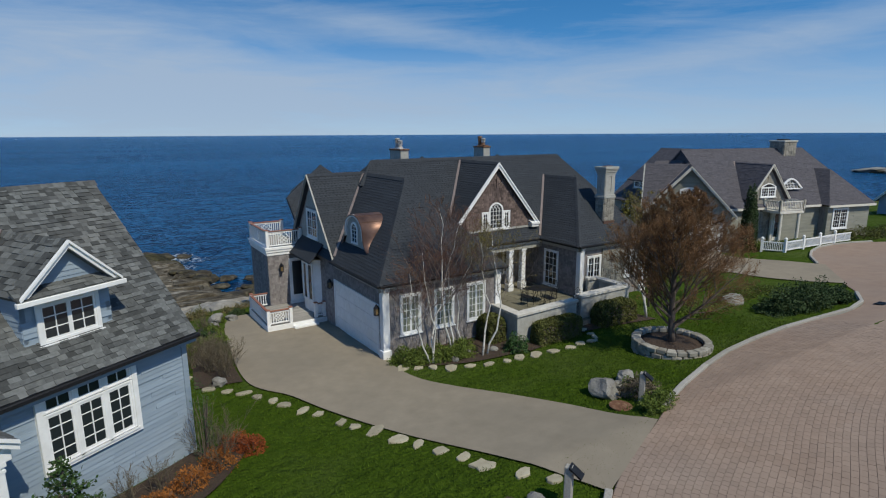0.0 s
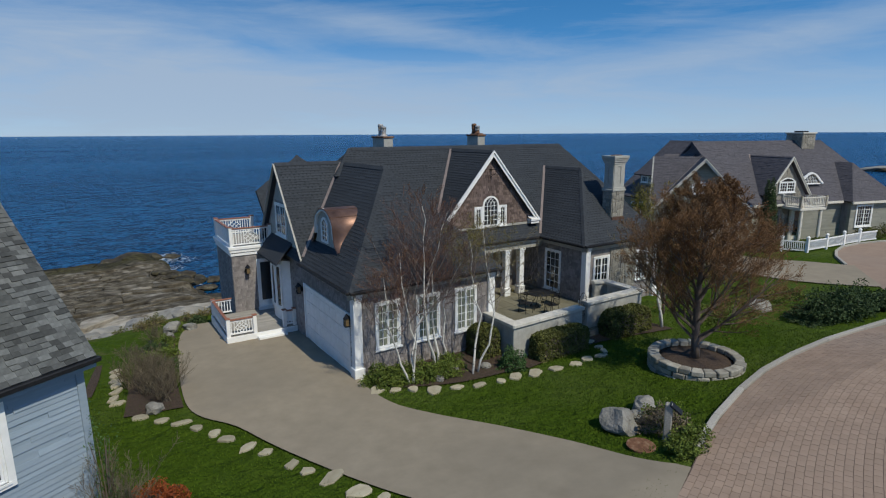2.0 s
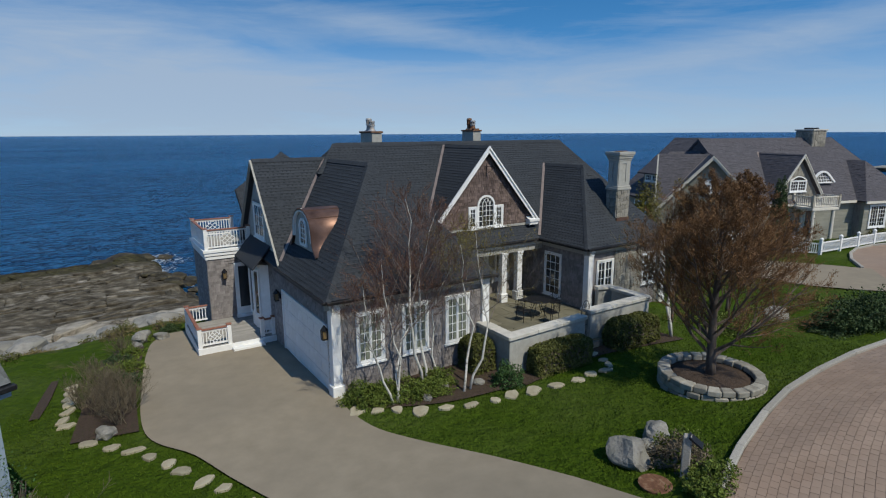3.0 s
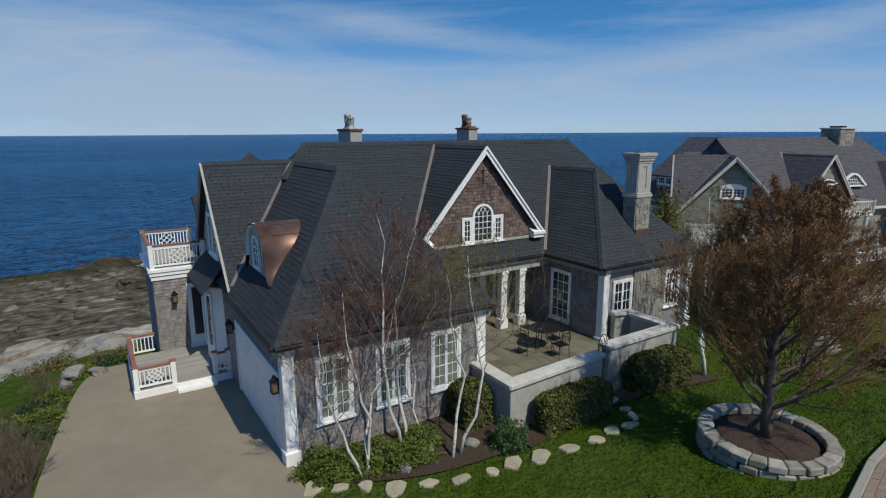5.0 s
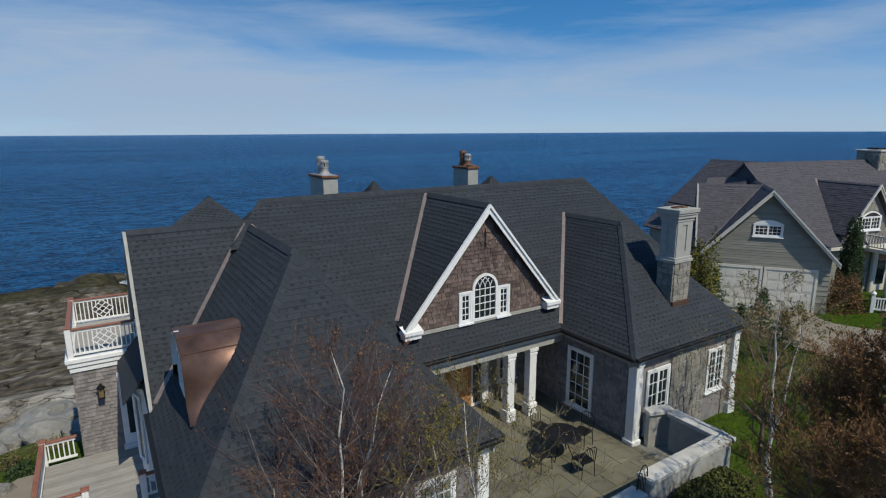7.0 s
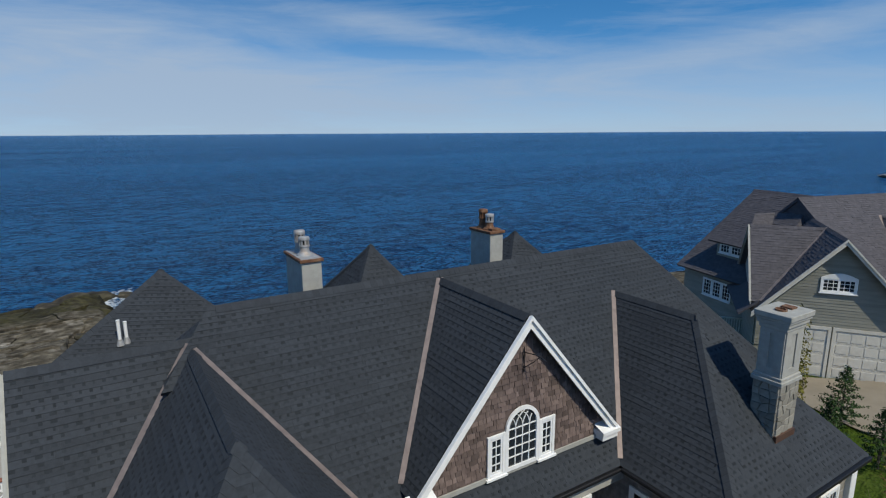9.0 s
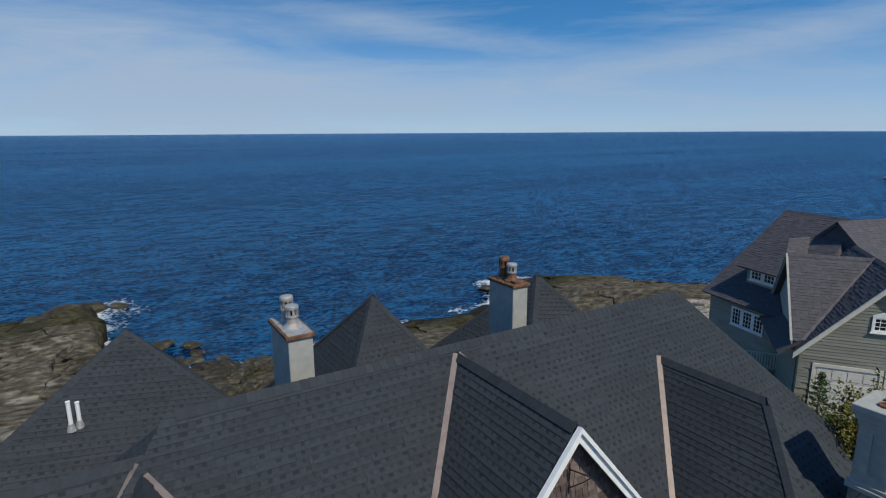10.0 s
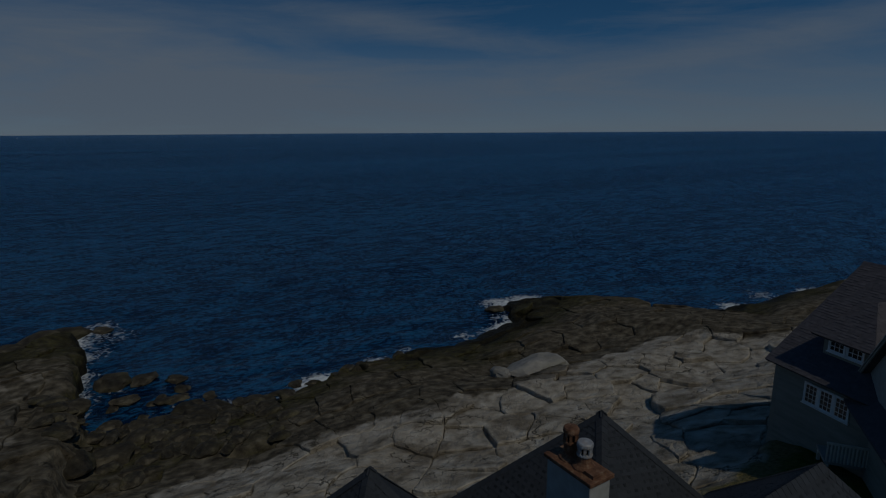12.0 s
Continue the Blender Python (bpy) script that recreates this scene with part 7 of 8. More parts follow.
# hedges and shrubs at the terrace
hedge(5.95, -2.62, 8.55, -1.82, 0.98, 9000, M_YEW, "clipped olive-green yew hedge below the terrace wall", 3)
hedge(9.95, -2.55, 12.3, -1.5, 1.05, 8000, M_YEW, "clipped dark yew hedge beside the gate", 5)
hedge(4.35, -1.25, 5.30, -0.15, 1.15, 4500, M_YEW, "dark rounded yew between wall and terrace", 8)
shrub("rhododendron", 4.95, -2.25, 0.55, 0.5, 0.62, 1500, 0.055, M_RHODO, "rounded fresh-green rhododendron bush", seed=2)
for k, (x, y, rx, ry, rz) in enumerate(((0.55, -0.75, 0.6, 0.5, 0.55), (1.2, -0.9, 0.7, 0.5, 0.5), (1.9, -1.3, 0.75, 0.55, 0.5), (2.5, -1.55, 0.7, 0.5, 0.45), (3.0, -1.05, 0.6, 0.5, 0.5), (0.85, -1.2, 0.55, 0.35, 0.35))):
    shrub("juniper", x, y, rx, ry, rz, 2300, 0.05, M_JUNIPER, "spreading bright green juniper at the foot of the wall", "juniper", "foundation junipers", seed=30 + k, lump=0.45)
for k, (x, y, rx, ry, rz) in enumerate(((4.75, -8.55, 0.6, 0.55, 0.55), (4.35, -9.55, 0.62, 0.4, 0.4), (3.85, -9.75, 0.4, 0.35, 0.3), (5.15, -8.2, 0.5, 0.4, 0.45))):
    shrub("juniper", x, y, rx, ry, rz, 1900, 0.045, M_JUNIPER if k else M_TWIG_GREY, "low juniper round the granite post" if k else "brownish low shrub round the granite post", "juniper", "junipers by the road", seed=50 + k, lump=0.45)
for k, (x, y, rx, ry, rz) in enumerate(((19.2, -6.4, 1.5, 1.1, 0.95), (20.7, -6.3, 1.5, 1.1, 1.05), (18.2, -6.0, 1.0, 0.9, 0.6), (21.9, -6.8, 0.9, 0.8, 0.7))):
    shrub("juniper", x, y, rx, ry, rz, 3800, 0.07, M_DKJUNIPER, "broad dark green juniper on the lawn by the road", "juniper", "dark junipers", seed=60 + k, lump=0.5)
for k, (x, y) in enumerate(((15.6, -3.6), (17.0, -3.4), (18.6, -3.0), (20.2, -2.9), (16.2, -2.3), (22.0, -3.2))):
    shrub("ground_cover", x, y, 1.0, 0.8, 0.28, 1700, 0.06, M_JUNIPER, "low green ground-cover juniper", "juniper", "ground-cover junipers", seed=70 + k, lump=0.45)
# beside the blue house
for k, (x, y, s, m) in enumerate(((-6.55, -3.75, 0.42, M_REDLEAF), (-6.2, -4.15, 0.40, M_REDLEAF), (-7.15, -4.55, 0.48, M_ORANGELEAF), (-7.95, -5.25, 0.5, M_ORANGELEAF), (-8.7, -5.9, 0.45, M_ORANGELEAF))):
    shrub("red_shrub", x, y, s, s, s * 1.05, 1300, 0.035, m, "rust-red mounded shrub in bark mulch" if m is M_REDLEAF else "orange mounded shrub in bark mulch", "shrub", "red shrubs", seed=80 + k)


def spruce(x, y, h, rad, seed, label, z=None, mat=None):
    z = base_z(x, y) if z is None else z
    e = thing("dwarf_conifer", (x, y, z), label, "conifer", "small conifers")
    r = random.Random(seed)
    part("trunk", Geo().tube([(0, 0, -0.05), (0, 0, h)], [0.05, 0.01], 6), M_BARK, e)
    g, b = Geo(), Geo()
    n = int(h * 26)
    for k in range(n):
        t = (k + r.random()) / n
        zz = h * (0.06 + 0.92 * t)
        L = rad * (1 - t) ** 0.85 * r.uniform(0.65, 1.15) + 0.05
        a = k * 2.4
        end = Vector((L * math.cos(a), L * math.sin(a), zz + 0.10 * L))
        st = Vector((0, 0, zz))
        b.tube([st, st.lerp(end, 0.6) + Vector((0, 0, -0.04)), end], [0.012, 0.008, 0.004], 3, cap=False)
        pts = [st.lerp(end, 0.25 + 0.75 * r.random()) + Vector((r.gauss(0, 0.05), r.gauss(0, 0.05), r.gauss(0, 0.035))) for _ in range(int(16 + 30 * L))]
        leaf_quads(g, pts, 0.05, r)
    part("branch_mass", b, M_BARK, e)
    part("needles", g, mat or M_SPRUCE, e)["kind"] = "stuff"


spruce(-10.35, -6.3, 2.1, 1.05, 3, "small green dwarf conifer by the blue house")
spruce(21.4, 3.4, 2.6, 0.9, 5, "young green spruce beside the neighbour's drive")
spruce(22.9, 2.4, 2.2, 0.9, 6, "young green spruce beside the neighbour's drive")
shrub("golden_conifer", 19.6, 4.3, 0.75, 0.75, 5.4, 9000, 0.07, M_GOLD, "tall yellow-green conifer behind the stone-faced wing", "conifer", seed=77, z=-0.2, lump=0.3)
spruce(20.2, 5.0, 2.8, 0.9, 8, "young green spruce beside the neighbour's drive")
spruce(24.3, 6.6, 2.2, 0.8, 9, "young green spruce beside the neighbour's drive")


def bare_shrub(x, y, h, spread, n, seed, label, mat=None, group="bare shrubs"):
    e = thing("bare_shrub", (x, y, base_z(x, y)), label, "shrub", group)
    r = random.Random(seed)
    g, tw = Geo(), Geo()
    for k in range(n):
        a = r.uniform(0, 6.283)
        d = Vector((math.cos(a) * spread, math.sin(a) * spread, 1)).normalized() if k else Vector((0, 0, 1))
        d = (d + Vector((r.gauss(0, 0.2), r.gauss(0, 0.2), 0))).normalized()
        branch(g, tw, Vector((r.gauss(0, 0.10), r.gauss(0, 0.10), -0.03)), d, h * r.uniform(0.7, 1.05), 0.011, r, 2, 0.38, 0.5, (6, 6))
    part("stem_mass", g, mat or M_TWIG_GREY, e)
    part("twig_mass", tw, mat or M_TWIG_GREY, e)["kind"] = "stuff"


for k, (x, y, h) in enumerate(((-5.75, 1.9, 1.25), (-6.2, 2.8, 1.2), (-5.6, 3.6, 1.1), (-6.0, 4.6, 1.0), (-6.6, 3.7, 1.0), (-5.4, 2.7, 1.1), (-5.4, 8.6, 0.8), (-6.4, 6.2, 0.9))):
    bare_shrub(x, y, h, 0.55, 16, 100 + k, "bare grey-brown twiggy shrub beside the driveway")
for k, (x, y, s) in enumerate(((-5.5, 5.0, 0.55), (-5.9, 5.8, 0.6), (-5.2, 6.4, 0.45), (-5.6, 7.2, 0.5), (-5.1, 8.0, 0.45), (-4.3, 9.9, 0.35), (-3.5, 10.6, 0.4))):
    shrub("juniper", x, y, s, s, s * 0.75, 1200, 0.05, M_JUNIPER if k % 3 else M_DKJUNIPER, "green low shrub beside the driveway", "shrub", "drive shrubs", seed=120 + k, lump=0.45)
for k, (x, y) in enumerate(((-7.0, -4.6), (-7.4, -3.9), (-7.0, -3.6), (-8.6, -5.0), (-9.2, -5.3))):
    bare_shrub(x, y, 1.5 if k < 2 else 0.9, 0.25, 8, 140 + k, "thin bare shrub against the blue wall", group="wall shrubs")
shrub("ivy_shrub", -7.35, -3.95, 0.28, 0.28, 2.4, 500, 0.035, M_RHODO, "thin climbing shrub with sparse green leaves", seed=150, lump=0.5)
for k in range(14):
    r = random.Random(k + 300)
    x, y = r.uniform(-9.5, -2.6), r.uniform(10.6, 13.2)
    shrub("coast_shrub", x, y, r.uniform(0.35, 0.7), r.uniform(0.35, 0.7), r.uniform(0.25, 0.5), 420, 0.05, M_DRYGRASS if k % 3 else M_YEW, "dry olive-brown coastal shrub at the garden's edge", "shrub", "coastal shrubs", seed=200 + k, lump=0.5, z=land_z(x, y) - 0.05)


def grass_blades():
    """Short blades over the lawns that the flight passes nearest."""
    r = random.Random(77)
    g = Geo()
    n = 0
    while n < 42000:
        x, y = r.uniform(-8.5, 16.5), r.uniform(-12.5, 4.5)
        if y > -0.4 and x > -5.4:
            continue
        # the drive and the road stay free
        inside = False
        for (ax, ay), (bx, by), (cx, cy), (dx, dy) in zip(DRIVE_L, DRIVE_L[1:], DRIVE_R, DRIVE_R[1:]):
            lo, hi = min(ay, by), max(ay, by)
            if lo <= y <= hi:
                t = (y - ay) / (by - ay)
                xl = ax + (bx - ax) * t
                for (ex, ey), (fx, fy) in zip(DRIVE_R, DRIVE_R[1:]):
                    if min(ey, fy) <= y <= max(ey, fy):
                        xr = ex + (fx - ex) * (y - ey) / (fy - ey) if fy != ey else ex
                        inside |= xl - 0.05 < x < xr + 0.05
        if inside:
            continue
        for (ax, ay), (bx, by) in zip(KERB, KERB[1:]):
            if ax <= x <= bx and y < ay + (by - ay) * (x - ax) / (bx - ax) + 0.22:
                inside = True
        if inside or y < -10.2 and x < -5.9:
            continue
        if math.hypot(x - 9.72, y + 6.12) < 1.6:
            continue
        z = base_z(x, y)
        a = r.uniform(0, 6.283)
        w, h = 0.012, r.uniform(0.03, 0.065)
        c, s = math.cos(a), math.sin(a)
        lx, ly = r.gauss(0, 0.02), r.gauss(0, 0.02)
        g.add([(x - w * c, y - w * s, z - 0.01), (x + w * c, y + w * s, z - 0.01), (x + lx, y + ly, z + h)], [(0, 1, 2)])
        n += 1
    single("grass", g, M_GRASS, "short mown spring grass", "grass", kind="stuff")


M_GRASS = leaf("grass_blade", (0.040, 0.072, 0.005), (0.066, 0.106, 0.009), 0.75)
grass_blades()


# ---- the blue house by the drive ----
def clad(parent, o, ux, poly, mat, expo=0.12, holes=()):
    """Clapboards over an upright outline."""
    o, ux = Vector(o), Vector(ux).normalized()
    a0 = poly[0]
    hs = [(x0 - a0[0], y0 - a0[1], x1 - a0[0], y1 - a0[1]) for x0, y0, x1, y1 in holes]
    lay("clapboard", courses([o + ux * a + Vector((0, 0, 1)) * b for a, b in poly], ux, expo, 2.6, 0.016, rng, holes=hs, vary=0.3, lift=0.002, gap=0.002), mat, parent)


def blue_house():
    e = thing("house", (-7.32, -3.18, 0), "pale blue-grey clapboard house with a grey shingle roof", "house", rz=31.8)
    ZB_, EY = 3.62, -0.16
    RY, RZ_ = 3.82, 7.56
    L = -9.0
    g = Geo()
    g.box(L, 0.12, -0.6, -0.2, 0.32, 3.7)
    wf = part("wall", g, M_BLUE, e)
    g = Geo()
    g.prism([(-0.2, 0.12, -0.6), (-0.2, 7.5, -0.6), (-0.2, 7.5, 3.6), (-0.2, RY, RZ_ - 0.2), (-0.2, 0.12, 3.6)], (-0.2, 0, 0))
    we = part("wall", g, M_BLUE, e)
    g = Geo()
    g.box(L, 7.3, -0.6, -0.2, 7.5, 3.6)
    part("wall", g, M_BLUE, e)
    clad(wf, (0, 0.118, -0.4), (1, 0, 0), [(L, 0), (-0.2, 0), (-0.2, 3.9), (L, 3.9)], M_BLUE, holes=[(-3.85, 2.1, -1.8, 3.8)])
    clad(we, (-0.197, 0.12, -0.4), (0, 1, 0), [(0, 0), (7.38, 0), (7.38, 4.0), (3.7, 7.7), (0, 4.0)], M_BLUE)
    g = Geo()
    g.box(-0.32, 0.07, -0.4, -0.16, 0.12, 3.55)
    part("corner_board", g, M_BLUE, e, bevel=0.006)
    roof_face(e, [(L, EY, ZB_), (0.02, EY, ZB_), (0.24, RY, RZ_), (L, RY, RZ_)], (1, 0, 0), M_ROOF_B, expo=0.13, width=0.19, sh=0.018, near=lambda c: c.x > -3.2, cap=280)
    roof_face(e, [(0.02, 2 * RY - EY, ZB_), (L, 2 * RY - EY, ZB_), (L, RY, RZ_), (0.24, RY, RZ_)], (-1, 0, 0), M_ROOF_B, expo=0.13, width=0.19, sh=0.018)
    ridge_cap(e, (L, RY, RZ_), (0.24, RY, RZ_), M_ROOF_B)
    g = Geo()
    g.beam((L, EY - 0.05, ZB_ - 0.06), (0.06, EY - 0.05, ZB_ - 0.06), 0.12, 0.11)
    part("gutter", g, M_DARK, e, bevel=0.02)
    g = Geo()
    g.box(L, EY + 0.02, ZB_ - 0.24, 0.0, 0.12, ZB_ - 0.12)
    part("frieze", g, M_BLUE, e)
    # big three-light window with transoms
    x0, w3 = -3.85, 2.05 / 3
    for k in range(3):
        window(e, (x0 + k * w3, 0.10, 1.70), (1, 0, 0), w3, 1.26, 2, 4, frame_w=0.055, sill=True)
        window(e, (x0 + k * w3, 0.10, 2.98), (1, 0, 0), w3, 0.42, 2, 1, frame_w=0.055, sill=False)
    g = Geo()
    for a, b, c, d in ((x0 - 0.13, 1.58, x0, 3.53), (x0 + 2.05, 1.58, x0 + 2.18, 3.53), (x0, 3.40, x0 + 2.05, 3.53), (x0, 1.58, x0 + 2.05, 1.70)):
        g.box(a, 0.035, b, c, 0.12, d)
    part("window_casing", g, M_WHITE, e)
    # dormer
    dx, fy = -2.72, 0.62
    g = Geo()
    g.box(dx - 0.98, fy, 3.9, dx + 0.98, fy + 0.12, 5.5)
    wd = part("dormer_wall", g, M_BLUE, e)
    for s in (-1, 1):
        g = Geo()
        g.prism([(dx + s * 0.98, fy, 4.2), (dx + s * 0.98, 2.2, 5.75), (dx + s * 0.98, 2.2, 5.5), (dx + s * 0.98, fy, 5.5)], (-s * 0.1, 0, 0))
        part("dormer_cheek", g, M_BLUE, e)
        clad(e, (dx + s * 0.984, fy if s > 0 else 1.9, 4.35), (0, s, 0), [(0, 0), (1.28, 0), (1.28, 1.15), (0, 1.15)], M_BLUE)
    clad(wd, (dx - 0.98, fy - 0.003, 3.95), (1, 0, 0), [(0, 0), (1.96, 0), (1.96, 1.5), (0, 1.5)], M_BLUE, holes=[(0.25, 0.3, 1.7, 1.4)])
    window(e, (dx - 0.70, fy - 0.02, 4.32), (1, 0, 0), 1.40, 0.98, 2, 3, sashes=2, frame_w=0.10)
    hw, za, ze = 1.12, 6.61, 5.52
    yf = 0.30
    roof_face(e, [(dx - hw, 3.4, ze), (dx - hw, yf, ze), (dx, yf, za), (dx, 3.4, za)], (0, -1, 0), M_ROOF_B, expo=0.15, width=0.26, sh=0.018)
    roof_face(e, [(dx + hw, yf, ze), (dx + hw, 3.4, ze), (dx, 3.4, za), (dx, yf, za)], (0, 1, 0), M_ROOF_B, expo=0.15, width=0.26, sh=0.018)
    ridge_cap(e, (dx, yf, za), (dx, 2.9, za), M_ROOF_B)
    rake(e, (dx - hw, yf - 0.01, ze), (dx, yf - 0.01, za), (0, -1, 0), 0.17)
    rake(e, (dx, yf - 0.01, za), (dx + hw, yf - 0.01, ze), (0, -1, 0), 0.17)
    g = Geo()
    g.prism([(dx - 0.9, 0.5, 5.66), (dx + 0.9, 0.5, 5.66), (dx, 0.5, 6.45)], (0, 0.1, 0))
    pd = part("pediment", g, M_BLUE, e)
    clad(pd, (dx - 0.9, 0.497, 5.66), (1, 0, 0), [(0, 0), (1.8, 0), (0.9, 0.79)], M_BLUE)
    roof_face(e, [(dx - hw - 0.05, yf - 0.08, 5.50), (dx + hw + 0.05, yf - 0.08, 5.50), (dx + hw + 0.05, 0.52, 5.72), (dx - hw - 0.05, 0.52, 5.72)], (1, 0, 0), M_ROOF_B, thick=0.05, expo=0.12, width=0.26, sh=0.014)
    g = Geo()
    g.box(dx - hw - 0.08, yf - 0.12, 5.36, dx + hw + 0.08, yf - 0.02, 5.47)
    part("dormer_fascia", g, M_WHITE, e, bevel=0.01)
    valley(e, (dx - hw - 0.02, 1.75, 5.58), (dx - 0.05, 2.85, 6.62))
    # small porch
    px, pz = -6.75, 3.25
    roof_face(e, [(px - 1.9, 0.2, pz), (px - 1.9, -1.0, pz), (px, -1.0, pz + 1.1), (px, 0.2, pz + 1.1)], (0, -1, 0), M_ROOF_B, expo=0.15, width=0.26, sh=0.018)
    roof_face(e, [(px + 1.9, -1.0, pz), (px + 1.9, 0.2, pz), (px, 0.2, pz + 1.1), (px, -1.0, pz + 1.1)], (0, 1, 0), M_ROOF_B, expo=0.15, width=0.26, sh=0.018)
    rake(e, (px - 1.9, -1.02, pz), (px, -1.02, pz + 1.1), (0, -1, 0), 0.2)
    rake(e, (px, -1.02, pz + 1.1), (px + 1.9, -1.02, pz), (0, -1, 0), 0.2)
    g = Geo()
    g.box(px - 1.8, -0.95, pz - 0.38, px + 1.8, -0.70, pz - 0.1)
    part("porch_beam", g, M_WHITE, e, bevel=0.01)
    pilaster(e, px + 1.55, -0.82, 0.1, pz - 0.36, 0.22)
    pilaster(e, px - 1.55, -0.82, 0.1, pz - 0.36, 0.22)


blue_house()


# ---- the olive house across the lawn ----
def olive_house():
    e = thing("house", (38.2, 5.57, -0.35), "olive-grey clapboard house with a slate-coloured roof and stone gable", "house", rz=-15)
    dz = 0.35
    q = lambda *p: (p[0], p[1], p[2] + dz)
    R = dict(expo=0.15, width=0.34, sh=0.011)
    ZR, ZV = 7.36, 2.75
    ev, bk = -0.35, 10.3
    g = Geo()
    g.box(-3.5, 0, -0.6, 10.8, 0.25, ZV + dz)
    w0 = part("wall", g, M_OLIVE, e)
    g = Geo()
    g.box(-8.4, 3.6, -5.5, -8.15, 8.9, ZV + dz + 0.1)
    w1 = part("wall", g, M_OLIVE, e)
    g = Geo()
    g.box(-8.4, 8.9, -6.5, 11.2, 9.15, ZV + dz)
    part("wall", g, M_OLIVE, e)
    g = Geo()
    g.box(-8.15, 3.6, -5.5, -3.5, 3.85, ZV + dz)
    part("wall", g, M_OLIVE, e)
    clad(w0, (-3.5, -0.004, -0.2), (1, 0, 0), [(0, 0), (14.3, 0), (14.3, 3.2), (0, 3.2)], M_OLIVE, expo=0.14)
    clad(w1, (-8.404, 8.9, -0.8), (0, -1, 0), [(0, 0), (5.3, 0), (5.3, 3.9), (0, 3.9)], M_OLIVE, expo=0.14)
    roof_face(e, [q(-4.8, ev, ZV), q(11.4, ev, ZV), q(9.0, 5, ZR), q(-4.8, 5, ZR)], (1, 0, 0), M_ROOF_N, **R)
    roof_face(e, [q(-3.4, 6.4, 6.15), q(-4.8, 6.4, 6.15), q(-4.8, 5, ZR), q(-3.4, 5, ZR)], (-1, 0, 0), M_ROOF_N, **R)
    part("gable_wall", Geo().prism([q(-4.7, 1.0, 2.9), q(-4.7, 6.3, 2.9), q(-4.7, 6.3, 6.1), q(-4.7, 5, ZR - 0.15), q(-4.7, 1.0, 3.7)], (0.2, 0, 0)), M_ROOF_N, e)
    roof_face(e, [q(11.4, bk, ZV), q(-4, bk, ZV), q(-4, 5, ZR), q(9.0, 5, ZR)], (-1, 0, 0), M_ROOF_N, **R)
    roof_face(e, [q(11.4, ev, ZV), q(11.4, bk, ZV), q(9.0, 5, ZR)], (0, 1, 0), M_ROOF_N, **R)
    # block on the far side, its ridge running to the sea
    roof_face(e, [q(-8.85, 9.4, 2.85), q(-8.85, 3.2, 2.85), q(-3.6, 5.0, ZR + 0.03), q(-3.6, 9.1, ZR + 0.03)], (0, -1, 0), M_ROOF_N, **R)
    roof_face(e, [q(1.6, 3.2, 2.85), q(1.6, 9.4, 2.85), q(-3.6, 9.1, ZR + 0.03), q(-3.6, 5.0, ZR + 0.03)], (0, 1, 0), M_ROOF_N, **R)
    roof_face(e, [q(-8.85, 3.2, 2.85), q(1.6, 3.2, 2.85), q(-3.6, 5.0, ZR + 0.03)], (1, 0, 0), M_ROOF_N, **R)
    roof_face(e, [q(1.6, 9.4, 2.85), q(-8.85, 9.4, 2.85), q(-3.6, 9.1, ZR + 0.03)], (-1, 0, 0), M_ROOF_N, **R)
    for a, b in ((q(-4.8, 5, ZR), q(9.0, 5, ZR)), (q(9.0, 5, ZR), q(11.4, ev, ZV)), (q(-3.6, 5.0, ZR + 0.03), q(-3.6, 9.1, ZR + 0.03))):
        ridge_cap(e, a, b, M_ROOF_N)
    # row of windows and shed dormer on the far side
    for k in range(3):
        window(e, q(-8.42, 7.50 - 0.72 * k, 1.45), (0, -1, 0), 0.72, 1.02, 3, 4, frame_w=0.06)
    g = Geo()
    g.prism([q(-7.75, 5.3, 3.75), q(-7.75, 7.4, 3.75), q(-7.75, 7.4, 4.75), q(-7.75, 5.3, 4.75)], (1.6, 0, 0))
    part("dormer_wall", g, M_OLIVE, e)
    for k in range(2):
        window(e, q(-7.77, 7.15 - 0.82 * k, 4.02), (0, -1, 0), 0.80, 0.58, 3, 2, frame_w=0.06)
    roof_face(e, [q(-8.15, 7.8, 4.70), q(-8.15, 4.9, 4.70), q(-6.3, 6.35, 6.35)], (0, -1, 0), M_ROOF_N, **R)
    roof_face(e, [q(-8.15, 4.9, 4.70), q(-4.6, 4.9, 4.70), q(-4.6, 6.35, 6.35), q(-6.3, 6.35, 6.35)], (1, 0, 0), M_ROOF_N, **R)
    roof_face(e, [q(-4.6, 7.8, 4.70), q(-8.15, 7.8, 4.70), q(-6.3, 6.35, 6.35), q(-4.6, 6.35, 6.35)], (-1, 0, 0), M_ROOF_N, **R)
    # stone front gable
    hw, zb, za = 2.15, 3.40, 6.28
    roof_face(e, [q(-hw, 4.2, zb), q(-hw, -0.30, zb), q(0, -0.30, za), q(0, 4.2, za)], (0, -1, 0), M_ROOF_N, **R)
    roof_face(e, [q(hw, -0.30, zb), q(hw, 4.2, zb), q(0, 4.2, za), q(0, -0.30, za)], (0, 1, 0), M_ROOF_N, **R)
    g = Geo()
    g.prism([q(-hw + 0.2, -0.02, -0.5), q(hw - 0.2, -0.02, -0.5), q(hw - 0.2, -0.02, zb), q(0, -0.02, za - 0.25), q(-hw + 0.2, -0.02, zb)], (0, 0.2, 0))
    sg = part("stone_gable", g, M_MORTAR, e, "fieldstone gable front")
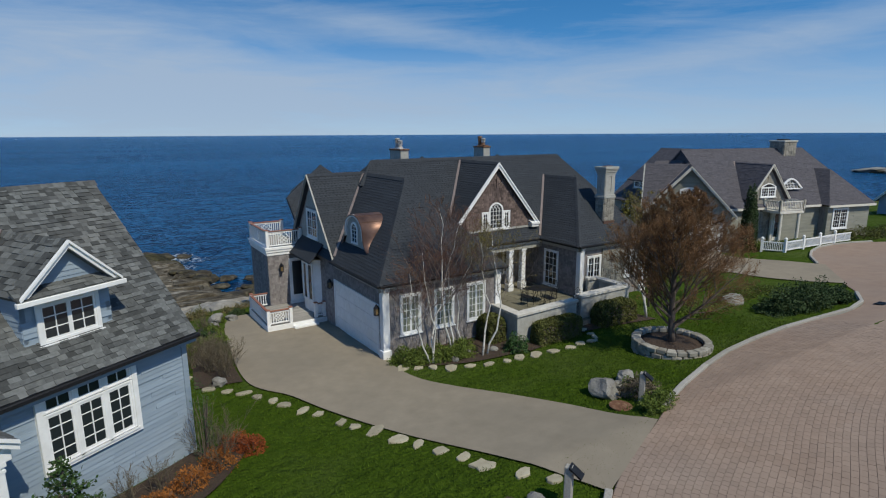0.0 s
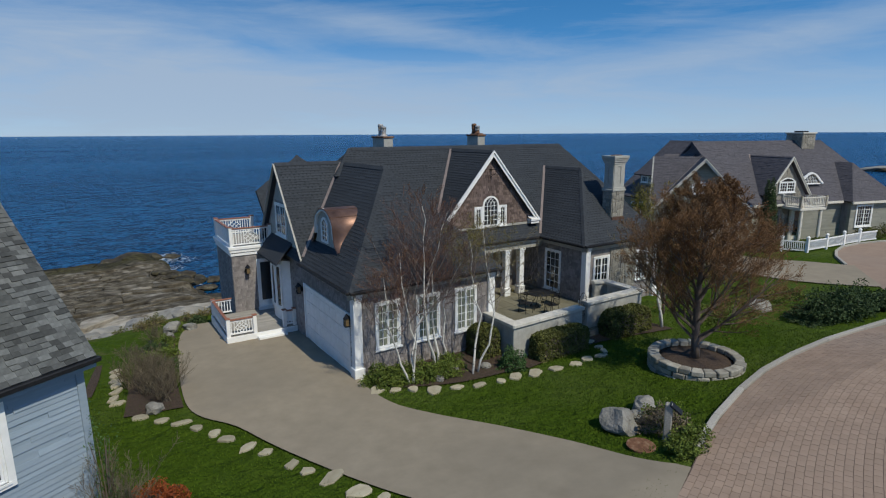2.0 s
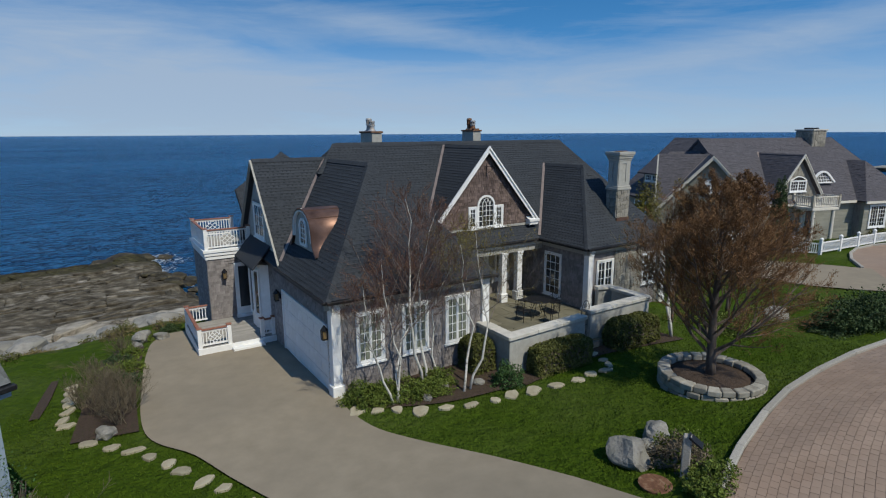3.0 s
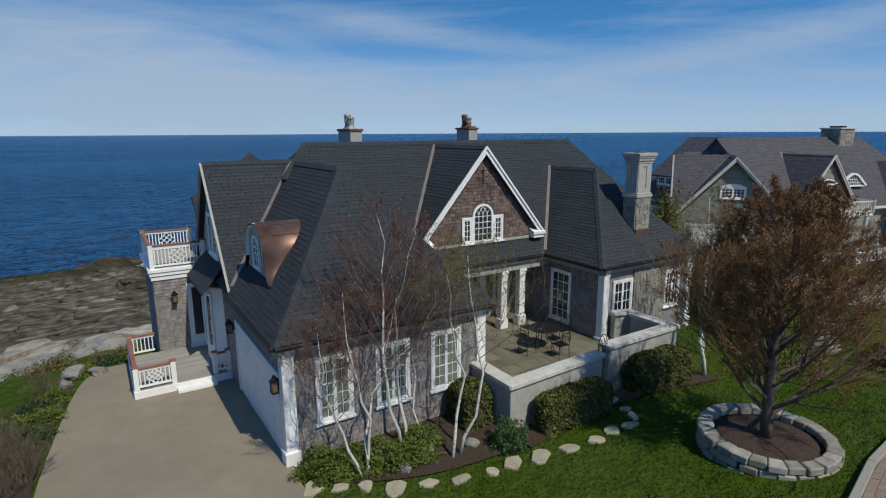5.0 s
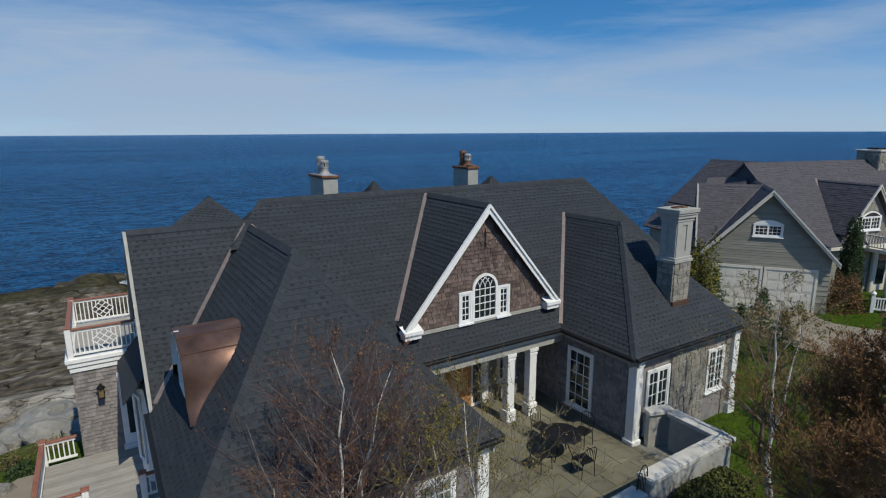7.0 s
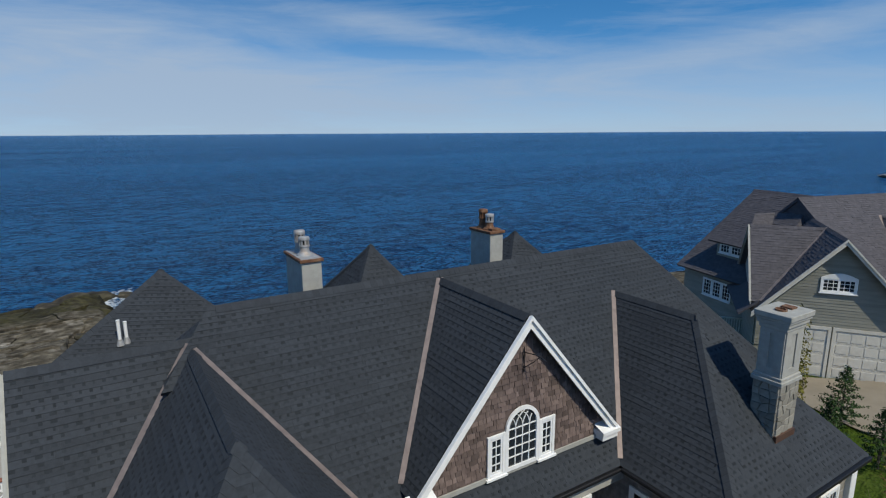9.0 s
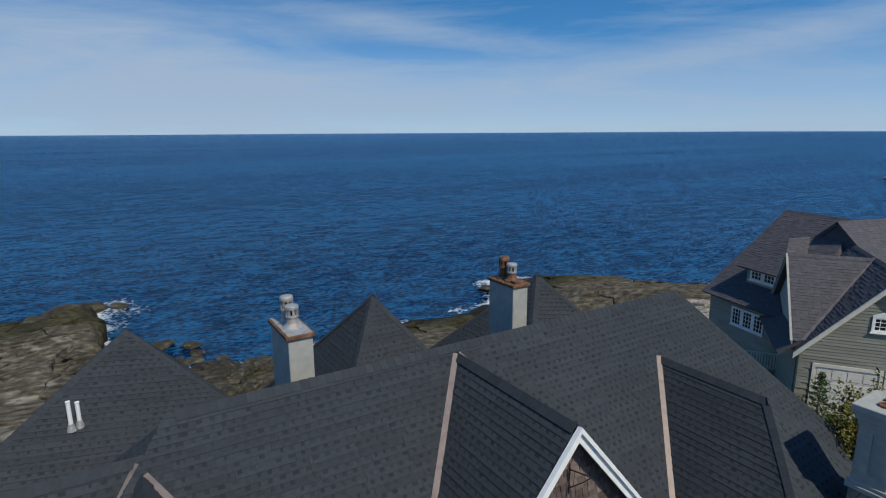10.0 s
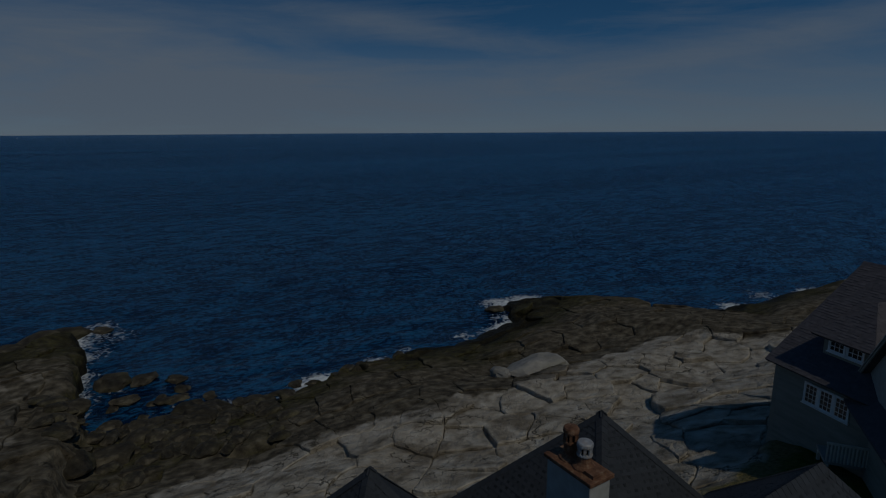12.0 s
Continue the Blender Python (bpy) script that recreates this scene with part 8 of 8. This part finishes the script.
    lay("stone", [(v, f) for v, f in rubble(-1.9, 0.2, 1.9, za - 0.2 + dz, -0.02, 0.34) if all(p.z - dz < za - 0.35 - abs(p.x) * 1.34 for p in v)], M_FIELDSTONE, sg, lambda c: True, 140)
    rake(e, q(-hw, -0.31, zb), q(0, -0.31, za), (0, -1, 0), 0.24, mat=M_CREAM)
    rake(e, q(0, -0.31, za), q(hw, -0.31, zb), (0, -1, 0), 0.24, mat=M_CREAM)
    window(e, q(-0.80, -0.07, 3.55), (1, 0, 0), 1.6, 0.85, 3, 3, sashes=2, frame_w=0.08)
    head = [q(-0.80 + 1.6 * k / 10, -0.07, 4.40 + 0.30 * math.sin(math.pi * k / 10)) for k in range(11)]
    wh = part("window_head", Geo().prism(head, (0, -0.05, 0)), M_WHITE, e, "white segmental window head")
    part("pane", Geo().prism([(0.8 * x, y - 0.055, z * 0.75 + (4.41 + dz) * 0.25) for x, y, z in head], (0, -0.004, 0)), M_GLASS, wh)
    valley(e, q(-hw, 1.1, zb + 0.1), q(-0.05, 3.75, za))
    # eyebrow dormer
    prof = [(-1.25 + 2.5 * k / 14, 0.82 * math.sin(math.pi * k / 14) ** 1.25) for k in range(15)]
    g = Geo()
    vs, fs = [], []
    for x, z in prof:
        vs += [q(3.3 + x, 0.75, 4.10 + z), q(3.3 + x * 0.9, 0.9 + z * 1.9, 4.10 + z)]
    fs = [(2 * i, 2 * i + 2, 2 * i + 3, 2 * i + 1) for i in range(14)]
    g.add(vs, fs)
    eb_ = part("eyebrow_roof", g, M_ROOF_N, e, smooth=True)
    g = Geo()
    for (x, z), (x1, z1) in zip(prof, prof[1:]):
        g.beam(q(3.3 + x, 0.72, 4.08 + z), q(3.3 + x1, 0.72, 4.08 + z1), 0.14, 0.13)
    part("eyebrow_trim", g, M_WHITE, eb_)
    g = Geo()
    g.add([q(3.3 + x * 0.92, 0.80, 4.06 + z * 0.9) for x, z in prof], [tuple(reversed(range(15)))])
    part("pane", g, M_GLASS, eb_)
    g = Geo()
    for k in range(2, 13):
        x, z = prof[k]
        g.beam(q(3.3 + x * 0.92, 0.775, 4.06), q(3.3 + x * 0.92, 0.775, 4.06 + z * 0.9), 0.03)
    for z in (0.22, 0.45):
        g.beam(q(3.3 - 0.9 + z * 0.5, 0.775, 4.06 + z), q(3.3 + 0.9 - z * 0.5, 0.775, 4.06 + z), 0.03)
    g.beam(q(2.15, 0.75, 4.06), q(4.45, 0.75, 4.06), 0.08, 0.10)
    part("glazing_grid", g, M_WHITE, eb_)
    # right wing with a hipped end
    roof_face(e, [q(5.7, 4.5, 2.72), q(5.7, -1.1, 2.72), q(8.4, 1.4, 5.6), q(8.4, 4.5, 5.6)], (0, -1, 0), M_ROOF_N, **R)
    roof_face(e, [q(5.7, -1.1, 2.72), q(11.1, -1.1, 2.72), q(8.4, 1.4, 5.6)], (1, 0, 0), M_ROOF_N, **R)
    roof_face(e, [q(11.1, -1.1, 2.72), q(11.1, 4.5, 2.72), q(8.4, 4.5, 5.6), q(8.4, 1.4, 5.6)], (0, 1, 0), M_ROOF_N, **R)
    g = Geo()
    g.box(6.0, -0.8, -0.6, 10.8, -0.55, 2.72 + dz)
    w2 = part("wall", g, M_OLIVE, e)
    g = Geo()
    g.box(6.0, -0.55, -0.6, 6.25, 0.0, 2.72 + dz)
    part("wall", g, M_CEDAR, e)
    g = Geo()
    g.box(10.55, -0.55, -0.6, 10.8, 4.0, 2.72 + dz)
    part("wall", g, M_OLIVE, e)
    clad(w2, (6.0, -0.804, -0.2), (1, 0, 0), [(0, 0), (4.8, 0), (4.8, 3.2), (0, 3.2)], M_OLIVE, expo=0.14, holes=[(0.55, 0.6, 2.4, 3.0)])
    window(e, q(6.55, -0.82, 0.62), (1, 0, 0), 1.80, 1.80, 3, 5, sashes=2, frame_w=0.12)
    g = Geo()
    for a, b in ((q(-4, ev, ZV - 0.1), q(5.7, ev, ZV - 0.1)), (q(5.7, -1.12, 2.62), q(11.1, -1.12, 2.62))):
        g2 = Geo()
        g2.beam(a, b, 0.12, 0.18)
        part("fascia", g2, M_CREAM, e)
    # porch with balcony
    g = Geo()
    g.box(-0.35, -1.75, 2.35 + dz, 2.2, -0.02, 2.55 + dz)
    pb = part("balcony_floor", g, M_CREAM, e, bevel=0.02)
    for a, b in (((-0.3, -1.7), (2.15, -1.7)), ((-0.3, -1.7), (-0.3, -0.1)), ((2.15, -1.7), (2.15, -0.1))):
        a3, b3 = Vector((*a, 0)), Vector((*b, 0))
        for z in (2.66, 3.32):
            part("rail", Geo().beam((a3.x, a3.y, z + dz), (b3.x, b3.y, z + dz), 0.08, 0.07), M_CREAM, pb)
        n = int((b3 - a3).length / 0.16)
        for k in range(1, n):
            p = a3.lerp(b3, k / n)
            part("baluster", Geo().beam((p.x, p.y, 2.68 + dz), (p.x, p.y, 3.3 + dz), 0.045), M_CREAM, pb)
        for p in (a3, b3):
            part("post", Geo().box(p.x - 0.08, p.y - 0.08, 2.55 + dz, p.x + 0.08, p.y + 0.08, 3.45 + dz), M_CREAM, pb)
    for x, y in ((0.0, -1.55), (1.9, -1.55), (0.55, -0.2)):
        part("column", Geo().lathe(x, y, [(0.17, -0.3), (0.17, 0.0), (0.14, 0.05), (0.12, 2.4 + dz), (0.16, 2.45 + dz), (0.16, 2.7)], 12), M_CREAM, e)
    g = Geo()
    g.box(0.85, -0.16, 0.0, 1.8, -0.06, 2.3 + dz)
    dd = part("front_door", g, M_CREAM, e)
    part("pane", Geo().box(1.0, -0.18, 0.5, 1.65, -0.155, 2.1 + dz), M_GLASS, dd)
    # stone chimney
    c = thing("chimney", tuple((e.matrix_world @ Vector((6.7, 5.0, 0)))[:2]) + (0,), "broad fieldstone chimney on the neighbour's roof", "chimney", rz=-15)
    g = Geo()
    g.box(-0.7, -0.8, 5.2, 0.7, 0.8, 7.95)
    st = part("stack", g, M_MORTAR, c)
    lay("stone", rubble(-0.7, 5.9, 0.7, 7.9, -0.8, 0.25), M_FIELDSTONE, st, lambda v: True, 80)
    lay("stone", [([Vector((p.y - 0.2, -p.x, p.z)) for p in v], f) for v, f in rubble(-0.8, 5.9, 0.8, 7.9, -0.5, 0.25)], M_FIELDSTONE, st, lambda v: True, 80)
    part("cap", Geo().box(-0.8, -0.9, 7.95, 0.8, 0.9, 8.07), M_CAPSTONE, c, bevel=0.02)
    part("flue", Geo().box(-0.35, -0.4, 8.07, 0.35, 0.4, 8.2), M_DARK, c)


olive_house()


def olive_garage():
    e = thing("garage", (29.75, 7.02, -0.35), "olive-grey clapboard garage wing with a broad gable", "garage", rz=-53.5)
    dz = 0.35
    q = lambda *p: (p[0], p[1], p[2] + dz)
    R = dict(expo=0.15, width=0.34, sh=0.011)
    hw, za, zb = 3.42, 6.34, 2.62
    roof_face(e, [q(-hw, 9, zb), q(-hw, -0.35, zb), q(0, -0.35, za), q(0, 9, za)], (0, -1, 0), M_ROOF_N, **R)
    roof_face(e, [q(hw, -0.35, zb), q(hw, 9, zb), q(0, 9, za), q(0, -0.35, za)], (0, 1, 0), M_ROOF_N, **R)
    ridge_cap(e, q(0, -0.35, za), q(0, 9, za), M_ROOF_N)
    # cross gable on the side towards the shingled house
    gy, gz, gh, gb = 3.0, 6.30, 3.0, 3.04
    vx = -hw + (gb - zb) * hw / (za - zb)
    roof_face(e, [q(-3.4, gy - gh, gb), q(vx, gy - gh, gb), q(0, gy, gz), q(-3.4, gy, gz)], (1, 0, 0), M_ROOF_N, **R)
    roof_face(e, [q(vx, gy + gh, gb), q(-3.4, gy + gh, gb), q(-3.4, gy, gz), q(0, gy, gz)], (-1, 0, 0), M_ROOF_N, **R)
    ridge_cap(e, q(-3.4, gy, gz), q(0, gy, gz), M_ROOF_N)
    valley(e, q(vx, gy - gh, gb), q(0, gy, gz), 0.16)
    g = Geo()
    g.prism([q(-3.14, gy - gh + 0.2, 2.5), q(-3.14, gy + gh - 0.2, 2.5), q(-3.14, gy + gh - 0.2, gb + 0.1), q(-3.14, gy, gz - 0.15), q(-3.14, gy - gh + 0.2, gb + 0.1)], (0.15, 0, 0))
    part("gable_wall", g, M_STUCCO, e, "plain grey gable panel")
    rake(e, q(-3.41, gy - gh, gb), q(-3.41, gy, gz), (-1, 0, 0), 0.16, mat=M_STUCCO)
    rake(e, q(-3.41, gy, gz), q(-3.41, gy + gh, gb), (-1, 0, 0), 0.16, mat=M_STUCCO)
    ob = part("round_window", Geo().lathe(0, 0, [(0.36, 0), (0.36, 0.06), (0.28, 0.06), (0.28, 0.02)], 20).mesh("round_window", M_WHITE), M_WHITE, e)
    ob.matrix_local = pose(-3.15, gy, 4.95 + dz, 0, -90, 0)
    part("pane", Geo().lathe(0, 0, [(0.28, 0.022), (0.27, 0.03)], 20), M_GLASS, ob)
    part("lean_to_roof", Geo().slab([q(-3.95, gy + gh + 0.1, 2.45), q(-3.14, gy + gh + 0.1, 3.1), q(-3.14, gy - gh - 0.2, 3.1), q(-3.95, gy - gh - 0.2, 2.45)][::-1], 0.1), M_ROOF_N, e)
    g = Geo()
    g.prism([q(-3.1, 0, -1.0), q(3.1, 0, -1.0), q(3.1, 0, 2.85), q(0, 0, za - 0.2), q(-3.1, 0, 2.85)], (0, 0.2, 0))
    wf = part("wall", g, M_OLIVE, e)
    clad(wf, (-3.1, -0.004, 0), (1, 0, 0), [(0, 0), (6.2, 0), (6.2, 3.15), (3.1, 6.45), (0, 3.15)], M_OLIVE, expo=0.14, holes=[(0.6, -0.1, 2.9, 2.5), (3.3, -0.1, 5.6, 2.5)])
    for s in (-1, 1):
        g = Geo()
        g.box(min(s * 3.1, s * 2.9), 0.2, -2.5, max(s * 3.1, s * 2.9), 8.8, 2.75 + dz)
        w = part("wall", g, M_OLIVE, e)
        rake(e, q(s * hw, -0.36, zb), q(0, -0.36, za), (0, -1, 0), 0.26, mat=M_CREAM)
    clad(w1 := part("wall", Geo().box(-3.13, 0.3, -0.5, -3.1, 8.5, 2.7 + dz), M_OLIVE, e), (-3.134, 8.5, -0.4), (0, -1, 0), [(0, 0), (8.2, 0), (8.2, 3.3), (0, 3.3)], M_OLIVE, expo=0.14)
    for x in (-2.45, 0.15):
        g = Geo()
        g.box(x - 0.12, -0.06, 0, x, 0.0, 2.35 + 0.0).box(x + 2.3, -0.06, 0, x + 2.42, 0.0, 2.35).box(x - 0.12, -0.06, 2.35, x + 2.42, 0.0, 2.5)
        d = part("garage_door", g, M_CREAM, e, "cream panelled garage door")
        for k in range(4):
            p = Geo()
            p.box(x, -0.02, 0.02 + 0.58 * k, x + 2.3, 0.0, 0.585 + 0.58 * k)
            for i in range(4):
                p.box(x + 0.08 + 0.56 * i, -0.035, 0.10 + 0.58 * k, x + 0.54 + 0.56 * i, -0.018, 0.50 + 0.58 * k)
            part("door_section", p, M_CREAM, d)
    window(e, q(-0.72, -0.02, 3.80), (1, 0, 0), 1.44, 0.70, 3, 3, sashes=2, frame_w=0.08)
    g = Geo()
    pts = [q(-0.72 + 1.44 * k / 8, -0.02, 4.50 + 0.22 * math.sin(math.pi * k / 8)) for k in range(9)]
    g.prism([pts[0]] + pts[1:-1] + [pts[-1]], (0, -0.05, 0))
    part("window_head", g, M_WHITE, e)
    window(e, q(-3.15, 7.4, 0.9), (0, -1, 0), 0.8, 1.5, 2, 3, frame_w=0.08)


olive_garage()
# small railed landing behind the garage
e = thing("landing", (31.7, 12.2, -0.6), "small wooden landing with a grey railing", "landing", rz=-53.5)
part("floor", Geo().box(-1.6, -0.7, 0.5, 0.2, 0.7, 0.62), M_DECK, e)
for k in range(14):
    part("baluster", Geo().box(-1.58 + 0.13 * k, -0.7, 0.62, -1.53 + 0.13 * k, -0.66, 1.45), M_CREAM, e)
part("rail", Geo().box(-1.6, -0.72, 1.42, 0.25, -0.64, 1.5), M_CREAM, e)
for x in (-1.5, 0.1):
    for y in (-0.6, 0.6):
        part("support_post", Geo().box(x - 0.06, y - 0.06, -1.5, x + 0.06, y + 0.06, 0.5), M_CREAM, e)


def picket_fence(pts):
    for a, b in zip(pts, pts[1:]):
        a3, b3 = Vector((*a, 0)), Vector((*b, 0))
        L = (b3 - a3).length
        d = (b3 - a3).normalized()
        e = thing("picket_fence", (a3.x, a3.y, base_z(*a) - 0.05), "white picket fence panel with capped posts", "fence", "white picket fence panels", rz=math.degrees(math.atan2(d.y, d.x)))
        part("rail", Geo().box(0, -0.03, 0.18, L, 0.03, 0.26), M_WHITE, e)
        part("rail", Geo().box(0, -0.03, 0.78, L, 0.03, 0.86), M_WHITE, e)
        n = int(L / 0.115)
        for k in range(1, n):
            x = L * k / n
            part("picket", Geo().box(x - 0.022, -0.02, 0.26, x + 0.022, 0.02, 0.78), M_WHITE, e)
        p = part("post", Geo().box(-0.08, -0.08, -0.1, 0.08, 0.08, 1.05), M_WHITE, e)
        part("post_cap", Geo().lathe(0, 0, [(0.13, 1.05), (0.13, 1.09), (0.06, 1.17), (0.01, 1.2)], 8), M_WHITE, p)


picket_fence([(33.84, 3.27), (34.65, 1.95), (36.9, 1.75), (39.1, 1.58), (41.2, 1.42), (43.3, 1.1), (43.35, 1.08)][:6])

# far house at the edge of the view
e = thing("house", (66, 4.5, -1.0), "pale grey-blue gabled house beyond the lawn", "house", rz=-12)
g = Geo()
g.prism([(0, -6, -1), (0, 3.4, -1), (0, 3.4, 2.4), (0, -1.3, 7.0), (0, -6, 2.4)], (9, 0, 0))
part("wall", g, M_BLUE, e)
roof_face(e, [(-0.3, 3.8, 2.1), (-0.3, -1.3, 7.15), (9.3, -1.3, 7.15), (9.3, 3.8, 2.1)], (1, 0, 0), M_ROOF_N, expo=0.2, width=0.42)
roof_face(e, [(-0.3, -6.4, 2.1), (9.3, -6.4, 2.1), (9.3, -1.3, 7.15), (-0.3, -1.3, 7.15)], (1, 0, 0), M_ROOF_N, expo=0.2, width=0.42)
rake(e, (-0.31, 3.8, 2.1), (-0.31, -1.3, 7.15), (-1, 0, 0), 0.25)
window(e, (-0.02, 1.2, 0.3), (0, -1, 0), 0.9, 1.5, 2, 3)

# plants round the olive house
shrub("arborvitae", 34.7, 4.9, 0.65, 0.65, 5.3, 8000, 0.075, M_DKJUNIPER, "tall narrow dark evergreen by the porch", "conifer", seed=401, z=-0.3, lump=0.15)
shrub("red_shrub", 33.2, 4.4, 1.1, 1.0, 2.0, 2400, 0.07, M_TWIG_RED, "dark red-brown shrub beside the neighbour's garage", "shrub", seed=402, z=-0.2)
for k, (x, y, s, m) in enumerate(((35.2, 3.3, 0.7, M_DKJUNIPER), (36.6, 3.0, 0.6, M_JUNIPER), (38.2, 2.9, 0.7, M_JUNIPER), (40.0, 2.6, 0.6, M_DKJUNIPER), (41.8, 2.4, 0.7, M_JUNIPER), (34.6, 4.3, 0.8, M_JUNIPER), (44.8, 2.2, 0.9, M_YEW), (46.5, 1.4, 1.2, M_YEW), (48.5, 0.6, 1.2, M_YEW), (50.5, -0.4, 1.1, M_YEW), (52.5, -1.4, 1.2, M_YEW), (45.5, 3.0, 1.0, M_YEW))):
    shrub("garden_shrub", x, y, s, s, s * 0.8, 1100, 0.08, m, "green rounded shrub behind the picket fence", "shrub", "neighbour's shrubs", seed=410 + k)

spruce(25.2, 4.5, 2.5, 1.0, 611, "young green spruce before the neighbour's garage", z=-0.25)
spruce(27.6, 8.4, 2.4, 0.95, 612, "young green spruce before the neighbour's garage", z=-0.3)

# ---- shore rocks ----
for k in range(58):
    r = random.Random(k + 500)
    x = r.uniform(-12.5, -1.9)
    y = shore_y(x) + r.uniform(0.4, 5.0)
    s = r.uniform(0.35, 0.95)
    boulder(x, y, land_z(x, y) + s * 0.3, s, k, "pale angular boulder at the lawn's edge", "pale shore boulders", sq=(1.3, 1.0, 0.95))
for k in range(250):
    r = random.Random(k + 700)
    x = r.uniform(1.5, 36) if k < 60 else r.uniform(-1, 19)
    y = coast(x) - r.uniform(-1.5, 6) if k < 60 else r.uniform(43, 60)
    if k > 225:
        x, y = r.uniform(2.5, 13), r.uniform(59, 66)
    s = r.uniform(0.4, 1.05) * (1.7 if k % 9 == 0 else 1)
    if slabbed(x, y):
        continue
    boulder(x, y, max(land_z(x, y), SEA - 0.25) + s * 0.1, s, k, "dark wet weed-covered shore rock", "wet shore rocks", dark=True, sq=(1.35, 1.0, 0.85))
for x, y, s, k in ((-0.4, 91.5, 2.6, 0), (-3.6, 87.5, 2.3, 1), (-6.0, 85, 2.0, 3), (4.0, 71.5, 2.0, 2), (3.4, 91, 1.3, 3), (7.2, 70.5, 1.5, 5), (5.2, 65.5, 1.3, 4), (72.5, 50.5, 1.6, 4), (77.0, 48.0, 2.0, 5), (81, 49.3, 1.6, 1), (55.5, 69, 1.5, 0), (10.2, 68.5, 1.1, 3), (8.8, 63.5, 1.0, 0)):
    boulder(x, y, max(land_z(x, y), SEA) + s * 0.1, s, k, "large dark rock standing in the surf", "surf rocks", dark=True, sq=(1.3, 1.0, 0.7))
boulder(39.4, 41.6, land_z(39.4, 41.6) + 0.7, 2.7, 4, "huge pale split boulder on the ledge", "ledge boulders", rz=-20, sq=(1.25, 0.75, 0.65))
boulder(35.9, 42.6, land_z(35.9, 42.6) + 0.4, 1.3, 2, "pale boulder beside the split one", "ledge boulders", sq=(0.9, 0.9, 0.9))
for k in range(22):
    r = random.Random(k + 900)
    k_, j_ = r.uniform(24, 100), r.uniform(-9, 9)
    boulder(338 + 0.62 * k_ + 0.533 * j_, 124 - 0.78 * k_ + 0.846 * j_, SEA + 0.6, r.uniform(4, 8), k, "low rocky islet off the shore", "islet rocks", dark=k % 3 > 0, sq=(1.6, 1.2, 0.5))
e = thing("boat", (-260, 2950, SEA), "tiny white boat far out at sea", "boat")
part("hull", Geo().prism([(-9, 0, 0), (9, 0, 0), (11, 0, 2.5), (-9, 0, 2.5)], (0, 4, 0)), M_WHITE, e)
part("cabin", Geo().box(-5, 0.8, 2.5, 1, 3.2, 6), M_WHITE, e)

# ---- road pieces ----
lay("paver", PAVERS, M_PAVER, road, lambda c: 4.0 < c.x < 8.0 and -13.2 < c.y < -10.6, 300)
